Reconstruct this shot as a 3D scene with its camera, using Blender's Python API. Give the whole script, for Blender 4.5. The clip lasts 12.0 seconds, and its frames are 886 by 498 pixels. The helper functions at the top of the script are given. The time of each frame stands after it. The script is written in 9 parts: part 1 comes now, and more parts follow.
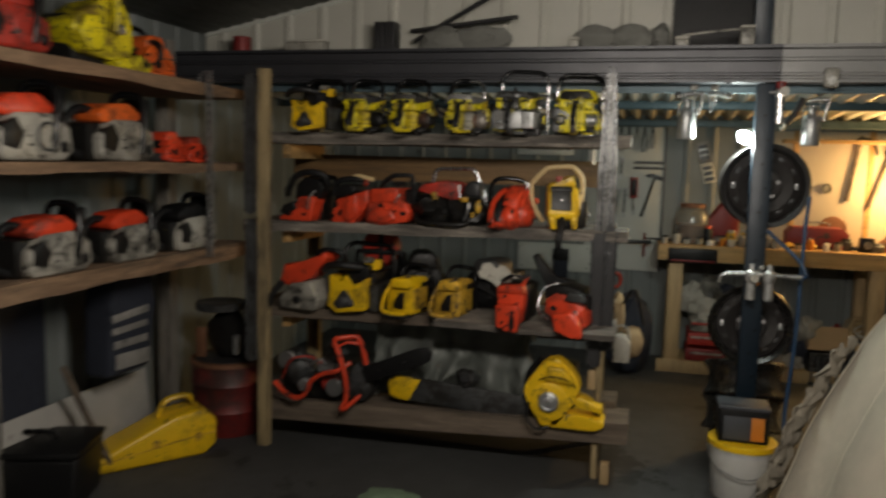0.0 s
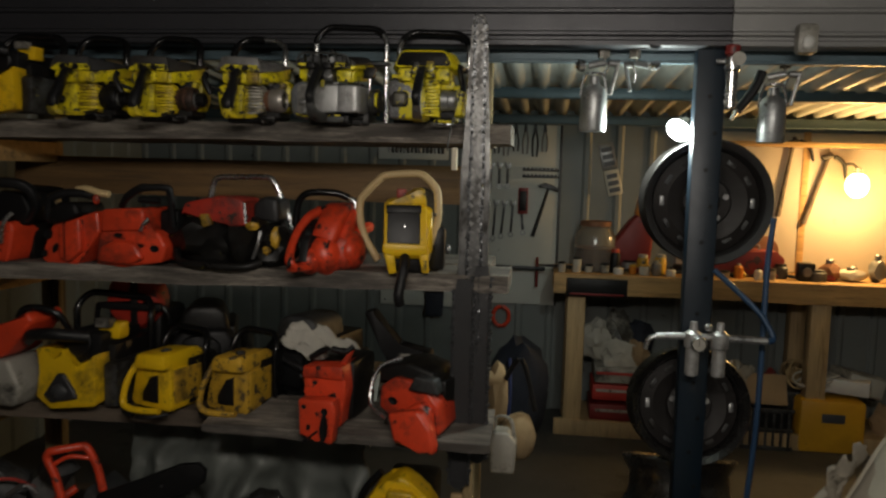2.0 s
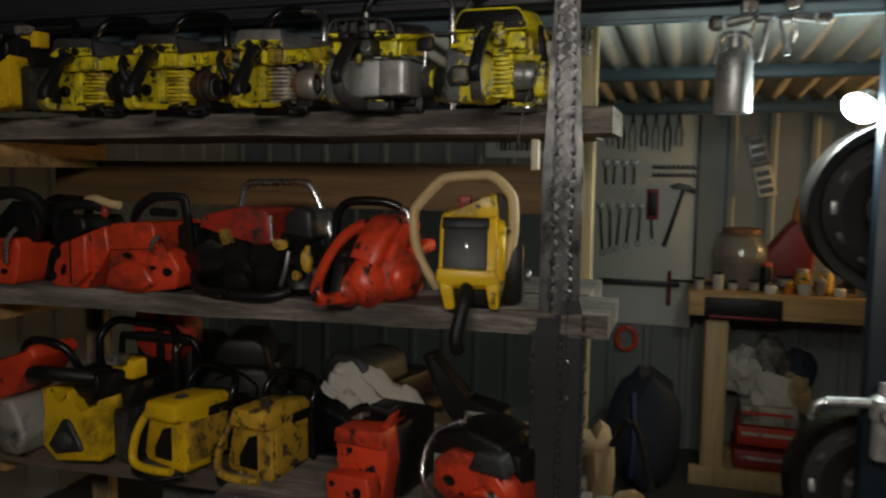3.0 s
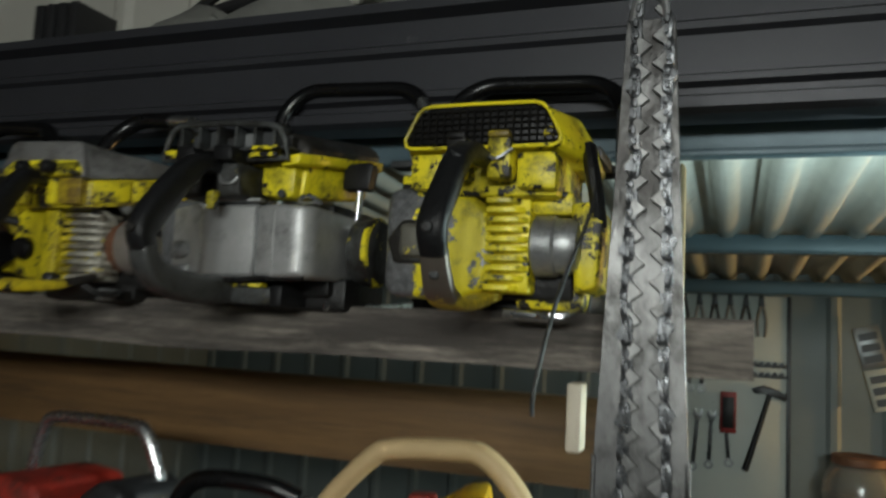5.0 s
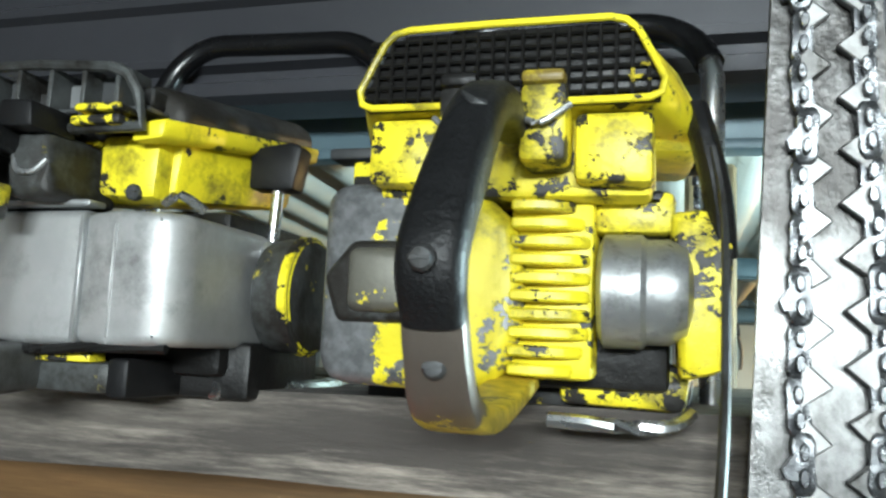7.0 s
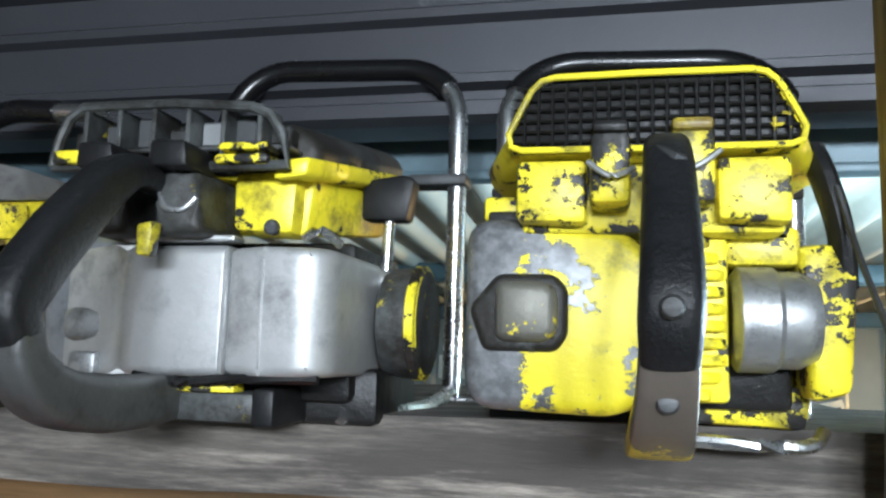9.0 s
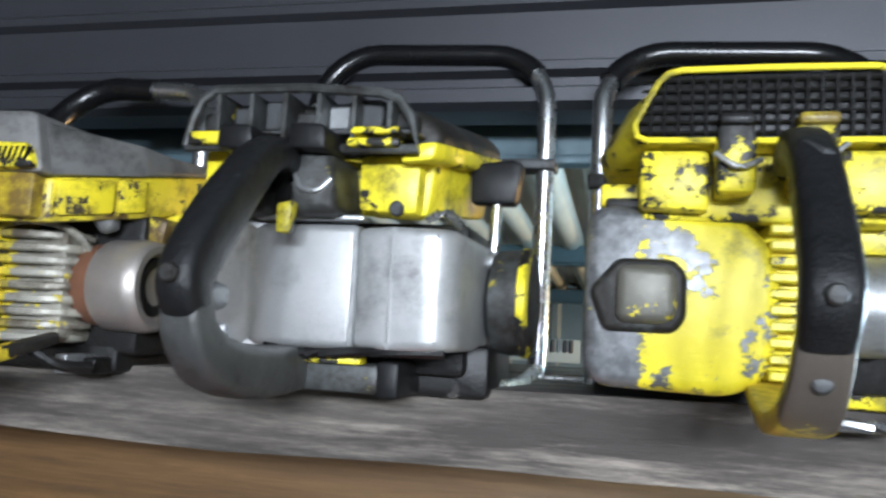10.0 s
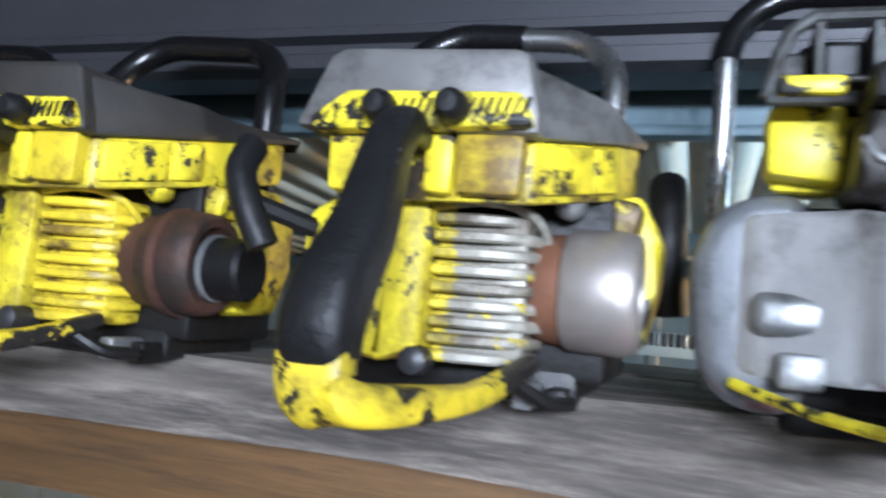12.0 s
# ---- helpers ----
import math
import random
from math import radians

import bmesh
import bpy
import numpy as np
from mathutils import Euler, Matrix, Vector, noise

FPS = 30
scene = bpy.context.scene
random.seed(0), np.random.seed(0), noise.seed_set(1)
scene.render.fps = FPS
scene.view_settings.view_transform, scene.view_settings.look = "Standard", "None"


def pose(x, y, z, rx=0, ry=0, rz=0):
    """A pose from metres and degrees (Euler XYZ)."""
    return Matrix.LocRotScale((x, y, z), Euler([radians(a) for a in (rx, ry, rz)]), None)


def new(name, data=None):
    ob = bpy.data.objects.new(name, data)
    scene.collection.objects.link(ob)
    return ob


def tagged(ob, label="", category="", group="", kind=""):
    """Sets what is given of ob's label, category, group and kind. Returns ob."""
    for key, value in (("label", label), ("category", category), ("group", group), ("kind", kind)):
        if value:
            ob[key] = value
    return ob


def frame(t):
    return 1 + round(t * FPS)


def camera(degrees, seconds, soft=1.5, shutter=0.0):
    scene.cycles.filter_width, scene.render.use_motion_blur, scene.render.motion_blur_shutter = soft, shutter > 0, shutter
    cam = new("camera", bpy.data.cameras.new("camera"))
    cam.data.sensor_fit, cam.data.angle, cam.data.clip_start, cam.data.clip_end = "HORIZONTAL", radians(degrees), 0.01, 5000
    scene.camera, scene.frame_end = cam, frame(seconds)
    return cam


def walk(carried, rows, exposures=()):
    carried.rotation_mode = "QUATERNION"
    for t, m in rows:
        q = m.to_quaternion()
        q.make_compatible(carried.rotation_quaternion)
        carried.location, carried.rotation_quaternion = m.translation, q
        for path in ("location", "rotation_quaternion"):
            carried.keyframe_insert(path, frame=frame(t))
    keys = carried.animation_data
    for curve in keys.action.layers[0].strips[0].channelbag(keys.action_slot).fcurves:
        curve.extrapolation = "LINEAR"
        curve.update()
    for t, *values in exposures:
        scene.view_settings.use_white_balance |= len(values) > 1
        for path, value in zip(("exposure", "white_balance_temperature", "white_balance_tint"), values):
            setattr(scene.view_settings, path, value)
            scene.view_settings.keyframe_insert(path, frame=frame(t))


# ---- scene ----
cam = camera(59.3, 12.0, soft=2.4, shutter=0.5)
METRES, EYE, TILT, LEAN, TURN = 3.8, 1.47, -6.5, -1.5, 15.0
ROWS = [
    (0.0, 0.0, 0.0, 0.0, 0.0, 0.0, -0.0),
    (0.5, 0.0204, 0.0996, 0.0087, -5.0, 0.72, 0.96),
    (1.0, 0.0559, 0.1889, 0.0133, -4.03, 0.33, -0.24),
    (1.5, 0.08, 0.2675, 0.0249, -3.6, 0.13, -0.2),
    (2.0, 0.0946, 0.3465, 0.0353, -7.42, 0.58, 0.77),
    (2.5, 0.1303, 0.4203, 0.0424, -2.86, 0.44, 1.02),
    (4.5, 0.1844, 0.6715, 0.0909, 10.4, 5.98, -3.44),
    (5.0, 0.165, 0.7259, 0.1084, 5.1, 12.19, -2.03),
    (5.5, 0.1556, 0.7665, 0.121, 1.91, 13.48, -0.92),
    (6.0, 0.1581, 0.7926, 0.1271, 4.18, 15.31, -1.92),
    (6.5, 0.1529, 0.806, 0.1296, 2.09, 14.68, -1.94),
    (7.0, 0.1492, 0.8154, 0.1316, 0.51, 13.72, -1.18),
    (7.5, 0.1395, 0.8147, 0.1342, 0.62, 14.4, 0.16),
    (9.5, 0.1141, 0.8053, 0.1342, -3.35, 13.5, 0.01),
    (10.0, 0.1039, 0.8037, 0.1333, -1.91, 12.38, -1.35),
    (10.5, 0.0886, 0.8074, 0.1354, -1.28, 10.67, -1.12),
    (11.0, 0.0671, 0.8142, 0.1365, -2.14, 9.8, 0.04),
    (11.5, 0.0464, 0.8272, 0.1358, -1.06, 11.01, -2.42),
    (12.0, 0.0306, 0.8438, 0.1408, 2.81, 11.03, -3.61),
]
EXPOSURES = [(0.0, 0.75, 6800, 12), (1.0, 0.3, 6800, 12), (2.7, 0.05, 6700, 12), (4.3, 0.2, 6150, 8), (5.2, 0.9, 5900, 2), (6.0, 1.7, 5800, 0), (7.0, 2.35, 5500, 1), (9.3, 2.42, 5250, 8), (11.0, 2.28, 5300, 12), (12.0, 2.85, 5000, 13)]
walk(cam, [(t, pose(0, 0, EYE, TILT, LEAN, TURN) @ pose(METRES * x, METRES * y, METRES * z, 90 + pitch, roll, yaw)) for t, x, y, z, yaw, pitch, roll in ROWS], EXPOSURES)

# ---- world and lamps ----
world = bpy.data.worlds.new("night")
world.use_nodes = True
world.node_tree.nodes["Background"].inputs[0].default_value = (0.02, 0.025, 0.035, 1)
world.node_tree.nodes["Background"].inputs[1].default_value = 0.2
scene.world = world


def lamp_light(name, place, power, colour, size):
    data = bpy.data.lights.new(name, "POINT")
    data.energy, data.color, data.shadow_soft_size = power, colour, size
    new(name, data).matrix_world = Matrix.Translation(place)


# added tube across the walk, the blue post's work light, the warm bench lamp
# Unseen fill lamps standing in for the torch carried with the camera.
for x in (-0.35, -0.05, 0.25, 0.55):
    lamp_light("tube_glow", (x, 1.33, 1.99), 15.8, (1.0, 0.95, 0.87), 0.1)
lamp_light("work_glow", (0.35, 3.92, 1.595), 11, (0.86, 1.0, 0.94), 0.025)
lamp_light("bench_light", (1.72, 5.9, 1.42), 30, (1.0, 0.62, 0.24), 0.06)

# ---- materials ----
MATS = {}


def mat(name, colour, rough=0.6, metal=0.0, vary=0.25, grain=30.0, bump=0.15, chip=None, chips=0.0, chip_scale=14.0,
        stretch=(1, 1, 1), glow=None, power=0.0, glass=0.0, chip_metal=0.0, coat=0.0, chip_soft=0.015, grime=0.0, grime_scale=17.0, grime_colour=(0.02, 0.018, 0.015), wear=None, spec=0.5):
    """A worn surface: broad stains, fine grain and relief, and flaked patches of the colour chip."""
    if name in MATS:
        return MATS[name]
    m = bpy.data.materials.new(name)
    m.use_nodes = True
    nt = m.node_tree
    n, l = nt.nodes, nt.links
    p = n["Principled BSDF"]
    co = n.new("ShaderNodeTexCoord")
    info = n.new("ShaderNodeObjectInfo")
    shift = n.new("ShaderNodeVectorMath")
    shift.operation = "MULTIPLY_ADD"
    comb = n.new("ShaderNodeCombineXYZ")
    for i in range(3):
        l.new(info.outputs["Random"], comb.inputs[i])
    l.new(comb.outputs[0], shift.inputs[0])
    shift.inputs[1].default_value = (7.3, 3.1, 5.7)
    l.new(co.outputs["Object"], shift.inputs[2])
    mp = n.new("ShaderNodeMapping")
    mp.inputs["Scale"].default_value = stretch
    l.new(shift.outputs[0], mp.inputs[0])

    def noise_tex(scale, detail=4.0, rough_=0.6):
        t = n.new("ShaderNodeTexNoise")
        t.inputs["Scale"].default_value, t.inputs["Detail"].default_value, t.inputs["Roughness"].default_value = scale, detail, rough_
        l.new(mp.outputs[0], t.inputs["Vector"])
        return t

    def ramp(src, a, b):
        r = n.new("ShaderNodeMapRange")
        r.inputs["From Min"].default_value, r.inputs["From Max"].default_value = a, b
        l.new(src, r.inputs["Value"])
        return r.outputs[0]

    def mix(f, a, b):
        x = n.new("ShaderNodeMix")
        x.data_type = "RGBA"
        l.new(f, x.inputs["Factor"])
        for sock, v in ((x.inputs["A"], a), (x.inputs["B"], b)):
            if isinstance(v, tuple):
                sock.default_value = (*v, 1)
            else:
                l.new(v, sock)
        return x.outputs["Result"]

    big, fine = noise_tex(grain * 0.17, 5), noise_tex(grain, 6, 0.7)
    dark = tuple(c * (1 - vary) for c in colour)
    light = tuple(min(1, c * (1 + vary * 0.6)) for c in colour)
    c = mix(ramp(big.outputs["Fac"], 0.3, 0.7), dark, light)
    c = mix(ramp(fine.outputs["Fac"], 0.35, 0.8), c, tuple(v * (1 - vary * 0.8) for v in colour))
    rr = n.new("ShaderNodeMath")
    rr.operation = "MULTIPLY_ADD"
    l.new(fine.outputs["Fac"], rr.inputs[0])
    rr.inputs[1].default_value, rr.inputs[2].default_value = 0.25, max(0.02, rough - 0.12)
    l.new(rr.outputs[0], p.inputs["Roughness"])
    p.inputs["Metallic"].default_value = metal
    p.inputs["Specular IOR Level"].default_value = spec
    height = fine.outputs["Fac"]
    if chip is not None:
        flake = noise_tex(chip_scale, 6, 0.72)
        level = flake.outputs["Fac"]
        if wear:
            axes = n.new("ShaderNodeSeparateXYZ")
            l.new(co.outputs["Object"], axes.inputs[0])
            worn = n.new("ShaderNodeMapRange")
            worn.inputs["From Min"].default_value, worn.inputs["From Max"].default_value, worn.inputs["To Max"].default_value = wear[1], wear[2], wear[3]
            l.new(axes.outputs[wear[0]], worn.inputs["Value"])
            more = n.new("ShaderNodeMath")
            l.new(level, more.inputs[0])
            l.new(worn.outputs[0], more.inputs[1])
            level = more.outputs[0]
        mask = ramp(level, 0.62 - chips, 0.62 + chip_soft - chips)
        speck = noise_tex(chip_scale * 5, 3)
        tone = mix(ramp(speck.outputs["Fac"], 0.35, 0.65), tuple(v * 0.55 for v in chip), chip)
        c = mix(mask, c, tone)
        if chip_metal or metal:
            mm = n.new("ShaderNodeMapRange")
            mm.inputs["To Min"].default_value, mm.inputs["To Max"].default_value = metal, chip_metal
            l.new(mask, mm.inputs["Value"])
            l.new(mm.outputs[0], p.inputs["Metallic"])
        sub = n.new("ShaderNodeMath")
        sub.operation = "MULTIPLY_ADD"
        l.new(mask, sub.inputs[0])
        sub.inputs[1].default_value = -0.8
        l.new(fine.outputs["Fac"], sub.inputs[2])
        height = sub.outputs[0]
    if grime:
        dirt, film = noise_tex(grime_scale, 8, 0.75), noise_tex(grime_scale * 0.22, 3)
        both = n.new("ShaderNodeMath")
        both.operation = "MULTIPLY_ADD"
        l.new(film.outputs["Fac"], both.inputs[0])
        both.inputs[1].default_value = 0.8
        l.new(dirt.outputs["Fac"], both.inputs[2])
        gm = n.new("ShaderNodeMapRange")
        gm.inputs["From Min"].default_value, gm.inputs["From Max"].default_value, gm.inputs["To Max"].default_value = 1.02 - 0.2 * grime, 1.22 - 0.2 * grime, min(1.0, 0.5 + 0.5 * grime)
        l.new(both.outputs[0], gm.inputs["Value"])
        c = mix(gm.outputs[0], c, grime_colour)
    l.new(c, p.inputs["Base Color"])
    b = n.new("ShaderNodeBump")
    b.inputs["Strength"].default_value, b.inputs["Distance"].default_value = bump, 0.002
    l.new(height, b.inputs["Height"])
    l.new(b.outputs[0], p.inputs["Normal"])
    if coat:
        p.inputs["Coat Weight"].default_value = coat
    if glow:
        p.inputs["Emission Color"].default_value, p.inputs["Emission Strength"].default_value = (*glow, 1), power
    if glass:
        p.inputs["Transmission Weight"].default_value = glass
    MATS[name] = m
    return m


OIL = (0.03, 0.03, 0.028)
yellow = mat("worn_yellow_paint", (0.80, 0.67, 0.012), 0.42, 0, 0.2, 40, 0.35, (0.05, 0.048, 0.043), 0.06, 34, chip_metal=0.3, grime=0.8, grime_scale=24, grime_colour=(0.10, 0.062, 0.018))
yellow_rough = mat("flaked_yellow_paint", (0.82, 0.70, 0.012), 0.42, 0, 0.16, 40, 0.5, (0.035, 0.034, 0.032), 0.1, 46, chip_metal=0.4, grime=0.75, grime_scale=30)
yellow_housing = mat("yellow_paint_worn_to_alloy", (0.82, 0.70, 0.012), 0.42, 0, 0.16, 40, 0.35, (0.25, 0.256, 0.262), 0.055, 26, chip_metal=0.6, chip_soft=0.02, grime=0.4, grime_scale=30, wear=(0, -0.028, -0.085, 0.2))
yellow_strap = mat("yellow_paint_worn_off_strap", (0.74, 0.58, 0.012), 0.45, 0, 0.25, 40, 0.3, (0.035, 0.032, 0.028), 0.05, 36, chip_metal=0.4, grime=0.7, grime_scale=26, wear=(0, 0.03, 0.055, 0.4))
yellow_stained = mat("brown_stained_yellow_paint", (0.74, 0.58, 0.014), 0.45, 0, 0.25, 40, 0.3, (0.12, 0.065, 0.022), 0.05, 22, chip_soft=0.1, grime=0.8, grime_scale=20, grime_colour=(0.10, 0.055, 0.02))
yellow_dull = mat("dull_yellow_paint", (0.62, 0.36, 0.03), 0.5, 0, 0.3, 30, 0.25, (0.07, 0.05, 0.03), 0.06, 24, grime=0.7, grime_scale=14)
# yellow_clean leans orange: the warm lamplight is put into its base colour.
yellow_clean = mat("clean_yellow_paint", (0.80, 0.50, 0.010), 0.38, 0, 0.16, 22, 0.15, OIL, 0.0, 20, grime=0.35, grime_scale=14)
red = mat("orange_red_plastic", (0.72, 0.06, 0.02), 0.36, 0, 0.3, 26, 0.15, (0.04, 0.02, 0.018), 0.01, 18, grime=0.55, grime_scale=13)
red_dull = mat("dull_red_plastic", (0.42, 0.03, 0.016), 0.5, 0, 0.3, 26, 0.15, (0.05, 0.03, 0.025), 0.03, 18, grime=0.7, grime_scale=13)
orange = mat("orange_plastic", (0.75, 0.13, 0.02), 0.4, 0, 0.2, 26, 0.12, (0.06, 0.05, 0.04), 0.0, 18, grime=0.5, grime_scale=13)
offwhite = mat("off_white_plastic", (0.36, 0.345, 0.30), 0.45, 0, 0.3, 26, 0.12, (0.07, 0.06, 0.05), 0.03, 12, grime=0.75, grime_scale=12)
grey_cast = mat("grey_cast_metal", (0.10, 0.106, 0.104), 0.5, 0.35, 0.6, 60, 0.6, (0.66, 0.55, 0.03), -0.005, 30, chip_soft=0.02, grime=1.15, grime_scale=34)
grey_plain = mat("dark_grey_cast_metal", (0.075, 0.078, 0.08), 0.55, 0.4, 0.5, 50, 0.5, (0.2, 0.2, 0.2), -0.06, 26, grime=0.9, grime_scale=30)
light_cast = mat("pale_cast_alloy", (0.40, 0.41, 0.41), 0.42, 0.75, 0.3, 60, 0.35, (0.12, 0.11, 0.10), -0.03, 22, grime=0.45, grime_scale=30)
alloy = mat("brushed_alloy_sheet", (0.52, 0.525, 0.52), 0.46, 0.6, 0.3, 40, 0.25, (0.36, 0.36, 0.35), -0.02, 12, chip_soft=0.18, grime=0.45, grime_scale=16, grime_colour=(0.12, 0.115, 0.105))
fins_mat = mat("fin_alloy", (0.36, 0.345, 0.29), 0.5, 0.3, 0.3, 60, 0.3, (0.70, 0.57, 0.03), 0.02, 30, grime=0.8, grime_scale=34, grime_colour=(0.07, 0.055, 0.035), wear=(0, 0.0, -0.016, 0.3))
rubber = mat("black_rubber", (0.011, 0.0112, 0.012), 0.42, 0, 0.5, 70, 0.8, (0.09, 0.092, 0.095), -0.045, 34, chip_soft=0.1, spec=0.3)
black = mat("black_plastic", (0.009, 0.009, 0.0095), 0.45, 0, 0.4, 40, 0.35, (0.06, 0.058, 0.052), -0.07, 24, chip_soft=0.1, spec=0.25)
sleeve = mat("black_tube_sleeve", (0.006, 0.006, 0.0065), 0.24, 0, 0.3, 40, 0.12, (0.05, 0.05, 0.05), -0.09, 30, chip_soft=0.1, spec=0.4)
chrome = mat("chrome_tube", (0.70, 0.71, 0.72), 0.26, 0.97, 0.25, 50, 0.08, (0.30, 0.27, 0.23), -0.06, 30, chip_soft=0.06, chip_metal=0.8)
rust = mat("rusty_steel", (0.24, 0.11, 0.06), 0.6, 0.35, 0.45, 40, 0.4, (0.34, 0.29, 0.25), -0.03, 20, chip_soft=0.08, chip_metal=0.7)
steel = mat("worn_bar_steel", (0.24, 0.24, 0.236), 0.42, 0.85, 0.5, 30, 0.3, (0.11, 0.105, 0.10), 0.06, 20, stretch=(1, 1, 0.6), chip_soft=0.2, chip_metal=0.6, grime=0.7, grime_scale=20)
chain_mat = mat("oily_chain_steel", (0.13, 0.135, 0.142), 0.28, 0.8, 0.5, 80, 0.35, (0.06, 0.055, 0.05), 0.02, 60, chip_soft=0.08, chip_metal=0.5)
oily = mat("oily_black_metal", (0.010, 0.0095, 0.009), 0.42, 0.0, 0.5, 50, 0.6, (0.55, 0.45, 0.03), -0.055, 34, spec=0.3)
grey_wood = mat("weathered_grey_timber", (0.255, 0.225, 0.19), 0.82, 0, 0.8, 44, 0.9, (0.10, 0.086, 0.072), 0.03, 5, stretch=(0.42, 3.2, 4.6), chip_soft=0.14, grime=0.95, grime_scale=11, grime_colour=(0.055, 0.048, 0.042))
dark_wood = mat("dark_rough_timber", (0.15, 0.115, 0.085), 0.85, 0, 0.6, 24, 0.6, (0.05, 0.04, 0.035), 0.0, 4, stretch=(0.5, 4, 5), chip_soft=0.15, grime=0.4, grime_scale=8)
side_wood = mat("reddish_rough_timber", (0.25, 0.155, 0.09), 0.85, 0, 0.6, 24, 0.6, (0.09, 0.055, 0.038), 0.02, 4, stretch=(4, 0.5, 5), chip_soft=0.15, grime=0.4, grime_scale=8)
post_wood = mat("weathered_post_timber", (0.24, 0.22, 0.19), 0.85, 0, 0.5, 26, 0.5, (0.12, 0.105, 0.09), 0.0, 5, stretch=(4, 4, 0.4), chip_soft=0.15, grime=0.4, grime_scale=8)
yellow_crisp = mat("chipped_yellow_paint", (0.84, 0.72, 0.012), 0.4, 0, 0.14, 44, 0.45, (0.03, 0.029, 0.027), 0.025, 44, grime=0.45, grime_scale=36)
blued_alloy = mat("blue_grey_alloy", (0.30, 0.315, 0.335), 0.4, 0.65, 0.35, 44, 0.3, (0.12, 0.125, 0.13), -0.01, 16, chip_soft=0.1, grime=0.6, grime_scale=26)
# bar_steel: dark patches thicken towards the top of the hanging bar.
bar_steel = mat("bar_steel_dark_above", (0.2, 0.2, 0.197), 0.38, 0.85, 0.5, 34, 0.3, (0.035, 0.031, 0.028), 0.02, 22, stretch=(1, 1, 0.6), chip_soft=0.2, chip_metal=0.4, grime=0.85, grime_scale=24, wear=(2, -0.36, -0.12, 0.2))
oily_flaked = mat("oily_flaked_yellow", (0.028, 0.026, 0.024), 0.4, 0.2, 0.5, 50, 0.5, (0.74, 0.60, 0.02), 0.06, 26, grime=0.4, grime_scale=24)
brown_wood = mat("brown_plank", (0.18, 0.1, 0.036), 0.62, 0, 0.5, 26, 0.35, (0.13, 0.062, 0.024), 0.02, 5, stretch=(0.4, 5, 8), chip_soft=0.15, grime=0.3, grime_scale=7)
dirty_pine = mat("dirty_pine_timber", (0.4, 0.3, 0.155), 0.7, 0, 0.45, 20, 0.35, (0.17, 0.125, 0.07), 0.02, 5, stretch=(6, 6, 0.5), chip_soft=0.15, grime=0.7, grime_scale=7)
pine = mat("pine_timber", (0.46, 0.32, 0.16), 0.65, 0, 0.35, 18, 0.3, (0.26, 0.165, 0.08), -0.01, 5, stretch=(6, 6, 0.5), chip_soft=0.12, grime=0.35, grime_scale=8)
bench_wood = mat("bench_timber", (0.48, 0.29, 0.11), 0.6, 0, 0.35, 18, 0.3, (0.22, 0.12, 0.05), 0.0, 5, stretch=(0.5, 6, 6), chip_soft=0.12, grime=0.4, grime_scale=8)
floor_mat = mat("oil_stained_concrete", (0.055, 0.056, 0.055), 0.75, 0, 0.45, 5, 0.3, (0.025, 0.024, 0.023), 0.03, 1.4)
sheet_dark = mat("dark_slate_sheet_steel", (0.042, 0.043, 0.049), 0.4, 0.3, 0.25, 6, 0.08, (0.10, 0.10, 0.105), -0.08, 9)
sheet_blue = mat("blue_grey_painted_steel", (0.10, 0.15, 0.175), 0.45, 0.2, 0.2, 8, 0.08)
sheet_cream = mat("cream_wall_sheet", (0.50, 0.49, 0.43), 0.55, 0, 0.12, 3, 0.06, (0.30, 0.28, 0.24), -0.08, 2.5)
sheet_grey = mat("grey_green_wall_sheet", (0.19, 0.21, 0.205), 0.55, 0, 0.2, 3, 0.08, (0.10, 0.105, 0.1), -0.05, 2.5)
zinc = mat("galvanised_roof_sheet", (0.68, 0.70, 0.64), 0.5, 0.1, 0.2, 10, 0.08, (0.30, 0.28, 0.24), -0.03, 5, chip_soft=0.1)
roof_mat = mat("dull_roof_sheet", (0.16, 0.16, 0.15), 0.6, 0.3, 0.3, 5, 0.1)
blue_post = mat("dark_blue_post_paint", (0.005, 0.015, 0.027), 0.42, 0.1, 0.3, 14, 0.12, (0.06, 0.06, 0.06), -0.05, 16)
board_white = mat("white_pegboard", (0.52, 0.54, 0.50), 0.6, 0, 0.12, 5, 0.05, (0.32, 0.31, 0.27), -0.07, 6)
tool_steel = mat("tool_steel", (0.30, 0.30, 0.30), 0.4, 0.8, 0.25, 30, 0.1)
dark_tool = mat("dark_tool_steel", (0.05, 0.05, 0.052), 0.45, 0.5, 0.3, 30, 0.15)
cloth = mat("cream_canvas", (0.50, 0.46, 0.37), 0.9, 0, 0.22, 12, 0.4)
rag = mat("pale_dirty_rag", (0.48, 0.46, 0.40), 0.95, 0, 0.3, 24, 0.5, (0.18, 0.16, 0.13), -0.03, 7)
clear_sheet = mat("grey_plastic_sheeting", (0.15, 0.165, 0.15), 0.5, 0, 0.45, 8, 0.2)
bucket_mat = mat("white_bucket_plastic", (0.60, 0.60, 0.57), 0.45, 0, 0.12, 10, 0.05, (0.25, 0.23, 0.20), -0.07, 6)
tyre_mat = mat("black_painted_steel_rim", (0.022, 0.019, 0.018), 0.55, 0.1, 0.4, 14, 0.1)
box_red = mat("dark_red_paint", (0.22, 0.02, 0.018), 0.5, 0.1, 0.3, 10, 0.1, (0.05, 0.03, 0.03), 0.0, 8)
card = mat("brown_cardboard", (0.36, 0.25, 0.14), 0.85, 0, 0.15, 10, 0.1)
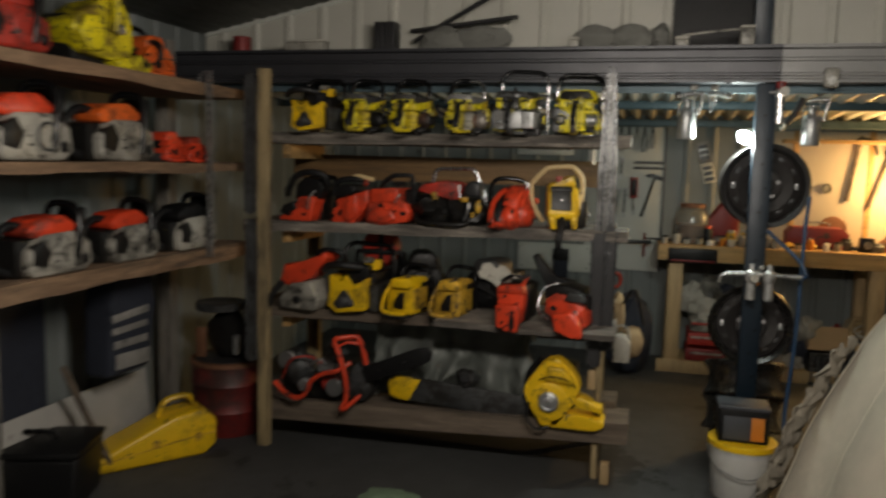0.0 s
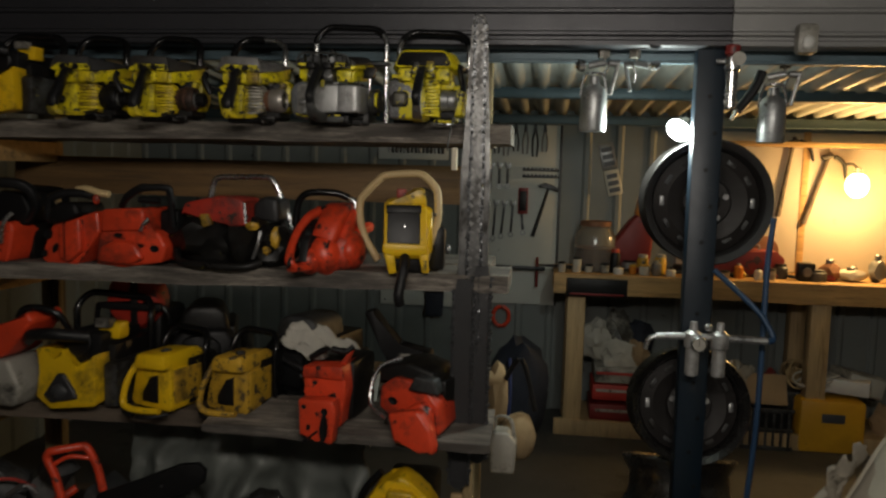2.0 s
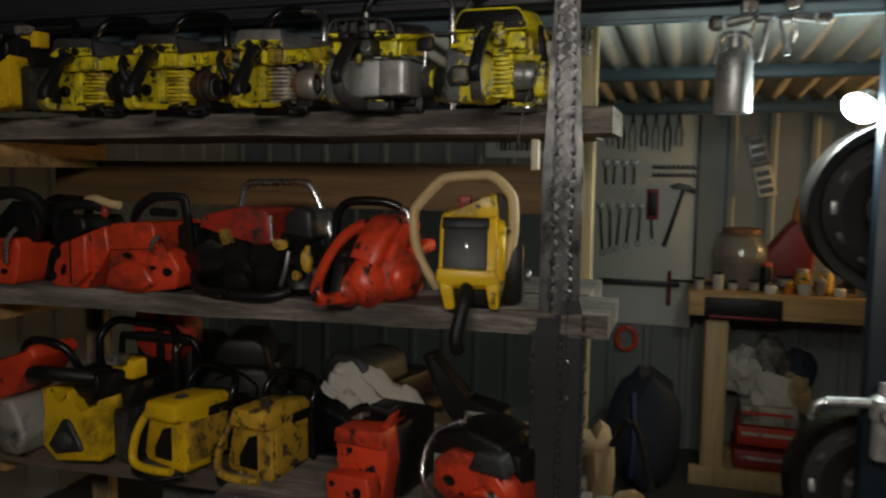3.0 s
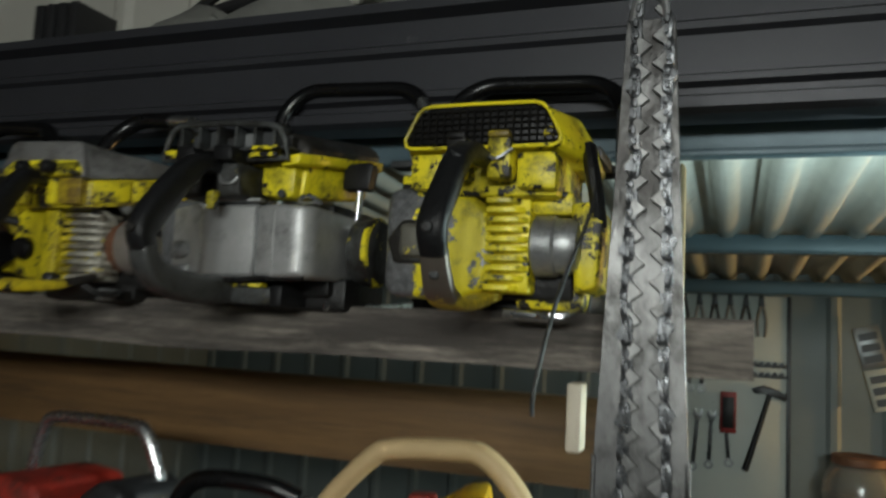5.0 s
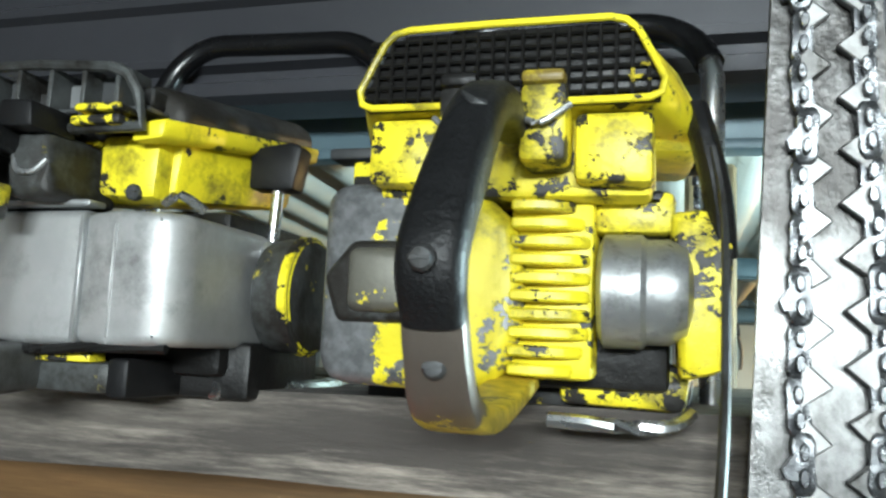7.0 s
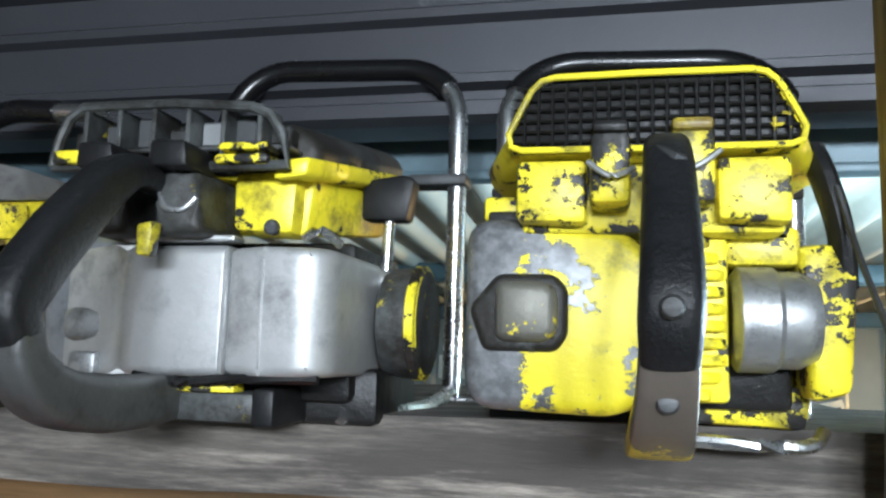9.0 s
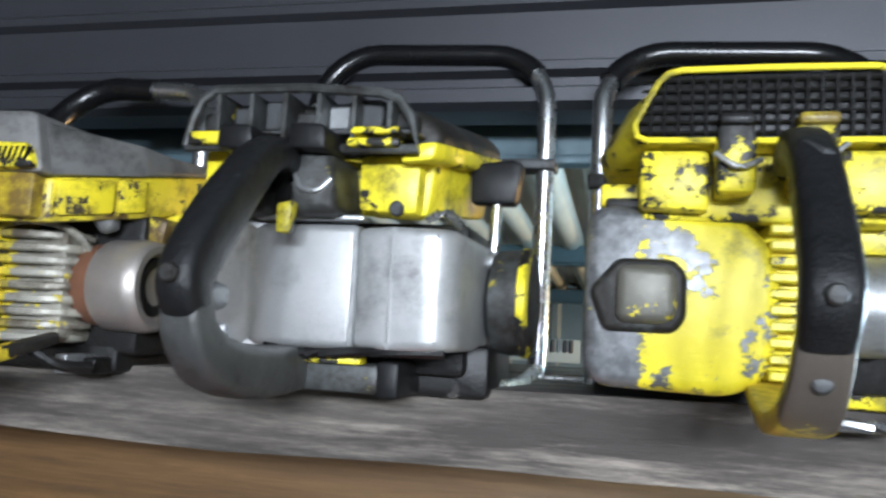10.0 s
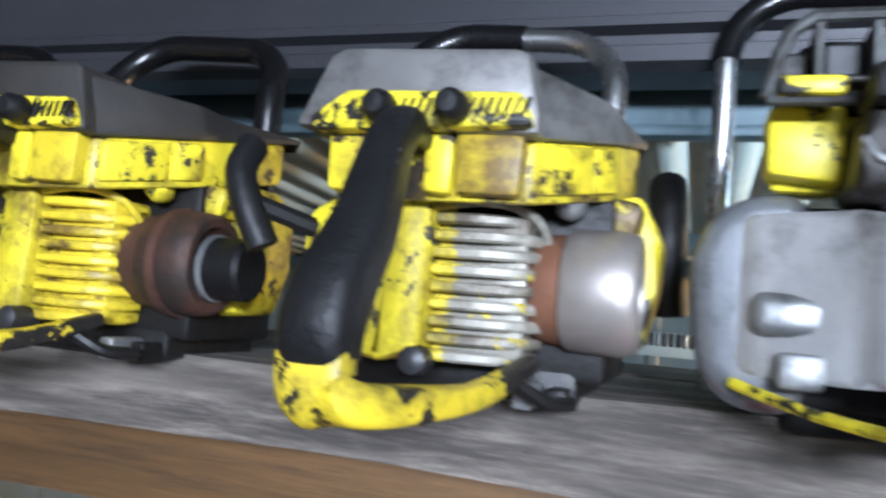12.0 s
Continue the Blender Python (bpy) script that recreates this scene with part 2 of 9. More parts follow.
navy = mat("dark_navy_fabric", (0.02, 0.025, 0.04), 0.8, 0, 0.3, 14, 0.3)
cork = mat("tan_sheepskin", (0.30, 0.21, 0.11), 0.95, 0, 0.3, 30, 0.7)
plate_mat = mat("cream_number_plate", (0.55, 0.53, 0.44), 0.5, 0, 0.2, 14, 0.1, (0.2, 0.16, 0.1), -0.06, 16)
amber = mat("amber_plastic", (0.55, 0.18, 0.02), 0.4, 0, 0.15, 14, 0.05)
blue_hose = mat("blue_air_hose", (0.02, 0.06, 0.13), 0.45, 0, 0.2, 20, 0.05)
cream_tube = mat("cream_rubber_tube", (0.58, 0.43, 0.22), 0.5, 0, 0.15, 30, 0.1)
jar_glass = mat("jar_glass", (0.75, 0.72, 0.66), 0.16, 0, 0.05, 10, 0.02, glass=0.85)
label_orange = mat("orange_label", (0.62, 0.20, 0.02), 0.55, 0, 0.15, 12, 0.03)
label_dark = mat("dark_grey_label", (0.055, 0.06, 0.07), 0.5, 0, 0.15, 12, 0.03)
bulb_cold = mat("cold_bulb", (0.9, 0.95, 1.0), 0.4, 0, 0, 10, 0, glow=(0.86, 0.97, 1.0), power=40)
bulb_warm = mat("warm_bulb", (1.0, 0.8, 0.5), 0.4, 0, 0, 10, 0, glow=(1.0, 0.62, 0.2), power=30)
bulb_plain = mat("fill_tube", (1.0, 0.95, 0.85), 0.4, 0, 0, 10, 0, glow=(1.0, 0.94, 0.84), power=20)


# ---- mesh tools ----
def part(name, bm, material, parent=None, label="", angle=38):
    me = bpy.data.meshes.new(name)
    bmesh.ops.recalc_face_normals(bm, faces=bm.faces)
    bm.to_mesh(me)
    bm.free()
    for f in me.polygons:
        f.use_smooth = True
    me.set_sharp_from_angle(angle=radians(angle))
    me.materials.append(material)
    ob = new(name, me)
    ob.parent = parent
    if label:
        ob["label"] = label
    return ob


def thing(name, place, label, category, group="", turn=0, kind="", tilt=(0, 0)):
    ob = new(name)
    ob.empty_display_size = 0.05
    ob.matrix_world = pose(*place, tilt[0], tilt[1], turn)
    return tagged(ob, label, category, group, kind)


def fresh():
    return bmesh.new()


def box(bm, x0, x1, y0, y1, z0, z1, bevel=0.003, m=None, seg=2):
    got = bmesh.ops.create_cube(bm, size=1.0)["verts"]
    mm = Matrix.Translation(((x0 + x1) / 2, (y0 + y1) / 2, (z0 + z1) / 2)) @ Matrix.Diagonal((abs(x1 - x0), abs(y1 - y0), abs(z1 - z0), 1))
    bmesh.ops.transform(bm, verts=got, matrix=(m @ mm) if m else mm)
    if bevel:
        edges = list({e for v in got for e in v.link_edges})
        bmesh.ops.bevel(bm, geom=edges, offset=min(bevel, 0.45 * min(abs(x1 - x0), abs(y1 - y0), abs(z1 - z0))), segments=seg, affect="EDGES", profile=0.5)
    return bm


def prism(bm, pts, a, b, axis="y", bevel=0.003, m=None, taper=1.0, seg=2):
    """A polygon drawn out along an axis; the far end may be scaled about its middle."""
    cx, cz = sum(p[0] for p in pts) / len(pts), sum(p[1] for p in pts) / len(pts)
    rings = []
    for s, k in ((a, 1.0), (b, taper)):
        ring = []
        for u, v in pts:
            u, v = cx + (u - cx) * k, cz + (v - cz) * k
            co = {"y": (u, s, v), "x": (s, u, v), "z": (u, v, s)}[axis]
            ring.append(bm.verts.new(m @ Vector(co) if m else co))
        rings.append(ring)
    n = len(pts)
    faces = [bm.faces.new(rings[0]), bm.faces.new(rings[1][::-1])]
    for i in range(n):
        faces.append(bm.faces.new((rings[0][i], rings[0][(i + 1) % n], rings[1][(i + 1) % n], rings[1][i])))
    if bevel:
        edges = list({e for f in faces for e in f.edges})
        bmesh.ops.bevel(bm, geom=edges, offset=bevel, segments=seg, affect="EDGES", profile=0.5)
    return bm


def smooth_path(pts, steps=5):
    pts = [Vector(p) for p in pts]
    out = []
    for i in range(len(pts) - 1):
        p0, p1, p2, p3 = pts[max(i - 1, 0)], pts[i], pts[i + 1], pts[min(i + 2, len(pts) - 1)]
        for k in range(steps):
            t = k / steps
            out.append(0.5 * ((2 * p1) + (p2 - p0) * t + (2 * p0 - 5 * p1 + 4 * p2 - p3) * t * t + (3 * p1 - p0 - 3 * p2 + p3) * t ** 3))
    out.append(pts[-1])
    return out


def tube(bm, pts, r, n=10, steps=5, flat=1.0, side=(1, 0, 0), ends=None):
    """A round or flattened bar swept along a curve. flat: thickness along side against the other way."""
    line = smooth_path(pts, steps) if steps > 1 else [Vector(p) for p in pts]
    rings = []
    side = Vector(side)
    for i, p in enumerate(line):
        d = (line[min(i + 1, len(line) - 1)] - line[max(i - 1, 0)]).normalized()
        u = side - d * side.dot(d)
        if u.length < 1e-3:
            u = d.orthogonal()
        u.normalize()
        v = d.cross(u)
        rad = r if not isinstance(r, (list, tuple)) else r[0] + (r[1] - r[0]) * i / (len(line) - 1)
        rings.append([bm.verts.new(p + u * rad * flat * math.cos(2 * math.pi * k / n) + v * rad * math.sin(2 * math.pi * k / n)) for k in range(n)])
    for a, b in zip(rings, rings[1:]):
        for k in range(n):
            bm.faces.new((a[k], a[(k + 1) % n], b[(k + 1) % n], b[k]))
    bm.faces.new(rings[0][::-1])
    bm.faces.new(rings[-1])
    return bm


def band(bm, pts, sizes, n=16, steps=6, side=(1, 0, 0), square=0.55):
    """A bar of rounded-square section whose width and thickness change along a curve."""
    line = smooth_path(pts, steps)
    side, rings = Vector(side), []
    for i, p in enumerate(line):
        d = (line[min(i + 1, len(line) - 1)] - line[max(i - 1, 0)]).normalized()
        u = (side - d * side.dot(d)).normalized()
        v = d.cross(u)
        f = i / (len(line) - 1) * (len(sizes) - 1)
        k = min(int(f), len(sizes) - 2)
        w, t = (sizes[k][c] + (sizes[k + 1][c] - sizes[k][c]) * (f - k) for c in (0, 1))
        ring = []
        for j in range(n):
            a = 2 * math.pi * (j + 0.5) / n
            c, s_ = math.cos(a), math.sin(a)
            ring.append(bm.verts.new(p + u * 0.5 * w * math.copysign(abs(c) ** square, c) + v * 0.5 * t * math.copysign(abs(s_) ** square, s_)))
        rings.append(ring)
    for a, b in zip(rings, rings[1:]):
        for k in range(n):
            bm.faces.new((a[k], a[(k + 1) % n], b[(k + 1) % n], b[k]))
    bm.faces.new(rings[0][::-1])
    bm.faces.new(rings[-1])
    return bm


def shared(name, me, parent, place, turn=0.0):
    """One more piece on a mesh that alike pieces share."""
    ob = new(name, me)
    ob.parent = parent
    ob.matrix_basis = Matrix.Translation(place) @ Matrix.Rotation(radians(turn), 4, "Y")
    return ob


def piece_mesh(name, bm, material):
    me = bpy.data.meshes.new(name)
    bmesh.ops.recalc_face_normals(bm, faces=bm.faces)
    bm.to_mesh(me)
    bm.free()
    for f in me.polygons:
        f.use_smooth = True
    me.set_sharp_from_angle(angle=radians(35))
    me.materials.append(material)
    return me


def lathe(bm, profile, place=(0, 0, 0), axis="z", n=24, m=None, loop=False):
    """A turned shape: (radius, height) pairs about an axis through place; loop closes the profile into a ring."""
    if loop:
        profile = list(profile) + [profile[0]]
    rings = []
    for r, h in profile:
        ring = []
        for k in range(n):
            a = 2 * math.pi * k / n
            c, s = r * math.cos(a), r * math.sin(a)
            co = Vector({"z": (c, s, h), "x": (h, c, s), "y": (c, h, s)}[axis]) + Vector(place)
            ring.append(bm.verts.new(m @ co if m else co))
        rings.append(ring)
    for a, b in zip(rings, rings[1:]):
        for k in range(n):
            bm.faces.new((a[k], a[(k + 1) % n], b[(k + 1) % n], b[k]))
    if loop:
        bmesh.ops.remove_doubles(bm, verts=rings[0] + rings[-1], dist=1e-6)
        return bm
    bm.faces.new(rings[0][::-1])
    bm.faces.new(rings[-1])
    return bm


def drum(bm, place, r, length, axis="x", n=24, lip=0.004):
    return lathe(bm, [(r - lip, 0), (r, lip), (r, length - lip), (r - lip, length), (r * 0.6, length), (r * 0.55, length - lip)], place, axis, n)


def lump(bm, place, size, seed=0, rough=0.3, level=2, m=None):
    """A crumpled rounded lump."""
    got = bmesh.ops.create_icosphere(bm, subdivisions=level, radius=1.0)["verts"]
    for v in got:
        k = 1 + rough * noise.noise(v.co * 1.7 + Vector((seed * 3.1, seed, 0))) + rough * 0.5 * noise.noise(v.co * 4 + Vector((seed, 0, seed)))
        v.co = Vector((v.co.x * size[0], v.co.y * size[1], v.co.z * size[2])) * k
        v.co = (m @ v.co if m else v.co) + Vector(place)
    return bm


def sheet(bm, nx, ny, where):
    """A surface over a grid of u, v in 0..1."""
    vs = [[bm.verts.new(where(i / nx, j / ny)) for j in range(ny + 1)] for i in range(nx + 1)]
    for i in range(nx):
        for j in range(ny):
            bm.faces.new((vs[i][j], vs[i + 1][j], vs[i + 1][j + 1], vs[i][j + 1]))
    return bm


def shift_parts(ob, names, dx=0.0, dy=0.0, dz=0.0, sz=1.0, sx=1.0):
    """Moves the named parts of a thing, or squeezes their height."""
    done = set()
    for c in ob.children_recursive:
        if c.name.split(".")[0] in names and c.data.name not in done:
            c.data.transform(Matrix.Translation((dx, dy, dz)) @ Matrix.Diagonal((sx, 1, sz, 1)))
            done.add(c.data.name)


def thick(ob, t):
    mod = ob.modifiers.new("thickness", "SOLIDIFY")
    mod.thickness, mod.offset = t, 0
    return ob


# ---- the shed ----
def slab(name, mat_, x0, x1, y0, y1, z0, z1, label, category, bevel=0.0):
    ob = part(name, box(fresh(), x0, x1, y0, y1, z0, z1, bevel), mat_)
    return tagged(ob, label, category, "", "structure")


def ribbed_wall(name, mat_, a, b, z0, z1, label, pitch=0.2, depth=0.012, thick_=0.05, out=(0, -1)):
    """A sheet-clad wall from a to b in plan, with upright ribs on the side out."""
    bm = fresh()
    a, b = Vector((*a, 0)), Vector((*b, 0))
    d = (b - a).normalized()
    o = Vector((*out, 0))
    length = (b - a).length
    prof, s = [], 0.0
    while s < length:
        for ds, h in ((0, 0), (pitch * 0.42, 0), (pitch * 0.5, depth), (pitch * 0.62, depth), (pitch * 0.7, 0)):
            if s + ds < length:
                prof.append((s + ds, h))
        s += pitch
    prof.append((length, 0))
    front = [[bm.verts.new(a + d * s_ + o * h + Vector((0, 0, z))) for z in (z0, z1)] for s_, h in prof]
    back = [[bm.verts.new(a + d * s_ - o * thick_ + Vector((0, 0, z))) for z in (z0, z1)] for s_ in (0, length)]
    for p, q in zip(front, front[1:]):
        bm.faces.new((p[0], q[0], q[1], p[1]))
    bm.faces.new((back[0][0], back[0][1], back[1][1], back[1][0]))
    bm.faces.new((front[0][0], front[0][1], back[0][1], back[0][0]))
    bm.faces.new((front[-1][0], back[1][0], back[1][1], front[-1][1]))
    bm.faces.new([f[1] for f in front] + [back[1][1], back[0][1]])
    bm.faces.new([f[0] for f in front][::-1] + [back[0][0], back[1][0]])
    ob = part(name, bm, mat_, angle=20)
    return tagged(ob, label, "wall", "", "structure")


def corrugated(name, mat_, x0, x1, y0, y1, height, label, pitch=0.076, depth=0.017, along="y", flat=0.8):
    """A corrugated sheet roof; height(x, y) is its underside, and the waves run along y or x."""
    bm = fresh()
    n = int((x1 - x0 if along == "y" else y1 - y0) / pitch) * 8
    rows = []
    for i in range(n + 1):
        f = i / n
        line = []
        for g in (0.0, 0.5, 1.0):
            x, y = (x0 + (x1 - x0) * f, y0 + (y1 - y0) * g) if along == "y" else (x0 + (x1 - x0) * g, y0 + (y1 - y0) * f)
            w = depth * 0.5 * math.tanh(flat * math.sin(2 * math.pi * (x if along == "y" else y) / pitch))
            line.append(bm.verts.new((x, y, height(x, y) + w)))
        rows.append(line)
    for p, q in zip(rows, rows[1:]):
        for g in range(2):
            bm.faces.new((p[g], q[g], q[g + 1], p[g + 1]))
    ob = thick(part(name, bm, mat_, angle=60), 0.0015)
    return tagged(ob, label, "ceiling", "", "structure")


slab("floor", floor_mat, -3.2, 3.4, -3.2, 6.4, -0.12, 0.0, "dark oil-stained concrete shed floor", "floor")
ribbed_wall("wall_north", sheet_grey, (-2.9, 6.2), (3.3, 6.2), 0, 2.1, "grey-green sheet-clad rear wall behind the workbench", 0.19)
ribbed_wall("wall_west", sheet_grey, (-2.62, -3.0), (-2.62, 6.2), 0, 2.45, "grey sheet-clad side wall behind the timber shelving", 0.19, out=(1, 0))
ribbed_wall("wall_east", sheet_grey, (3.25, -3.0), (3.25, 6.2), 0, 3.1, "grey sheet-clad side wall", 0.19, out=(-1, 0))
ribbed_wall("wall_south", sheet_grey, (-2.9, -3.0), (3.3, -3.0), 0, 3.4, "grey sheet-clad wall behind the walk", 0.19, out=(0, 1))
ribbed_wall("wall_gable", sheet_cream, (-2.6, 4.2), (0.06, 4.2), 2.026, 3.3, "cream ribbed sheet wall above the steel lintel", 0.21)
ribbed_wall("wall_gable_end", sheet_cream, (0.47, 4.2), (3.2, 4.2), 2.026, 3.3, "cream ribbed sheet wall above the steel lintel", 0.21)
# Black sheet behind the gap: the opening's shade is put into its colour.
slab("gable_recess", black, 0.05, 0.48, 4.27, 4.31, 2.026, 3.3, "black sheet for the shade in the cream gable wall's opening", "opening")


def main_roof(x, y):
    return 2.24 + 0.21 * (x + 2.32) if x < 1.0 else 2.24 + 0.21 * 3.32 - 0.21 * (x - 1.0)


corrugated("ceiling_main", roof_mat, -2.75, 3.3, -3.05, 4.25, main_roof, "dull grey corrugated sheet roof of the shed", along="y")
corrugated("ceiling_lean_to", zinc, -2.75, 3.3, 3.95, 6.25, lambda x, y: 1.945 - 0.05 * (y - 4.0), "pale galvanised corrugated roof over the workbench", pitch=0.11, depth=0.034, flat=2.2)

# the dark ribbed lintel: a folded face with level ribs, and the blue-grey rail beneath and behind it
bm = fresh()
prof = [(3.81, 1.85), (3.795, 1.855), (3.795, 1.868), (3.81, 1.874), (3.81, 1.882), (3.796, 1.886), (3.796, 1.894), (3.81, 1.9), (3.81, 1.948),
        (3.80, 1.953), (3.80, 1.962), (3.81, 1.968), (3.81, 2.0), (3.785, 2.006), (3.785, 2.02), (4.2, 2.024), (4.2, 2.0), (3.86, 1.996), (3.86, 1.85)]
prism(bm, prof, -2.55, 0.53, "x", 0)
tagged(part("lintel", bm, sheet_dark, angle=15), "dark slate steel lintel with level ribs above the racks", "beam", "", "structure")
# Light falling on the lintel's right end is put into a paler colour.
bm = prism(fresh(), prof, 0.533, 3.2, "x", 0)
tagged(part("lintel_end", bm, mat("slate_sheet_lit", (0.24, 0.24, 0.235), 0.42, 0.2, 0.2, 6, 0.06), angle=15), "slate steel lintel with level ribs beyond the post, painted in its lit tone", "beam", "", "structure")
bm = fresh()
box(bm, -2.55, 3.2, 3.90, 3.94, 1.822, 1.90, 0.003)
box(bm, -2.55, 3.2, 3.875, 3.90, 1.813, 1.823, 0.002)
tagged(part("lintel_rail", bm, sheet_blue), "blue-grey painted steel rail behind the lintel", "beam", "", "structure")
for y, z in ((5.2, 1.83), (6.08, 1.765)):
    bm = fresh()
    box(bm, -2.6, 3.2, y - 0.02, y + 0.02, z, z + 0.05, 0.003)
    box(bm, -2.6, 3.2, y - 0.045, y + 0.02, z - 0.004, z, 0.001)
    tagged(part("purlin", bm, sheet_blue), "blue-grey steel purlin under the lean-to roof", "beam", "purlins", "structure")
tagged(part("roof_edge_trim", tube(fresh(), [(-2.6, 4.2, 2.17), (-1.0, 4.2, 2.5), (1.0, 4.2, 2.92)], 0.015, 6, 1), zinc), "pale metal trim along the roof edge", "trim", "", "structure")

# ---- timber racks ----
rack = thing("saw_rack", (-1.0, 3.65, 0), "tall timber rack with rough grey plank shelves full of chainsaws", "rack")


def post_bm(x0, x1, y0, y1, z1, seed):
    bm = fresh()
    box(bm, x0, x1, y0, y1, 0, z1, 0.004, seg=1)
    return bm


def wavy_board(x0, x1, y0, y1, z0, z1, seed, wander=0.006, nx=28, slope=0.0):
    """A rough-sawn board along x whose front edge and faces wander."""
    bm = fresh()
    rows = []
    for i in range(nx + 1):
        f = i / nx
        x = x0 + (x1 - x0) * f
        w = [wander * noise.noise((x * 3.1, seed * 7.7 + k * 2.3, 0.4)) + 0.35 * wander * noise.noise((x * 13, seed + k, 2.0)) for k in range(4)]
        dz = slope * f
        rows.append([bm.verts.new(c) for c in ((x, y0 + w[0], z0 + w[1] + dz), (x, y0 + w[0] * 0.6, z0 + 0.5 * (z1 - z0) + dz), (x, y0 + 0.004 + w[2], z1 + 0.4 * w[3] + dz), (x, y1, z1 + 0.3 * w[3] + dz), (x, y1, z0 + w[1] + dz))])
    for p, q in zip(rows, rows[1:]):
        for k in range(5):
            bm.faces.new((p[k], q[k], q[(k + 1) % 5], p[(k + 1) % 5]))
    bm.faces.new(rows[0])
    bm.faces.new(rows[-1][::-1])
    return bm


O = Matrix.Translation((1.0, -3.65, 0))
for nm, args in (("front_post", (-1.873, -1.815, 3.47, 3.515, 1.89)), ("front_post", (-0.208, -0.174, 3.585, 3.63, 1.87)), ("rear_post", (-1.885, -1.81, 4.08, 4.125, 1.75)), ("rear_post", (-0.245, -0.19, 4.08, 4.125, 1.85))):
    ob = part(nm, post_bm(*args, 1), dirty_pine, rack, "dirty pale pine post")
    ob.data.transform(O)
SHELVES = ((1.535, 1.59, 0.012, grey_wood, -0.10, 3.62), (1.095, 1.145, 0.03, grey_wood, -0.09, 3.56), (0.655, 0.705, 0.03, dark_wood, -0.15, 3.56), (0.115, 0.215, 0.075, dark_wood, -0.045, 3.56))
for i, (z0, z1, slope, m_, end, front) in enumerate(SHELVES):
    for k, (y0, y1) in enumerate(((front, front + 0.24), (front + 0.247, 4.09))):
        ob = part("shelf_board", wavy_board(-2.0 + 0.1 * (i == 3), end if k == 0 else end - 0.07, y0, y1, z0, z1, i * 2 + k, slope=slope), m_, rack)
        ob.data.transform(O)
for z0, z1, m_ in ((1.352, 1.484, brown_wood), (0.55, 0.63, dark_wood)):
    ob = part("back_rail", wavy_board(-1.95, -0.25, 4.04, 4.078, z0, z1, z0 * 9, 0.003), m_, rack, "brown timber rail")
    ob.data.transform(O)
for x in (-1.8,):
    for z in (1.535, 1.105, 0.665):
        ob = part("bearer", box(fresh(), x - 0.02, x + 0.02, 3.64, 4.08, z - 0.075, z - 0.004, 0.003), bench_wood, rack, "sawn timber bearer")
        ob.data.transform(O)
ob = part("loose_board", wavy_board(-0.95, -0.12, 3.44, 3.66, -0.0245, 0.0, 31, 0.012, slope=0.0), grey_wood, rack, "loose grey board laid on the third shelf")
ob.data.transform(O @ Matrix.Translation((0, 3.56, 0.742)) @ Matrix.Rotation(radians(9), 4, "X") @ Matrix.Translation((0, -3.56, 0)))
ob = part("foot_block", box(fresh(), -0.16, -0.12, 3.53, 3.58, 0.0, 0.1, 0.004), pine, rack, "short pine packer")
ob.data.transform(O)

side = thing("side_rack", (-2.3, 2.6, 0), "rough timber shelving along the side wall holding chainsaws", "rack")
OS = Matrix.Translation((2.3, -2.6, 0)) @ Matrix.Rotation(radians(90), 4, "Z")
for i, (z0, z1) in enumerate(((1.75, 1.8), (1.385, 1.43), (0.955, 1.02))):
    bm = wavy_board(0.2, 3.68, 2.03, 2.5, z0, z1, 40 + i, 0.014, 34)
    ob = part("shelf_board", bm, side_wood, side)
    ob.data.transform(OS)
for x, y in ((-2.47, 3.6), (-2.47, 2.4), (-2.47, 0.5)):
    ob = part("post", box(fresh(), x - 0.04, x + 0.04, y - 0.035, y + 0.035, 0, 2.05, 0.004), post_wood, side)
    ob.data.transform(Matrix.Translation((2.3, -2.6, 0)))


# ---- chainsaws, seen from their rear handles: x across, y away, z up ----
def wrap_handle(ob, x0, x1, y, z0, z1, r=0.009, tube_mat=None, sleeve_from=0.0, sleeve_to=1.0, lean=0.03, square=0.7):
    """The front tube handle with its black sleeve over the top bend."""
    bend = min(0.3 * (x1 - x0), 0.055)
    pts = [(x0, y, z0 + (z1 - bend - z0) * i / 8) for i in range(8)]
    pts += [(x0 + bend * (1 - math.cos(a)), y + lean * math.sin(a), z1 - bend * (1 - math.sin(a))) for a in [math.pi / 2 * i / 7 for i in range(8)]]
    pts += [(x0 + bend + (x1 - x0 - 2 * bend) * i / 8, y + lean, z1 - 0.004 * (i / 8)) for i in range(1, 8)]
    pts += [(x1 - bend * (1 - math.cos(a)), y + lean * math.sin(a), z1 - 0.004 - bend * (1 - math.sin(a))) for a in [math.pi / 2 * i / 7 for i in range(7, -1, -1)]]
    pts += [(x1, y, z0 + (z1 - bend - z0) * i / 8) for i in range(7, -1, -1)]
    h = part("front_handle", tube(fresh(), pts, r, 12, 1, side=(0, 1, 0)), tube_mat or chrome, ob, "bent tube front handle")
    full = pts
    a, b = int(len(full) * sleeve_from), int(len(full) * sleeve_to)
    if b - a > 3:
        part("grip_sleeve", tube(fresh(), full[a:b], r * 1.28, 12, 1, side=(0, 1, 0)), sleeve, h, "black rubber sleeve")
    return h


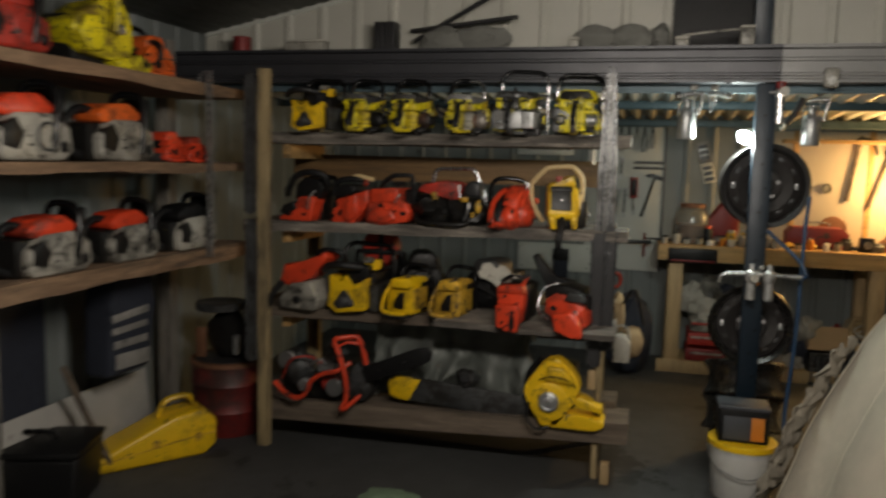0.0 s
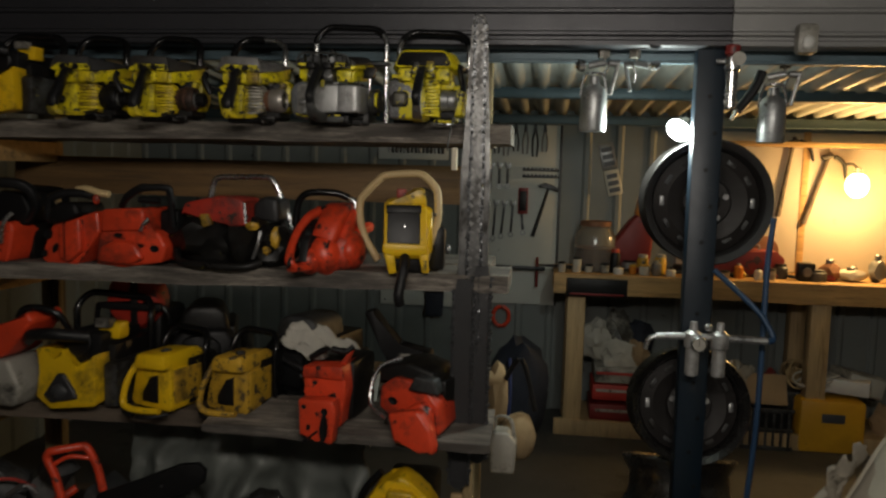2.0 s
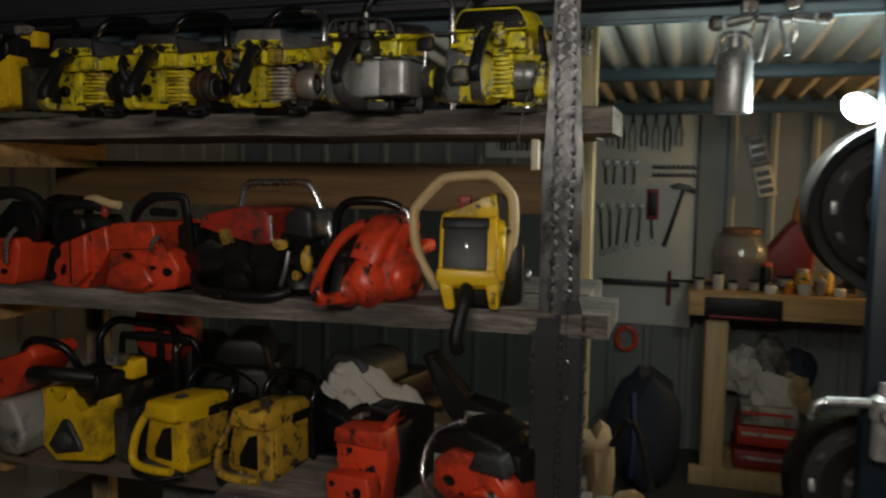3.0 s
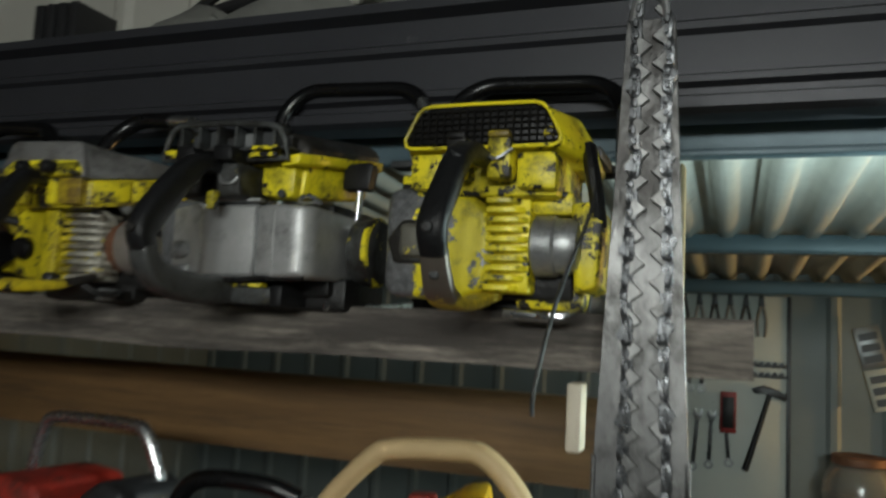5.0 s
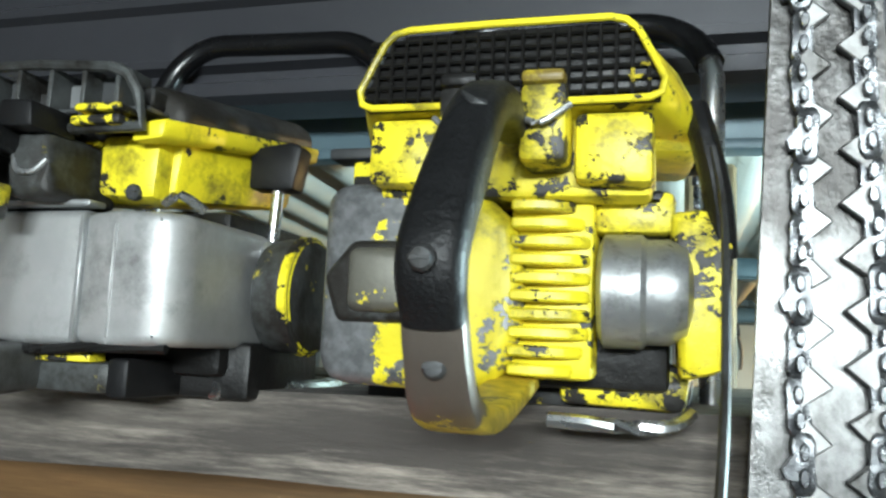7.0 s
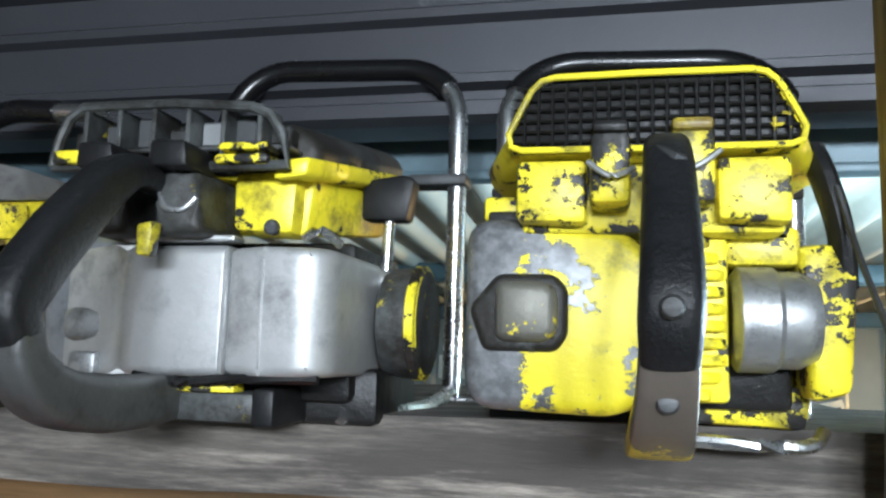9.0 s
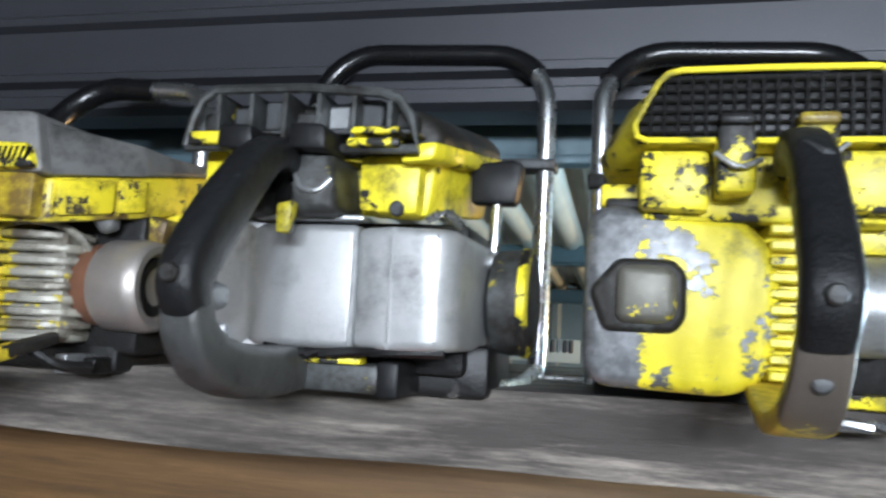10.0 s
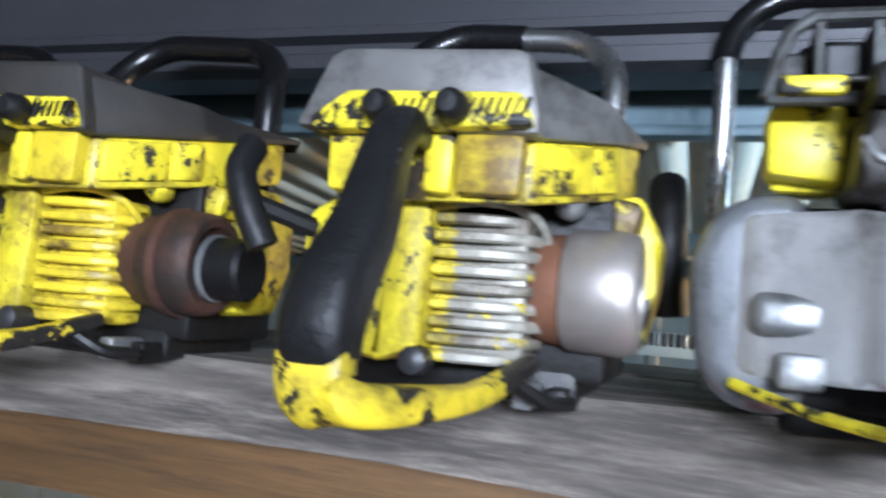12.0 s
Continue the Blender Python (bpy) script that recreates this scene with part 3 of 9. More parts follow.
def fin_block(ob, x0, x1, y0, y1, z0, z1, n, m_, name="cooling_fins"):
    """A finned casing: a core block, and each fin a part of its own."""
    core = part("fin_core", box(fresh(), x0, x1, y0 + 0.012, y1, z0, z1, 0.004), m_, ob)
    for i in range(n):
        z = z0 + (z1 - z0) * (i + 0.5) / n
        h = (z1 - z0) / n * 0.32
        cut = 0.008 if i in (0, n - 1) else 0.003 if i in (1, n - 2) else 0.0
        e = x1 - cut
        part("fin", prism(fresh(), [(x0 + 0.002, y0), (e - 0.022, y0), (e - 0.010, y0 + 0.003), (e - 0.003, y0 + 0.009), (e, y0 + 0.02), (x0 + 0.002, y0 + 0.022)], z - h, z + h, "z", 0.0012, seg=1), m_, core)
    return core


def screws(ob, places, r=0.005):
    for x, y, z in places:
        bm = fresh()
        lathe(bm, [(r, 0.003), (r, -0.001), (r * 0.75, -0.0025), (0.0008, -0.003)], (x, y, z), "y", 12)
        box(bm, x - r * 0.75, x + r * 0.75, y - 0.0034, y - 0.0024, z - 0.0008, z + 0.0008, 0)
        part("screw", bm, grey_plain, ob)


def rear_grip(ob, pts, sizes, m_, name="rear_handle", label=""):
    return part(name, band(fresh(), pts, sizes, 18, 6, square=0.62), m_, ob, label)


def saw_grille():
    """The flaked yellow saw with a mesh air-filter grille, at the end of the top shelf."""
    ob = thing("chainsaw", (-0.352, 3.44, 1.592), "old chainsaw in flaked yellow paint with a mesh filter grille", "chainsaw", "chainsaws on the timber rack")
    # hood behind the mesh
    bm = fresh()
    prism(bm, [(-0.072, 0.166), (0.088, 0.166), (0.092, 0.176), (0.076, 0.206), (0.066, 0.211), (-0.05, 0.211), (-0.06, 0.206), (-0.078, 0.176)], 0.116, 0.185, "y", 0.004, taper=1.28)
    hood = part("filter_hood", bm, yellow_crisp, ob)
    part("hood_back", prism(fresh(), [(-0.097, 0.16), (0.11, 0.16), (0.115, 0.174), (0.094, 0.21), (0.082, 0.216), (-0.062, 0.216), (-0.076, 0.21), (-0.1, 0.174)], 0.18, 0.275, "y", 0.006, taper=0.94), yellow_crisp, hood)
    bm = fresh()
    rim = [(-0.068, 0.1675), (0.0, 0.167), (0.082, 0.1675), (0.088, 0.170), (0.0895, 0.177), (0.083, 0.19), (0.076, 0.203), (0.070, 0.2085), (0.062, 0.2105), (0.0, 0.211), (-0.048, 0.2105), (-0.056, 0.2085), (-0.062, 0.203), (-0.069, 0.19), (-0.0755, 0.177), (-0.074, 0.170)]
    tube(bm, [(x, 0.108, z) for x, z in rim + rim[:1]], 0.002, 8, 1, side=(0, 1, 0))
    part("grille_frame", bm, yellow_crisp, hood)
    bm = fresh()
    for i in range(19):
        x = -0.066 + 0.0082 * i
        top = 0.207 - 0.9 * max(0, x - 0.068) - 0.9 * max(0, -0.054 - x)
        tube(bm, [(x, 0.109, 0.169), (x, 0.109, top)], 0.0011, 5, 1)
    for j in range(6):
        z = 0.1725 + 0.0064 * j
        tube(bm, [(-0.073 + 0.08 * max(0, z - 0.18), 0.1095, z), (0.087 - 0.3 * max(0, z - 0.18), 0.1095, z)], 0.0011, 5, 1)
    part("mesh", bm, oily, hood, "black wire mesh")
    part("filter_box", prism(fresh(), [(-0.0735, 0.1675), (0.0875, 0.1675), (0.0885, 0.177), (0.0745, 0.204), (0.064, 0.2095), (-0.05, 0.2095), (-0.0605, 0.204), (-0.0745, 0.177)], 0.1125, 0.13, "y", 0.001), oily, hood, "sooty filter behind the mesh")
    part("side_band", box(fresh(), 0.1, 0.1155, 0.186, 0.262, 0.172, 0.184, 0.002), grey_plain, hood)
    # upper casing with its pockets
    for x0, x1 in ((-0.068, -0.028), (0.042, 0.081)):
        part("casing_panel", prism(fresh(), [(x0, 0.128), (x1, 0.126), (x1, 0.164), (x0, 0.164)], 0.098, 0.21, "y", 0.004), yellow_rough, ob)
    part("casing_core", box(fresh(), -0.066, 0.08, 0.112, 0.24, 0.122, 0.167, 0.004), yellow_rough, ob)
    for x0, x1 in ((-0.026, -0.004), (0.016, 0.04)):
        bm = fresh()
        prism(bm, [(x0, 0.135), (x1, 0.135), (x1, 0.172), (x1 - 0.003, 0.181), (x0 + 0.003, 0.181), (x0, 0.172)], 0.096, 0.14, "y", 0.004)
        part("lug", bm, yellow_rough, ob)
        part("lug_cap", box(fresh(), x0 + 0.001, x1 - 0.001, 0.092, 0.112, 0.1745, 0.182, 0.003), oily if x0 < 0 else yellow, ob)
        part("spring_clip", tube(fresh(), [(x0 - 0.001, 0.094, 0.158), ((x0 + x1) / 2, 0.09, 0.149 if x0 < 0 else 0.153), (x1 + 0.002, 0.094, 0.154 if x0 < 0 else 0.163)], 0.0018, 8, 4), light_cast, ob)
    # starter side housing with a sunken pocket and raised plug
    bm = fresh()
    prism(bm, [(-0.10, 0.03), (-0.092, 0.018), (-0.012, 0.016), (0.006, 0.026), (0.0145, 0.05), (0.0155, 0.085), (0.010, 0.11), (-0.008, 0.127), (-0.088, 0.134), (-0.1, 0.126)], 0.081, 0.21, "y", 0.009, taper=0.97, seg=3)
    house = part("starter_housing", bm, yellow_housing, ob)
    bm = fresh()
    prism(bm, [(-0.088, 0.052), (-0.045, 0.052), (-0.038, 0.062), (-0.038, 0.09), (-0.046, 0.099), (-0.08, 0.099), (-0.097, 0.078)], 0.0775, 0.1, "y", 0.005, seg=3)
    part("pocket", bm, grey_cast, house)
    bm = fresh()
    prism(bm, [(-0.08, 0.058), (-0.049, 0.058), (-0.044, 0.066), (-0.044, 0.088), (-0.05, 0.094), (-0.08, 0.094)], 0.0705, 0.09, "y", 0.006, seg=3)
    part("plug", bm, mat("dusty_plug", (0.14, 0.135, 0.11), 0.5, 0.3, 0.4, 40, 0.3, (0.7, 0.58, 0.02), 0.02, 30, grime=0.4, grime_scale=26), house, "raised plug rubbed to grey")
    part("casing_flange", box(fresh(), -0.092, -0.06, 0.1, 0.2, 0.134, 0.15, 0.003), yellow_rough, ob)
    # fins, clutch drum and end cap
    fin_block(ob, 0.006, 0.051, 0.081, 0.2, 0.026, 0.124, 10, yellow_crisp)
    part("clutch_drum", lathe(fresh(), [(0.026, 0), (0.031, 0.003), (0.031, 0.022), (0.0285, 0.025), (0.0285, 0.036), (0.024, 0.045), (0.012, 0.048), (0.0, 0.048)], (0.053, 0.105, 0.075), "x", 28), light_cast, ob, "bare steel clutch drum")
    part("end_cap", prism(fresh(), [(0.094, 0.028), (0.116, 0.034), (0.121, 0.1), (0.112, 0.12), (0.088, 0.118), (0.092, 0.08)], 0.098, 0.19, "y", 0.005), yellow_rough, ob)
    # Dark oily strips; shade in the gaps between parts is put into their colour.
    part("oily_gap", box(fresh(), 0.012, 0.086, 0.100, 0.12, 0.121, 0.130, 0.002), oily, ob)
    part("oily_gap", box(fresh(), -0.088, -0.02, 0.092, 0.12, 0.131, 0.139, 0.002), oily_flaked, ob)
    part("upper_bracket", box(fresh(), 0.05, 0.092, 0.1, 0.2, 0.106, 0.13, 0.005), yellow_rough, ob)
    part("sump", prism(fresh(), [(-0.095, 0.0), (0.1, 0.0), (0.104, 0.03), (0.05, 0.04), (-0.095, 0.03)], 0.15, 0.25, "y", 0.004), oily, ob)
    part("lower_casing", prism(fresh(), [(0.03, 0.012), (0.098, 0.01), (0.102, 0.034), (0.06, 0.045), (0.03, 0.04)], 0.125, 0.2, "y", 0.005), yellow_rough, ob)
    part("crankcase", box(fresh(), -0.09, 0.09, 0.12, 0.25, 0.02, 0.13, 0.006), oily, ob)
    part("foot_rod", tube(fresh(), [(0.03, 0.085, 0.006), (0.085, 0.085, 0.005), (0.1, 0.1, 0.012)], 0.004, 8), chrome, ob)
    # rear handle: rubber grip with its apex at the screw, bare strap below running back under the fins
    grip = rear_grip(ob, [(0.012, 0.105, 0.153), (0.0118, 0.066, 0.154), (0.011, 0.036, 0.142), (0.0098, 0.008, 0.108), (0.0088, -0.011, 0.08), (0.0082, -0.013, 0.066), (0.008, -0.005, 0.05)], [(0.014, 0.014), (0.0215, 0.019), (0.0225, 0.021), (0.0245, 0.021), (0.0255, 0.019), (0.0255, 0.017), (0.0235, 0.015)], rubber)
    part("rubbed_patch", band(fresh(), [(0.006, 0.0265, 0.1465), (0.012, 0.0205, 0.1405), (0.0165, 0.021, 0.139), (0.0185, 0.024, 0.136)], [(0.002, 0.003), (0.004, 0.004), (0.004, 0.004), (0.002, 0.003)], 8, 4), grey_plain, grip, "pale scuff in the rubber")
    bm = fresh()
    band(bm, [(0.008, -0.006, 0.0535), (0.0075, 0.003, 0.036), (0.0065, 0.02, 0.018), (0.0065, 0.05, 0.0105), (0.0075, 0.09, 0.013), (0.01, 0.15, 0.024)], [(0.0235, 0.0105), (0.0245, 0.0115), (0.027, 0.0125), (0.029, 0.012), (0.027, 0.01), (0.024, 0.009)], 16, 6, square=0.32)
    strap = part("handle_strap", bm, mat("strap_metal", (0.17, 0.145, 0.12), 0.45, 0.55, 0.3, 40, 0.2, (0.62, 0.48, 0.03), -0.06, 26, wear=(1, 0.008, 0.035, 0.3)), ob, "worn metal handle strap")
    screws(ob, [(0.008, -0.0235, 0.0705), (-0.045, 0.14, 0.134), (0.0075, -0.0005, 0.0335)])
    part("throttle_lever", tube(fresh(), [(0.102, 0.16, 0.178), (0.107, 0.15, 0.155), (0.113, 0.147, 0.125), (0.116, 0.155, 0.095)], 0.0095, 10, 5, 0.8), rubber, ob)
    part("pull_rod", tube(fresh(), [(0.11, 0.14, 0.152), (0.114, 0.12, 0.11), (0.107, 0.02, 0.02), (0.099, -0.014, -0.05), (0.097, -0.012, -0.075)], 0.0019, 6), grey_plain, ob, "thin steel rod hanging over the shelf")
    part("fuel_cap", drum(fresh(), (0.012, 0.17, 0.205), 0.014, 0.018, "z", 16), black, ob)
    wrap_handle(ob, -0.098, 0.118, 0.225, 0.01, 0.302, 0.0085, sleeve_from=0.26, sleeve_to=0.78)
    ob.scale = (0.98, 1, 0.96)
    part("handle_clamp", box(fresh(), -0.108, -0.062, 0.212, 0.236, 0.172, 0.185, 0.003), grey_plain, ob)
    part("handle_clamp", box(fresh(), 0.085, 0.124, 0.212, 0.236, 0.172, 0.185, 0.003), grey_plain, ob)
    shift_parts(ob, ("filter_hood", "hood_back", "grille_frame", "mesh", "filter_box", "side_band"), dx=0.0005, dy=-0.006, sx=0.955)
    shift_parts(ob, ("casing_panel", "casing_core"), dy=0.012)
    shift_parts(ob, ( "starter_housing", "pocket", "plug", "worn_shoulder", "casing_flange", "fin_core", "fin", "crank_disc", "clutch_drum", "end_cap", "upper_bracket", "oily_gap", "lower_casing", "crankcase", "sump", "foot_rod"), dy=0.045)
    shift_parts(ob, ("front_handle", "grip_sleeve", "handle_clamp", "fuel_cap"), dy=0.06)
    return ob


def saw_muffler():
    """The saw with the bright alloy muffler box and a grey louvred top."""
    ob = thing("chainsaw", (-0.598, 3.44, 1.592), "old yellow chainsaw with grey louvred top and bright alloy muffler", "chainsaw", "chainsaws on the timber rack")
    bm = fresh()
    prism(bm, [(-0.107, 0.157), (0.046, 0.153), (0.058, 0.163), (0.054, 0.178), (0.038, 0.188), (-0.09, 0.194), (-0.102, 0.186)], 0.124, 0.27, "y", 0.008, taper=0.92, seg=3)
    skew = Matrix(((1, 0.14, 0, -0.017), (0, 1, 0, 0), (0, 0.14, 1, -0.017), (0, 0, 0, 1)))
    bm.transform(skew)
    hood = part("filter_hood", bm, grey_cast, ob, "worn grey louvred hood")
    rim = [(-0.111, 0.157), (-0.108, 0.174), (-0.102, 0.188), (-0.092, 0.195), (-0.03, 0.195), (0.022, 0.191), (0.034, 0.186), (0.042, 0.174), (0.047, 0.155), (0.0, 0.155), (-0.06, 0.157)]
    part("grille_frame", tube(fresh(), [(x, 0.098, z) for x, z in rim + rim[:1]], 0.0034, 8, 1, side=(0, 1, 0)), grey_cast, hood)
    for i in range(6):
        x = -0.09 + 0.0235 * i
        part("louvre", box(fresh(), x - 0.0016, x + 0.0016, 0.097, 0.126, 0.157, 0.193, 0.0006, seg=1), grey_cast, hood)
    part("louvre_shelf", box(fresh(), -0.104, 0.045, 0.104, 0.126, 0.1665, 0.1695, 0.001, seg=1), grey_plain, hood)
    for i in range(7):
        x = -0.101 + 0.0225 * i
        part("louvre_back", box(fresh(), x - 0.0075, x + 0.0075, 0.112, 0.128, 0.171, 0.183 + 0.004 * (i % 3), 0.0015, seg=1), light_cast if i == 4 else grey_plain, hood)
    for x0, x1, z0, z1 in ((-0.107, -0.079, 0.157, 0.166), (0.003, 0.037, 0.155, 0.161), (0.005, 0.036, 0.163, 0.168), (-0.046, -0.028, 0.150, 0.156)):
        part("lower_lip", box(fresh(), x0, x1, 0.09, 0.112, z0, z1, 0.0025), yellow_rough, hood)
    bm = prism(fresh(), [(0.036, 0.150), (0.058, 0.152), (0.06, 0.164), (0.04, 0.162)], 0.104, 0.262, "y", 0.003)
    bm.transform(skew)
    part("yellow_trim", bm, yellow_crisp, hood)
    bm = prism(fresh(), [(-0.108, 0.118), (0.045, 0.116), (0.05, 0.158), (-0.108, 0.162)], 0.132, 0.25, "y", 0.005)
    bm.transform(skew)
    part("casing", bm, yellow_crisp, ob)
    part("casing_panel", prism(fresh(), [(-0.108, 0.126), (-0.074, 0.122), (-0.074, 0.16), (-0.109, 0.16)], 0.118, 0.15, "y", 0.004), yellow_crisp, ob)
    part("casing_panel", prism(fresh(), [(0.003, 0.119), (0.043, 0.117), (0.045, 0.157), (0.002, 0.157)], 0.118, 0.15, "y", 0.005), yellow_crisp, ob)
    for x0 in (-0.074, -0.027):
        bm = fresh()
        prism(bm, [(x0 - 0.003, 0.112), (x0 + 0.03, 0.112), (x0 + 0.027, 0.13), (x0 + 0.024, 0.152), (x0 + 0.002, 0.153), (x0, 0.13)], 0.082, 0.14, "y", 0.006, seg=3)
        part("lug", bm, grey_cast, ob, "grey cast lug with paint rubbed off")
        part("lug_cap", prism(fresh(), [(x0 + 0.001, 0.149), (x0 + 0.026, 0.148), (x0 + 0.024, 0.164), (x0 + 0.002, 0.165)], 0.068, 0.104, "y", 0.003), black, ob)
        part("lug_arc", tube(fresh(), [(x0 + 0.001, 0.084, 0.136), (x0 + 0.007, 0.081, 0.127), (x0 + 0.018, 0.081, 0.126), (x0 + 0.025, 0.083, 0.133)], 0.0018, 8, 5), light_cast, ob)
    part("lug_web", box(fresh(), -0.05, -0.02, 0.1, 0.14, 0.112, 0.15, 0.004), oily, ob)
    # bright muffler: a folded box with a sloping cheek and a squarer end
    bm = fresh()
    prism(bm, [(-0.126, 0.15), (-0.124, 0.136), (-0.112, 0.126), (-0.066, 0.112), (-0.058, 0.107), (0.011, 0.104), (0.011, 0.2), (-0.118, 0.2)], 0.030, 0.109, "z", 0.006, seg=3)
    muff = part("muffler", bm, alloy, ob, "scuffed bright alloy muffler box")
    part("muffler_end", prism(fresh(), [(0.009, 0.1035), (0.034, 0.101), (0.058, 0.099), (0.068, 0.103), (0.075, 0.114), (0.078, 0.2), (0.009, 0.2)], 0.032, 0.107, "z", 0.006, seg=3), alloy, muff)
    part("muffler_seam", box(fresh(), 0.0075, 0.0115, 0.1015, 0.115, 0.032, 0.107, 0.001, seg=1), light_cast, muff)
    part("pressed_band", box(fresh(), -0.112, -0.074, 0.117, 0.14, 0.049, 0.071, 0.007, seg=3), light_cast, muff)
    part("pressed_slot", tube(fresh(), [(-0.104, 0.125, 0.083), (-0.114, 0.133, 0.082), (-0.117, 0.137, 0.074), (-0.117, 0.137, 0.05), (-0.112, 0.131, 0.043)], 0.0014, 6, 3), oily, muff)
    part("foot_plate", box(fresh(), -0.1, -0.08, 0.111, 0.13, 0.026, 0.043, 0.003), light_cast, muff)
    part("muffler_lip", box(fresh(), -0.06, 0.014, 0.101, 0.115, 0.1105, 0.114, 0.001), light_cast, muff)
    part("press_line", box(fresh(), 0.033, 0.0345, 0.0995, 0.11, 0.036, 0.1, 0.0006, seg=1), alloy, muff)
    part("edge_drip", tube(fresh(), [(-0.05, 0.108, 0.030), (-0.02, 0.106, 0.027), (0.02, 0.106, 0.03), (0.068, 0.108, 0.031)], 0.003, 6, 4), oily, muff)
    part("starter_shell", prism(fresh(), [(-0.142, 0.086), (-0.134, 0.106), (-0.116, 0.12), (-0.085, 0.121), (-0.085, 0.012), (-0.119, 0.012), (-0.136, 0.03)], 0.13, 0.23, "y", 0.012, seg=3), blued_alloy, ob, "blue-grey alloy starter shell")
    part("lower_brace", tube(fresh(), [(-0.118, 0.128, 0.026), (-0.085, 0.09, 0.018), (-0.046, 0.05, 0.014)], 0.003, 8, 3), yellow_rough, ob)
    part("crankcase", box(fresh(), -0.1, 0.07, 0.16, 0.27, 0.014, 0.118, 0.006), oily, ob)
    part("sump", box(fresh(), -0.09, 0.085, 0.17, 0.27, 0.0, 0.036, 0.005), oily, ob)
    case = part("recoil_case", lathe(fresh(), [(0.0, -0.016), (0.026, -0.016), (0.036, -0.012), (0.038, 0.0), (0.038, 0.014), (0.03, 0.017), (0.012, 0.014), (0.0, 0.014)], (0.094, 0.205, 0.068), "x", 28), grey_cast, ob)
    part("recoil_ring", lathe(fresh(), [(0.036, 0.004), (0.0395, 0.006), (0.0395, 0.011), (0.036, 0.013)], (0.096, 0.205, 0.068), "x", 28, loop=True), yellow_rough, case)
    part("choke_stem", tube(fresh(), [(0.08, 0.196, 0.098), (0.081, 0.198, 0.142)], 0.0042, 10, 1), chrome, ob)
    part("choke_knob", prism(fresh(), [(0.062, 0.138), (0.095, 0.137), (0.1, 0.166), (0.092, 0.17), (0.062, 0.166)], 0.19, 0.208, "y", 0.003), black, ob)
    part("stem_boss", lump(fresh(), (0.08, 0.194, 0.095), (0.0085, 0.0085, 0.0085), 2, 0.05), light_cast, ob)
    part("linkage", tube(fresh(), [(0.05, 0.12, 0.115), (0.062, 0.118, 0.119), (0.07, 0.13, 0.112)], 0.003, 8, 3), chrome, ob)
    # strap below and upright rubber grip
    guard = part("lower_guard", band(fresh(), [(-0.036, -0.008, 0.054), (-0.036, -0.003, 0.038), (-0.036, 0.018, 0.023), (-0.036, 0.055, 0.0165), (-0.036, 0.1, 0.016), (-0.035, 0.15, 0.02)], [(0.0225, 0.018), (0.0235, 0.022), (0.0245, 0.028), (0.025, 0.031), (0.025, 0.03), (0.022, 0.026)], 16, 6, square=0.4), mat("scuffed_guard", (0.1, 0.102, 0.1), 0.5, 0.35, 0.45, 40, 0.4, (0.03, 0.03, 0.029), 0.02, 18, chip_soft=0.12, grime=0.7, grime_scale=24), ob, "scuffed grey lower hand guard")
    part("guard_plate", box(fresh(), -0.03, 0.024, 0.118, 0.19, 0.003, 0.021, 0.003), grey_cast, guard, "scuffed foot plate")
    part("guard_tab", prism(fresh(), [(-0.024, 0.114), (-0.012, 0.112), (0.012, 0.116), (0.012, 0.13), (-0.02, 0.13)], 0.021, 0.026, "z", 0.001), yellow_rough, guard)
    part("guard_end", box(fresh(), 0.022, 0.037, 0.118, 0.205, 0.001, 0.024, 0.003), black, guard)
    rear_grip(ob, [(-0.031, 0.1, 0.142), (-0.031, 0.066, 0.145), (-0.032, 0.042, 0.132), (-0.034, 0.014, 0.102), (-0.0355, -0.006, 0.076), (-0.036, -0.012, 0.062), (-0.036, -0.006, 0.048)], [(0.014, 0.014), (0.019, 0.019), (0.0205, 0.026), (0.0225, 0.03), (0.0235, 0.029), (0.0235, 0.026), (0.0225, 0.02)], rubber)
    screws(ob, [(-0.036, -0.0262, 0.066), (0.03, 0.117, 0.121)])
    part("clip", prism(fresh(), [(-0.03, 0.098), (-0.022, 0.098), (-0.02, 0.118), (-0.031, 0.116)], 0.07, 0.08, "y", 0.002), yellow_rough, ob)
    part("control_grip", tube(fresh(), [(-0.16, 0.275, 0.146), (-0.158, 0.263, 0.128), (-0.157, 0.258, 0.1), (-0.154, 0.262, 0.058)], 0.0145, 12, 5, 0.9), rubber, ob)
    part("grip_arm", tube(fresh(), [(-0.156, 0.262, 0.09), (-0.1, 0.28, 0.085)], 0.007, 8, 1), black, ob)
    part("cap_post", box(fresh(), -0.06, -0.02, 0.21, 0.24, 0.19, 0.205, 0.004), black, ob)
    part("fuel_cap", drum(fresh(), (-0.04, 0.225, 0.208), 0.01, 0.016, "z", 16), black, ob)
    wrap_handle(ob, -0.126, 0.098, 0.345, 0.0, 0.312, 0.0085, sleeve_from=0.22, sleeve_to=0.735, lean=0.012)
    part("handle_clamp", box(fresh(), 0.055, 0.109, 0.33, 0.36, 0.193, 0.203, 0.003), grey_plain, ob)
    part("foot_rod", tube(fresh(), [(0.098, 0.345, 0.016), (0.092, 0.26, 0.006), (0.06, 0.17, 0.006)], 0.006, 8), chrome, ob)
    return ob


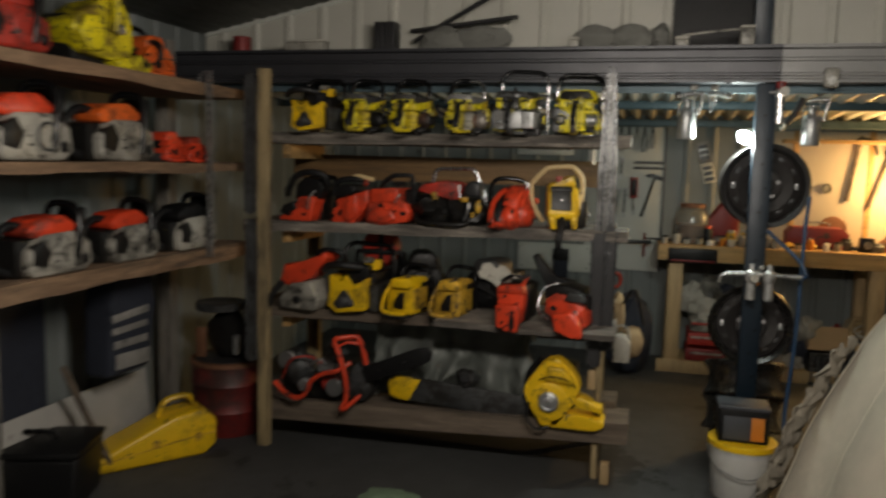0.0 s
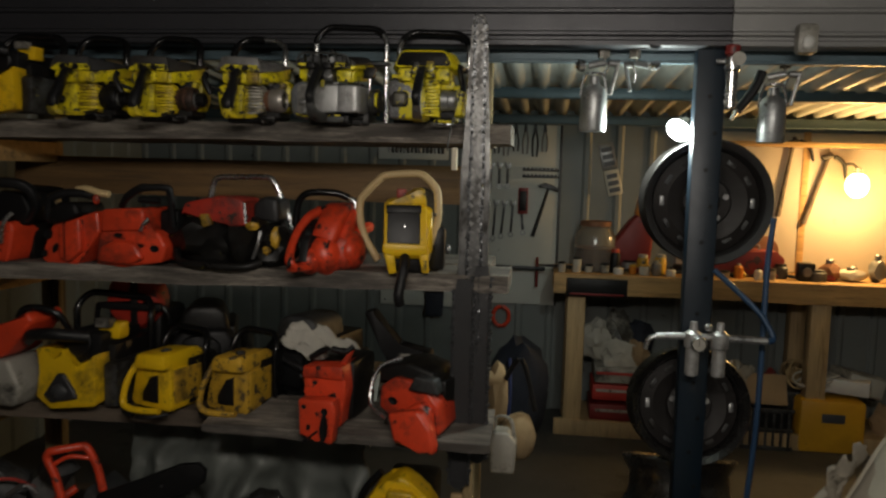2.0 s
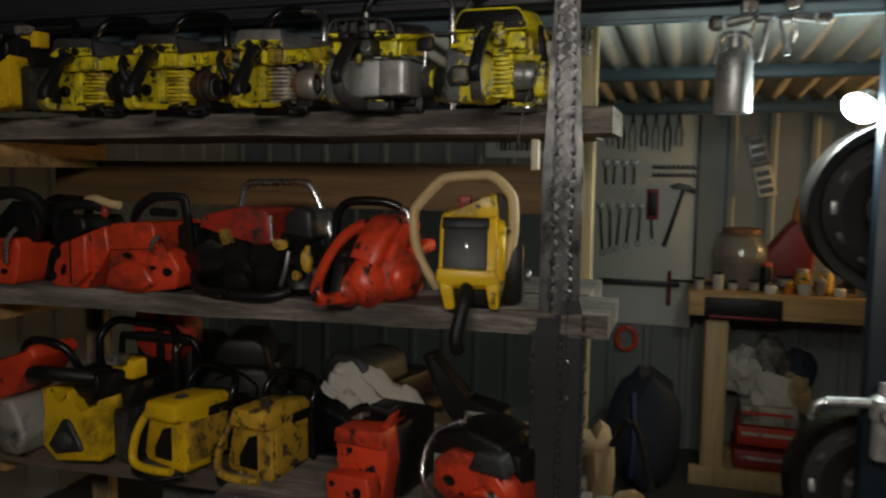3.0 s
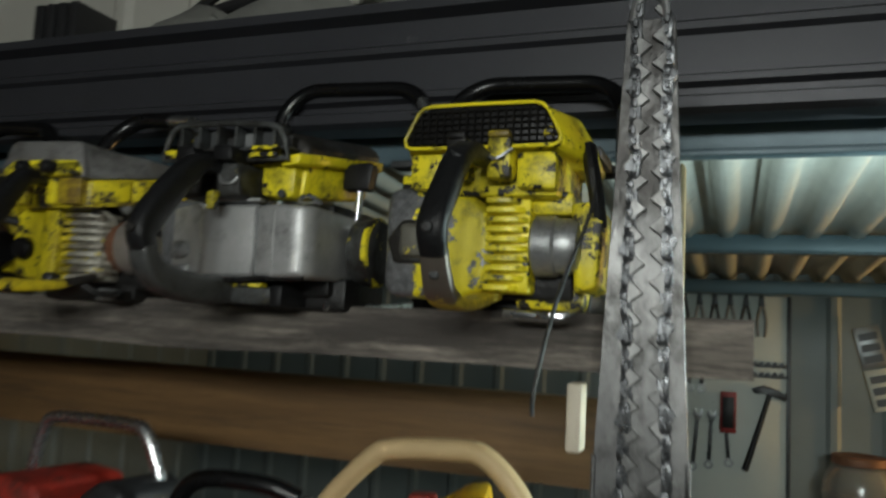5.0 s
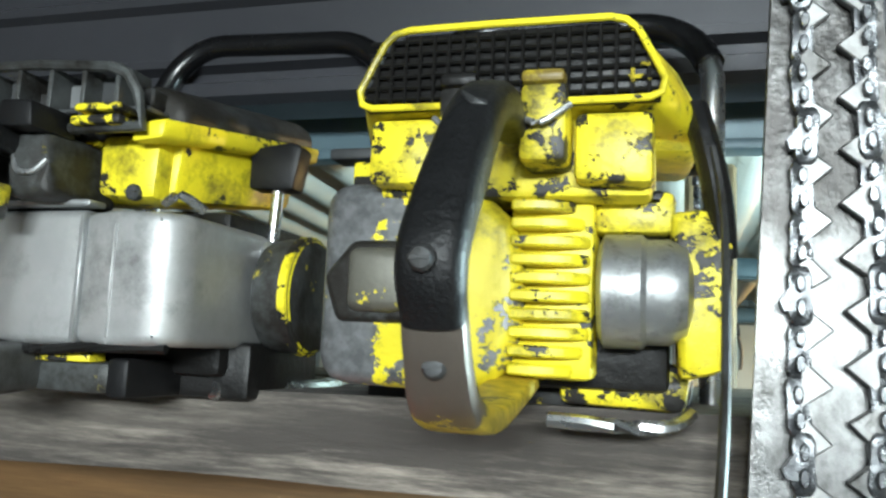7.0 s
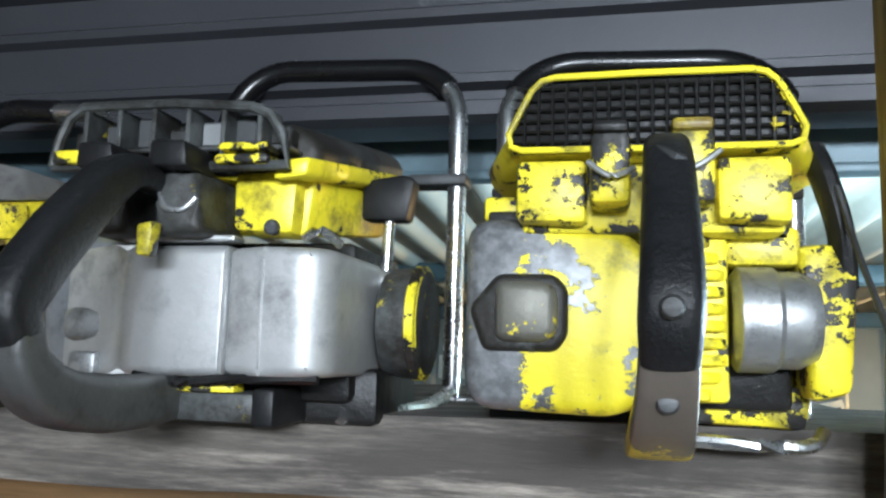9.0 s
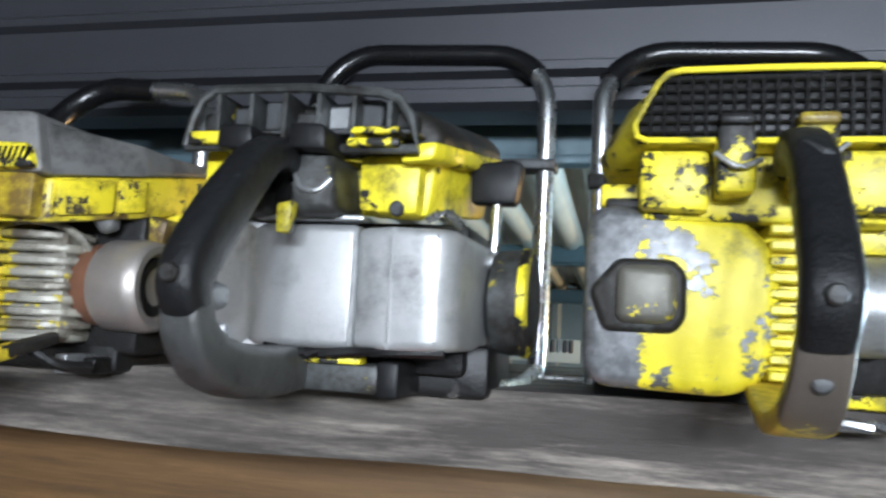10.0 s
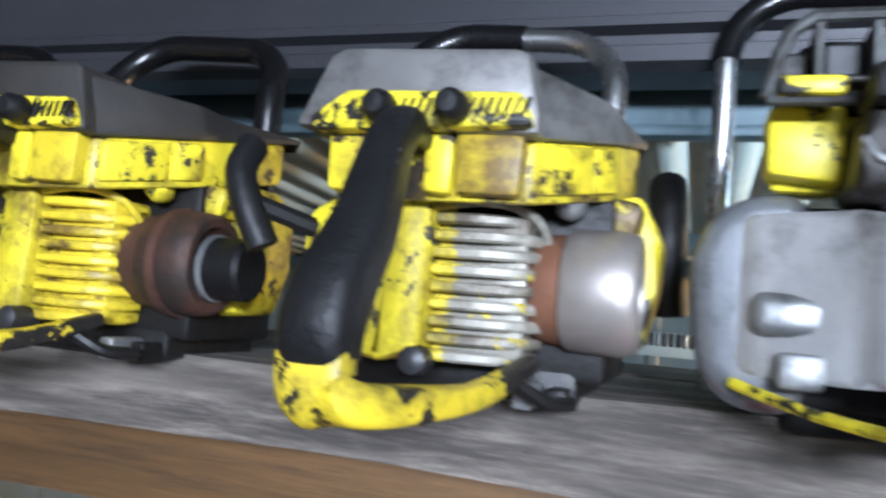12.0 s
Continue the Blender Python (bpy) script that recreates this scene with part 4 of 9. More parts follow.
def saw_slab(x, cover, label, flip=0, muffler=None, body=None, handle_mat=None, chrome_len=(0.14, 0.56), tube_mat=None, dz=0.0, small_grip=True, scale=1.0, turn=0, fin_mat=None):
    """Yellow saws with a flat cover, alloy fins and a round muffler."""
    body = body or yellow
    ob = thing("chainsaw", (x, 3.44, 1.592 + dz), label, "chainsaw", "chainsaws on the timber rack", turn)
    # sloping-sided cover over a casing whose right side runs back at a slant
    top = part("top_cover", prism(fresh(), [(-0.088, 0.141), (0.045, 0.137), (0.044, 0.146), (0.038, 0.177), (0.032, 0.18), (-0.062, 0.183), (-0.07, 0.179)], 0.086, 0.275, "y", 0.003, taper=0.97, seg=2), cover, ob, "flat dirty grey top cover")
    bm = prism(fresh(), [(0.03, 0.094), (0.041, 0.089), (0.076, 0.16), (0.082, 0.28), (-0.02, 0.28)], 0.136, 0.174, "z", 0.004)
    for v in bm.verts:
        if v.co.z > 0.16:
            v.co.x -= 0.004
            v.co.z -= 0.02 * max(0.0, v.co.y - 0.1)
        else:
            v.co.z += 0.2 * max(0.0, v.co.y - 0.1)
    part("cover_shoulder", bm, cover, top)
    lip = part("front_lip", prism(fresh(), [(-0.077, 0.144), (-0.055, 0.1585), (0.036, 0.1565), (0.0425, 0.143), (0.042, 0.139), (-0.072, 0.137)], 0.079, 0.1, "y", 0.003), yellow_rough, ob)
    for i in range(15):
        xx = -0.026 + 0.0045 * i
        part("vent_slot", prism(fresh(), [(xx, 0.1435), (xx + 0.0015, 0.1435), (xx + 0.0045, 0.153), (xx + 0.003, 0.153)], 0.0778, 0.081, "y", 0), oily, lip)
    for xx in (-0.034, 0.004):
        part("knob", lathe(fresh(), [(0.004, 0.006), (0.0075, 0.002), (0.0085, -0.004), (0.0078, -0.012), (0.005, -0.0155), (0.0, -0.016)], (xx, 0.08, 0.1475), "y", 16), rubber, ob, "black rubber knob")
    rise = Matrix(((1, 0, 0, 0), (0, 1, 0, 0), (0, 0.2, 1, -0.02), (0, 0, 0, 1)))
    bm = prism(fresh(), [(-0.068, 0.1), (0.041, 0.1), (0.074, 0.166), (0.078, 0.26), (-0.06, 0.26)], 0.104, 0.137, "z", 0.004)
    bm.transform(rise)
    part("casing", bm, body, ob)
    for x0, x1, m_ in ((-0.068, -0.044, body), (-0.014, 0.0, body), (0.003, 0.036, yellow_stained)):
        part("casing_panel", prism(fresh(), [(x0, 0.108), (x1, 0.107), (x1 + 0.001, 0.138), (x0 - 0.001, 0.139)], 0.09, 0.115, "y", 0.003), m_, ob)
    ang = math.atan2(0.033, 0.066)
    for d0, d1 in ((0.004, 0.046), (0.049, 0.071)):
        bm = box(fresh(), d0, d1, -0.004, 0.006, 0.109, 0.1345, 0.0025)
        bm.transform(Matrix.Translation((0.041, 0.1, 0)) @ Matrix.Rotation(math.pi / 2 - ang, 4, "Z"))
        bm.transform(rise)
        part("side_panel", bm, body, ob)
    part("side_wing", prism(fresh(), [(0.056, 0.03), (0.09, 0.034), (0.098, 0.07), (0.1, 0.1), (0.086, 0.128), (0.056, 0.122)], 0.195, 0.25, "y", 0.006), body, ob)
    part("left_casing", prism(fresh(), [(-0.098, 0.075), (-0.09, 0.024), (-0.04, 0.018), (-0.03, 0.05), (-0.036, 0.106), (-0.08, 0.11), (-0.096, 0.1)], 0.122, 0.22, "y", 0.008), body, ob)
    part("oil_filler", lathe(fresh(), [(0.011, 0.02), (0.014, 0.01), (0.014, -0.006), (0.010, -0.01), (0.0, -0.01)], (-0.072, 0.12, 0.058), "y", 16), black, ob)
    part("centre_post", prism(fresh(), [(-0.046, 0.018), (-0.018, 0.028), (-0.016, 0.09), (-0.022, 0.136), (-0.042, 0.13), (-0.036, 0.08)], 0.115, 0.18, "y", 0.004), body, ob)
    core = part("fin_core", box(fresh(), -0.018, 0.034, 0.132, 0.22, 0.022, 0.104, 0.004), fin_mat or fins_mat, ob)
    for i in range(9):
        z = 0.025 + 0.0093 * i
        cut = (0.008, 0.003, 0.001, 0.0, 0.0, 0.0, 0.0, 0.002, 0.006)[i]
        e = 0.043 - cut
        part("fin", prism(fresh(), [(-0.017, 0.122), (e - 0.034, 0.1215), (e - 0.018, 0.125), (e - 0.006, 0.133), (e, 0.147), (e, 0.16), (-0.017, 0.16)], z - 0.0031, z + 0.0031, "z", 0.0014, seg=1), fin_mat or fins_mat, core)
    part("fin_rim", tube(fresh(), [(-0.017, 0.123, 0.105), (0.008, 0.122, 0.1085), (0.026, 0.128, 0.107), (0.038, 0.139, 0.1), (0.043, 0.15, 0.084), (0.043, 0.154, 0.062)], 0.0028, 8, 5), fin_mat or fins_mat, ob)
    part("crankcase", box(fresh(), -0.085, 0.075, 0.165, 0.27, 0.014, 0.122, 0.006), oily, ob)
    part("sump", box(fresh(), -0.085, 0.06, 0.165, 0.27, 0.0, 0.024, 0.005), oily, ob)
    m1 = muffler or mat("heat_browned_steel", (0.50, 0.46, 0.42), 0.42, 0.7, 0.4, 22, 0.25, (0.2, 0.11, 0.06), -0.02, 14, chip_soft=0.12, chip_metal=0.3)
    part("exhaust_flange", lathe(fresh(), [(0.012, 0.0), (0.029, 0.001), (0.031, 0.006), (0.0315, 0.016), (0.0, 0.018)], (0.034, 0.165, 0.066), "x", 26), rust if not muffler else m1, ob, "rusty exhaust flange")
    if muffler:
        part("muffler_seam", lathe(fresh(), [(0.0335, 0.0), (0.0368, 0.001), (0.0372, 0.004), (0.0368, 0.007), (0.0335, 0.008)], (0.062, 0.165, 0.066), "x", 30, loop=True), m1, ob)
    can = part("muffler", lathe(fresh(), [(0.026, 0), (0.0325, 0.001), (0.0345, 0.004), (0.035, 0.03), (0.0335, 0.039), (0.031, 0.0415), (0.0255, 0.0415), (0.024, 0.037)], (0.05, 0.165, 0.066), "x", 30), m1, ob, "round steel muffler")
    if muffler:
        # Solid black piece; the shade inside the open mouth is put into its colour.
        part("muffler_mouth", lathe(fresh(), [(0.02, 0.0), (0.021, 0.003), (0.0205, 0.03), (0.018, 0.033), (0.0, 0.033)], (0.086, 0.165, 0.064), "x", 24), black, can, "black muffler mouth")
        part("mouth_ring", lathe(fresh(), [(0.0205, 0.0), (0.0225, 0.001), (0.0225, 0.004), (0.0205, 0.005)], (0.0895, 0.165, 0.064), "x", 24, loop=True), light_cast, can)
    else:
        part("muffler_mouth", drum(fresh(), (0.083, 0.165, 0.066), 0.0245, 0.006, "x", 24), oily, can)
    part("bracket_lug", lump(fresh(), (0.052, 0.15, 0.112), (0.009, 0.012, 0.008), 4, 0.25), light_cast if not muffler else body, ob)
    part("bracket_lug", prism(fresh(), [(0.05, 0.1), (0.086, 0.098), (0.09, 0.118), (0.06, 0.124)], 0.17, 0.22, "y", 0.005), body, ob)
    for k, (xx, zz) in enumerate(((0.03, 0.014), (0.046, 0.012))):
        part("mount_foot", box(fresh(), xx, xx + 0.011, 0.135 + 0.01 * k, 0.165, 0.0, zz, 0.002), (light_cast, oily)[k], ob)
    part("stub", lathe(fresh(), [(0.006, 0.01), (0.008, 0.0), (0.0075, -0.012), (0.004, -0.014), (0.0, -0.014)], (-0.018, 0.118, 0.022), "y", 12), dark_tool, ob)
    # strap and grip
    bm = band(fresh(), [(-0.014, -0.008, 0.03), (-0.012, -0.008, 0.016), (-0.002, -0.002, 0.011), (0.014, 0.024, 0.0105), (0.03, 0.07, 0.013), (0.042, 0.12, 0.026)], [(0.03, 0.016), (0.03, 0.018), (0.025, 0.018), (0.018, 0.015), (0.012, 0.011), (0.009, 0.008)], 16, 6, square=0.42)
    part("handle_strap", bm, yellow_strap, ob, "flaked yellow handle strap")
    grip = rear_grip(ob, [(-0.017, 0.1, 0.135), (-0.017, 0.066, 0.1355), (-0.016, 0.046, 0.117), (-0.0105, 0.018, 0.082), (-0.0125, 0.0, 0.056), (-0.0135, -0.006, 0.04), (-0.0135, -0.005, 0.027)], [(0.012, 0.012), (0.019, 0.02), (0.0215, 0.024), (0.0255, 0.027), (0.03, 0.03), (0.031, 0.03), (0.029, 0.024)], handle_mat or rubber)
    for i in range(9):
        z = 0.118 - 0.0062 * i
        y = 0.034 - 0.0049 * i
        part("grip_rib", tube(fresh(), [(-0.0235 + 0.0002 * i, y + 0.001, z), (-0.0135, y - 0.0012, z - 0.002), (-0.004 + 0.0006 * i, y + 0.001, z - 0.001)], 0.0009, 6, 3), handle_mat or rubber, grip)
    if small_grip:
        part("control_grip", tube(fresh(), [(-0.128, 0.112, 0.135), (-0.127, 0.1, 0.118), (-0.118, 0.097, 0.098), (-0.108, 0.1, 0.076)], 0.0098, 12, 5, 0.9), rubber, ob)
        part("grip_arm", tube(fresh(), [(-0.116, 0.1, 0.1), (-0.09, 0.125, 0.09)], 0.006, 8, 1), black, ob)
    part("link_arm", tube(fresh(), [(0.03, 0.1, 0.022), (0.05, 0.115, 0.008), (0.062, 0.135, 0.006)], 0.004, 8), oily, ob)
    part("oil_cap", drum(fresh(), (0.0, 0.22, 0.176), 0.012, 0.014, "z", 14), black, ob)
    wrap_handle(ob, -0.104, 0.058, 0.262, 0.03, 0.262, 0.0088, tube_mat, *chrome_len)
    return ob


saw_grille()
saw_muffler()
saw_slab(-0.855, mat("pale_grey_cover", (0.19, 0.187, 0.18), 0.5, 0.3, 0.4, 34, 0.3, (0.07, 0.065, 0.06), 0.03, 14, chip_soft=0.12, grime=0.7, grime_scale=18), "old yellow chainsaw with pale grey flat cover and rusty muffler")
saw_slab(-1.128, mat("sooty_cover", (0.038, 0.035, 0.031), 0.55, 0.2, 0.5, 34, 0.4, (0.15, 0.137, 0.115), -0.03, 16, chip_soft=0.06), "old yellow chainsaw with sooty flat cover and brown muffler", body=yellow, fin_mat=yellow_stained, muffler=mat("brown_muffler", (0.11, 0.052, 0.034), 0.6, 0.3, 0.55, 46, 0.5, (0.04, 0.022, 0.016), 0.03, 24, chip_soft=0.1, grime=0.6, grime_scale=30), chrome_len=(0.1, 0.9), tube_mat=sleeve)
saw_slab(-1.37, mat("dark_cover", (0.04, 0.04, 0.04), 0.55, 0.2, 0.5, 26, 0.3), "old yellow chainsaw with dark sooty cover and black muffler", body=yellow, fin_mat=yellow_stained, muffler=black, chrome_len=(0.1, 0.9), tube_mat=sleeve, small_grip=False)


def saw_v(place, label, group, body, turn=0, tilt=(0, 0), s=1.0):
    """A yellow saw whose rear shell rises in two horns round a dark round intake."""
    ob = thing("chainsaw", place, label, "chainsaw", group, turn, tilt=tilt)
    k = Matrix.Scale(s, 4)

    def p(name, bm, m_, par=None, lab=""):
        bm.transform(k)
        return part(name, bm, m_, par or ob, lab)
    shell = p("rear_shell", prism(fresh(), [(-0.088, 0.03), (-0.044, 0.0), (0.08, 0.018), (0.084, 0.03), (0.08, 0.146), (0.03, 0.106), (0.009, 0.123), (-0.009, 0.154), (-0.026, 0.112), (-0.056, 0.15), (-0.084, 0.15), (-0.066, 0.095)], 0.03, 0.1, "y", 0.006, taper=0.96), body, None, "bright yellow rear shell")
    p("intake_rim", prism(fresh(), [(-0.06, 0.036), (-0.04, 0.017), (0.036, 0.034), (0.03, 0.05), (0.0, 0.094), (-0.018, 0.094)], 0.022, 0.04, "y", 0.006, seg=3), dark_tool, shell, "dark three-cornered intake")
    p("intake_hub", lump(fresh(), (-0.012, 0.022, 0.05), (0.022, 0.008, 0.018), 3, 0.3), grey_plain, shell)
    p("yellow_tab", box(fresh(), 0.04, 0.1, 0.1, 0.14, 0.17, 0.21, 0.005), body)
    p("pale_cap", box(fresh(), 0.045, 0.085, 0.08, 0.11, 0.2, 0.222, 0.004), offwhite)
    p("engine", box(fresh(), -0.08, 0.095, 0.09, 0.25, 0.02, 0.16, 0.01), oily)
    p("air_box", prism(fresh(), [(-0.03, 0.09), (0.07, 0.09), (0.08, 0.19), (-0.03, 0.19)], 0.06, 0.22, "y", 0.01), black)
    p("filter_drum", drum(fresh(), (0.02, 0.05, 0.165), 0.035, 0.1, "y", 22), black)
    p("rear_handle", tube(fresh(), [(-0.1, 0.03, 0.17), (-0.06, 0.0, 0.19), (0.0, 0.0, 0.195), (0.06, 0.04, 0.185)], 0.015, 12, 5), rubber)
    wrap_handle(ob, -0.1 * s, 0.12 * s, 0.2 * s, 0.02, 0.26 * s, 0.009, sleeve, 0.1, 0.9)
    p("side_casing", box(fresh(), 0.08, 0.12, 0.06, 0.24, 0.01, 0.12, 0.01), grey_cast)
    return ob


def saw_modern(place, label, group, body, turn=0, tilt=(0, 0), s=1.0, tube_mat=None, cover=None, handle_kind=0, seed=0, squat=1.0):
    """Moulded-body saws: a sculpted shell, top cover, black rear loop and front tube."""
    ob = thing("chainsaw", place, label, "chainsaw", group, turn, tilt=tilt)
    rnd = random.Random(seed)
    k = Matrix.Diagonal((s, s, s * squat, 1))

    def p(name, bm, m_, par=None, lab=""):
        bm.transform(k)
        return part(name, bm, m_, par or ob, lab)
    w = 0.088 + 0.012 * rnd.random()
    h = 0.125 + 0.02 * rnd.random()
    shell = p("body_shell", prism(fresh(), [(-w, 0.012), (-w + 0.02, 0.0), (w - 0.015, 0.0), (w + 0.006, 0.02), (w, h * 0.62), (w * 0.62, h), (-w * 0.5, h * 1.02), (-w * 0.86, h * 0.7)], 0.03, 0.2, "y", 0.014, taper=0.9, seg=3), body)
    p("top_cover", prism(fresh(), [(-w * 0.62, h * 0.86), (w * 0.72, h * 0.82), (w * 0.58, h * 1.25), (w * 0.35, h * 1.36), (-w * 0.3, h * 1.36), (-w * 0.52, h * 1.22)], 0.055, 0.21, "y", 0.012, taper=0.85, seg=3), cover or body, shell)
    p("rear_panel", prism(fresh(), [(-w * 0.55, h * 0.2), (w * 0.4, h * 0.14), (w * 0.48, h * 0.75), (w * 0.1, h * 0.95), (-w * 0.45, h * 0.85)], 0.018, 0.05, "y", 0.008, seg=2), body, shell)
    for i in range(4):
        z = h * (0.26 + 0.12 * i)
        p("vent_slot", box(fresh(), w * 0.55, w * 0.92, 0.0285, 0.04, z, z + 0.007, 0.001), black, shell)
    for i in range(3):
        z = h * (0.3 + 0.17 * i)
        p("panel_recess", box(fresh(), -w * 0.86, -w * 0.62, 0.0275, 0.04, z, z + 0.011, 0.002), black, shell)
    p("tank", box(fresh(), -w * 0.95, w * 0.9, 0.06, 0.26, 0.0, h * 0.4, 0.012), black if seed % 2 else grey_plain)
    p("engine", box(fresh(), -w * 0.8, w * 0.8, 0.1, 0.28, h * 0.3, h * 0.95, 0.01), oily)
    p("filler_cap", lathe(fresh(), [(0.018, 0.01), (0.02, 0.0), (0.02, -0.01), (0.012, -0.013), (0.0, -0.013)], (-w * 0.25, 0.02, h * 0.42), "y", 18), black)
    p("bar_nut_cover", prism(fresh(), [(w * 0.9, 0.012), (w * 1.22, 0.014), (w * 1.24, h * 0.5), (w * 1.08, h * 0.66), (w * 0.9, h * 0.6)], 0.05, 0.25, "y", 0.008), body)
    if handle_kind == 0:
        p("rear_handle", tube(fresh(), [(-w * 0.2, 0.07, h * 1.15), (-w * 0.22, 0.02, h * 1.05), (-w * 0.25, 0.0, h * 0.8), (-w * 0.25, 0.004, h * 0.55)], 0.013, 12, 5), rubber)
    elif handle_kind == 1:
        p("rear_handle", band(fresh(), [(-w * 0.98, 0.06, 0.04), (-w * 1.06, 0.03, h * 0.85), (-w * 0.75, 0.02, h * 1.55), (-w * 0.05, 0.03, h * 1.86), (w * 0.6, 0.06, h * 1.72), (w * 0.8, 0.09, h * 1.1)], [(0.026, 0.026), (0.03, 0.028), (0.034, 0.03), (0.034, 0.028), (0.026, 0.024)], 12, 5, (0, 1, 0), 0.7), rubber)
        p("control_box", prism(fresh(), [(-w * 0.6, h * 1.0), (w * 0.5, h * 1.0), (w * 0.42, h * 1.42), (-w * 0.4, h * 1.5)], 0.03, 0.16, "y", 0.012), black)
        p("brake_lever", tube(fresh(), [(w * 0.7, 0.02, h * 0.3), (w * 0.75, 0.0, h * 0.8), (w * 0.95, 0.02, h * 1.25)], 0.006, 8, 4), chrome)
    elif handle_kind == 2:
        p("control_lever", tube(fresh(), [(w * 0.2, 0.05, h * 1.2), (w * 0.55, 0.03, h * 1.35), (w * 0.8, 0.04, h * 1.1)], 0.009, 10, 4), rubber)
    for q in range(3):
        p("body_hole", lathe(fresh(), [(0.012 + 0.006 * rnd.random(), 0.012), (0.012, -0.0125), (0.006, -0.008), (0.0, -0.008)], (w * (-0.55 + 0.5 * q) + 0.01 * rnd.random(), 0.03, h * (0.35 + 0.4 * rnd.random())), "y", 9), black, shell)
    p("shell_ridge", tube(fresh(), [(-w * 0.9, 0.03, h * 0.5), (-w * 0.3, 0.012, h * (0.62 + 0.2 * rnd.random())), (w * 0.4, 0.014, h * 0.55), (w * 0.95, 0.04, h * 0.3)], 0.009, 8, 5), body, shell)
    p("lower_lip", tube(fresh(), [(-w * 0.9, 0.03, 0.014), (-w * 0.3, 0.006, 0.008), (w * 0.5, 0.008, 0.01), (w * 0.98, 0.05, 0.02)], 0.013, 8, 5), body, shell)
    if handle_kind == 4:
        part("front_handle", tube(fresh(), [(-w * 1.25, 0.12, 0.04), (-w * 1.35, 0.12, 0.1), (-w * 0.95, 0.12, 0.24), (-w * 0.7, 0.12, 0.268), (0.0, 0.12, 0.272), (w * 0.9, 0.12, 0.268), (w * 1.2, 0.12, 0.24), (w * 1.65, 0.12, 0.12), (w * 1.6, 0.12, 0.03), (w * 1.2, 0.12, 0.012)], 0.0085, 10, 5, side=(0, 1, 0)), chrome, ob, "tall chrome loop handle")
    elif handle_kind != 3:
        wrap_handle(ob, -w * s * 1.08, w * s * 1.16, 0.2 * s, 0.03 * s, h * s * squat * 1.72, 0.0095 * s, tube_mat or sleeve, 0.15, 0.85 if tube_mat is None else 0.16)
    p("starter_grip", box(fresh(), -w * 1.06, -w * 0.96, 0.07, 0.12, h * 0.6, h * 0.72, 0.004), black)
    return ob


def bar_thing(place, length, width, label, chain=True, steel_mat=None, turn=0, tilt=(0, 0), both=True, name="guide_bar", drop=0.0, group="hanging guide bars", tail=None):
    """A long guide bar hung by its tail, with its chain links round the edge."""
    ob = thing(name, place, label, "guide bar", group, turn, tilt=tilt)
    bm = fresh()
    n = 10
    pts = [(-width / 2, 0), (width / 2, 0)]
    out = [(-(tail or width * 0.8) / 2, 0.0), ((tail or width * 0.8) / 2, 0.0), (width / 2, -0.4 if tail else -0.03)] + [(width / 2 * math.cos(a), -length + width / 2 - width / 2 * math.sin(a)) for a in [math.pi * i / n for i in range(n + 1)]] + [(-width / 2, -0.4 if tail else -0.03)]
    prism(bm, out, -0.0025, 0.0025, "y", 0.0006, seg=1)
    plate_ = part("bar_plate", bm, steel_mat or steel, ob)
    for sg in (-1, 1):
        part("bar_rail", box(fresh(), sg * width * 0.5 - 0.0022, sg * width * 0.5 + 0.0022, -0.0036, 0.0036, -length + width * 0.6, -0.4 if tail else -0.035, 0.0008, seg=1), steel_mat or steel, plate_, "worn bar edge rail")
    for k in range(3):
        part("nose_rivet", drum(fresh(), (0.011 * (k - 1), -0.0035, -length + width * 0.55), 0.003, 0.002, "y", 10, 0.0006), chain_mat, plate_)
    if chain:
        for sgn in (1, -1) if both else (1,):
            bm = fresh()
            z, i = -0.03, 0
            while z > -length + width / 2:
                x = sgn * (width / 2 + 0.0035)
                box(bm, x - 0.0045, x + 0.0045, -0.0065 if i % 2 else -0.0045, 0.0045, z - 0.016, z, 0.0012, seg=1)
                if i % 3 == 0:
                    prism(bm, [(x, z - 0.003), (x + sgn * 0.0085, z - 0.001), (x + sgn * 0.0095, z - 0.005), (x + sgn * 0.002, z - 0.014)], -0.006, 0.002, "y", 0)
                drum(bm, (x, -0.0085, z - 0.008), 0.0032, 0.004, "y", 8, 0.0008)
                z -= 0.0175
                i += 1
            part("chain", bm, chain_mat, ob, "oily saw chain")
    return ob


ROW = "chainsaws on the timber rack"
saw_v((-1.625, 3.46, 1.592), "small yellow chainsaw with horned rear shell and dark intake", ROW, yellow_clean, turn=-4)
def block(ob, name, pts, y0, y1, m_, bevel=0.009, taper=0.93, lab="", par=None):
    """One moulded piece: an outline drawn back from y0 to y1."""
    return part(name, prism(fresh(), pts, y0, y1, "y", bevel, taper=taper, seg=3), m_, par or ob, lab)


def pocket(ob, x, z, w, h, y, lean=0, m_=None):
    """A solid black oval standing in for the shade in a casing opening."""
    bm = lathe(fresh(), [(1.0, 0.004), (1.0, -0.0016), (0.8, -0.0008), (0.0, 0.001)], (0, 0, 0), "y", 14)
    bm.transform(Matrix.Translation((x, y, z)) @ Matrix.Rotation(radians(lean), 4, "Y") @ Matrix.Diagonal((w, 1, h, 1)))
    return part("casing_hole", bm, m_ or black, ob)


def red_saw(place, label, turn=0, size=1.03):
    ob = thing("chainsaw", place, label, "chainsaw", ROW, turn)
    ob.scale = (size, size, size)
    return ob


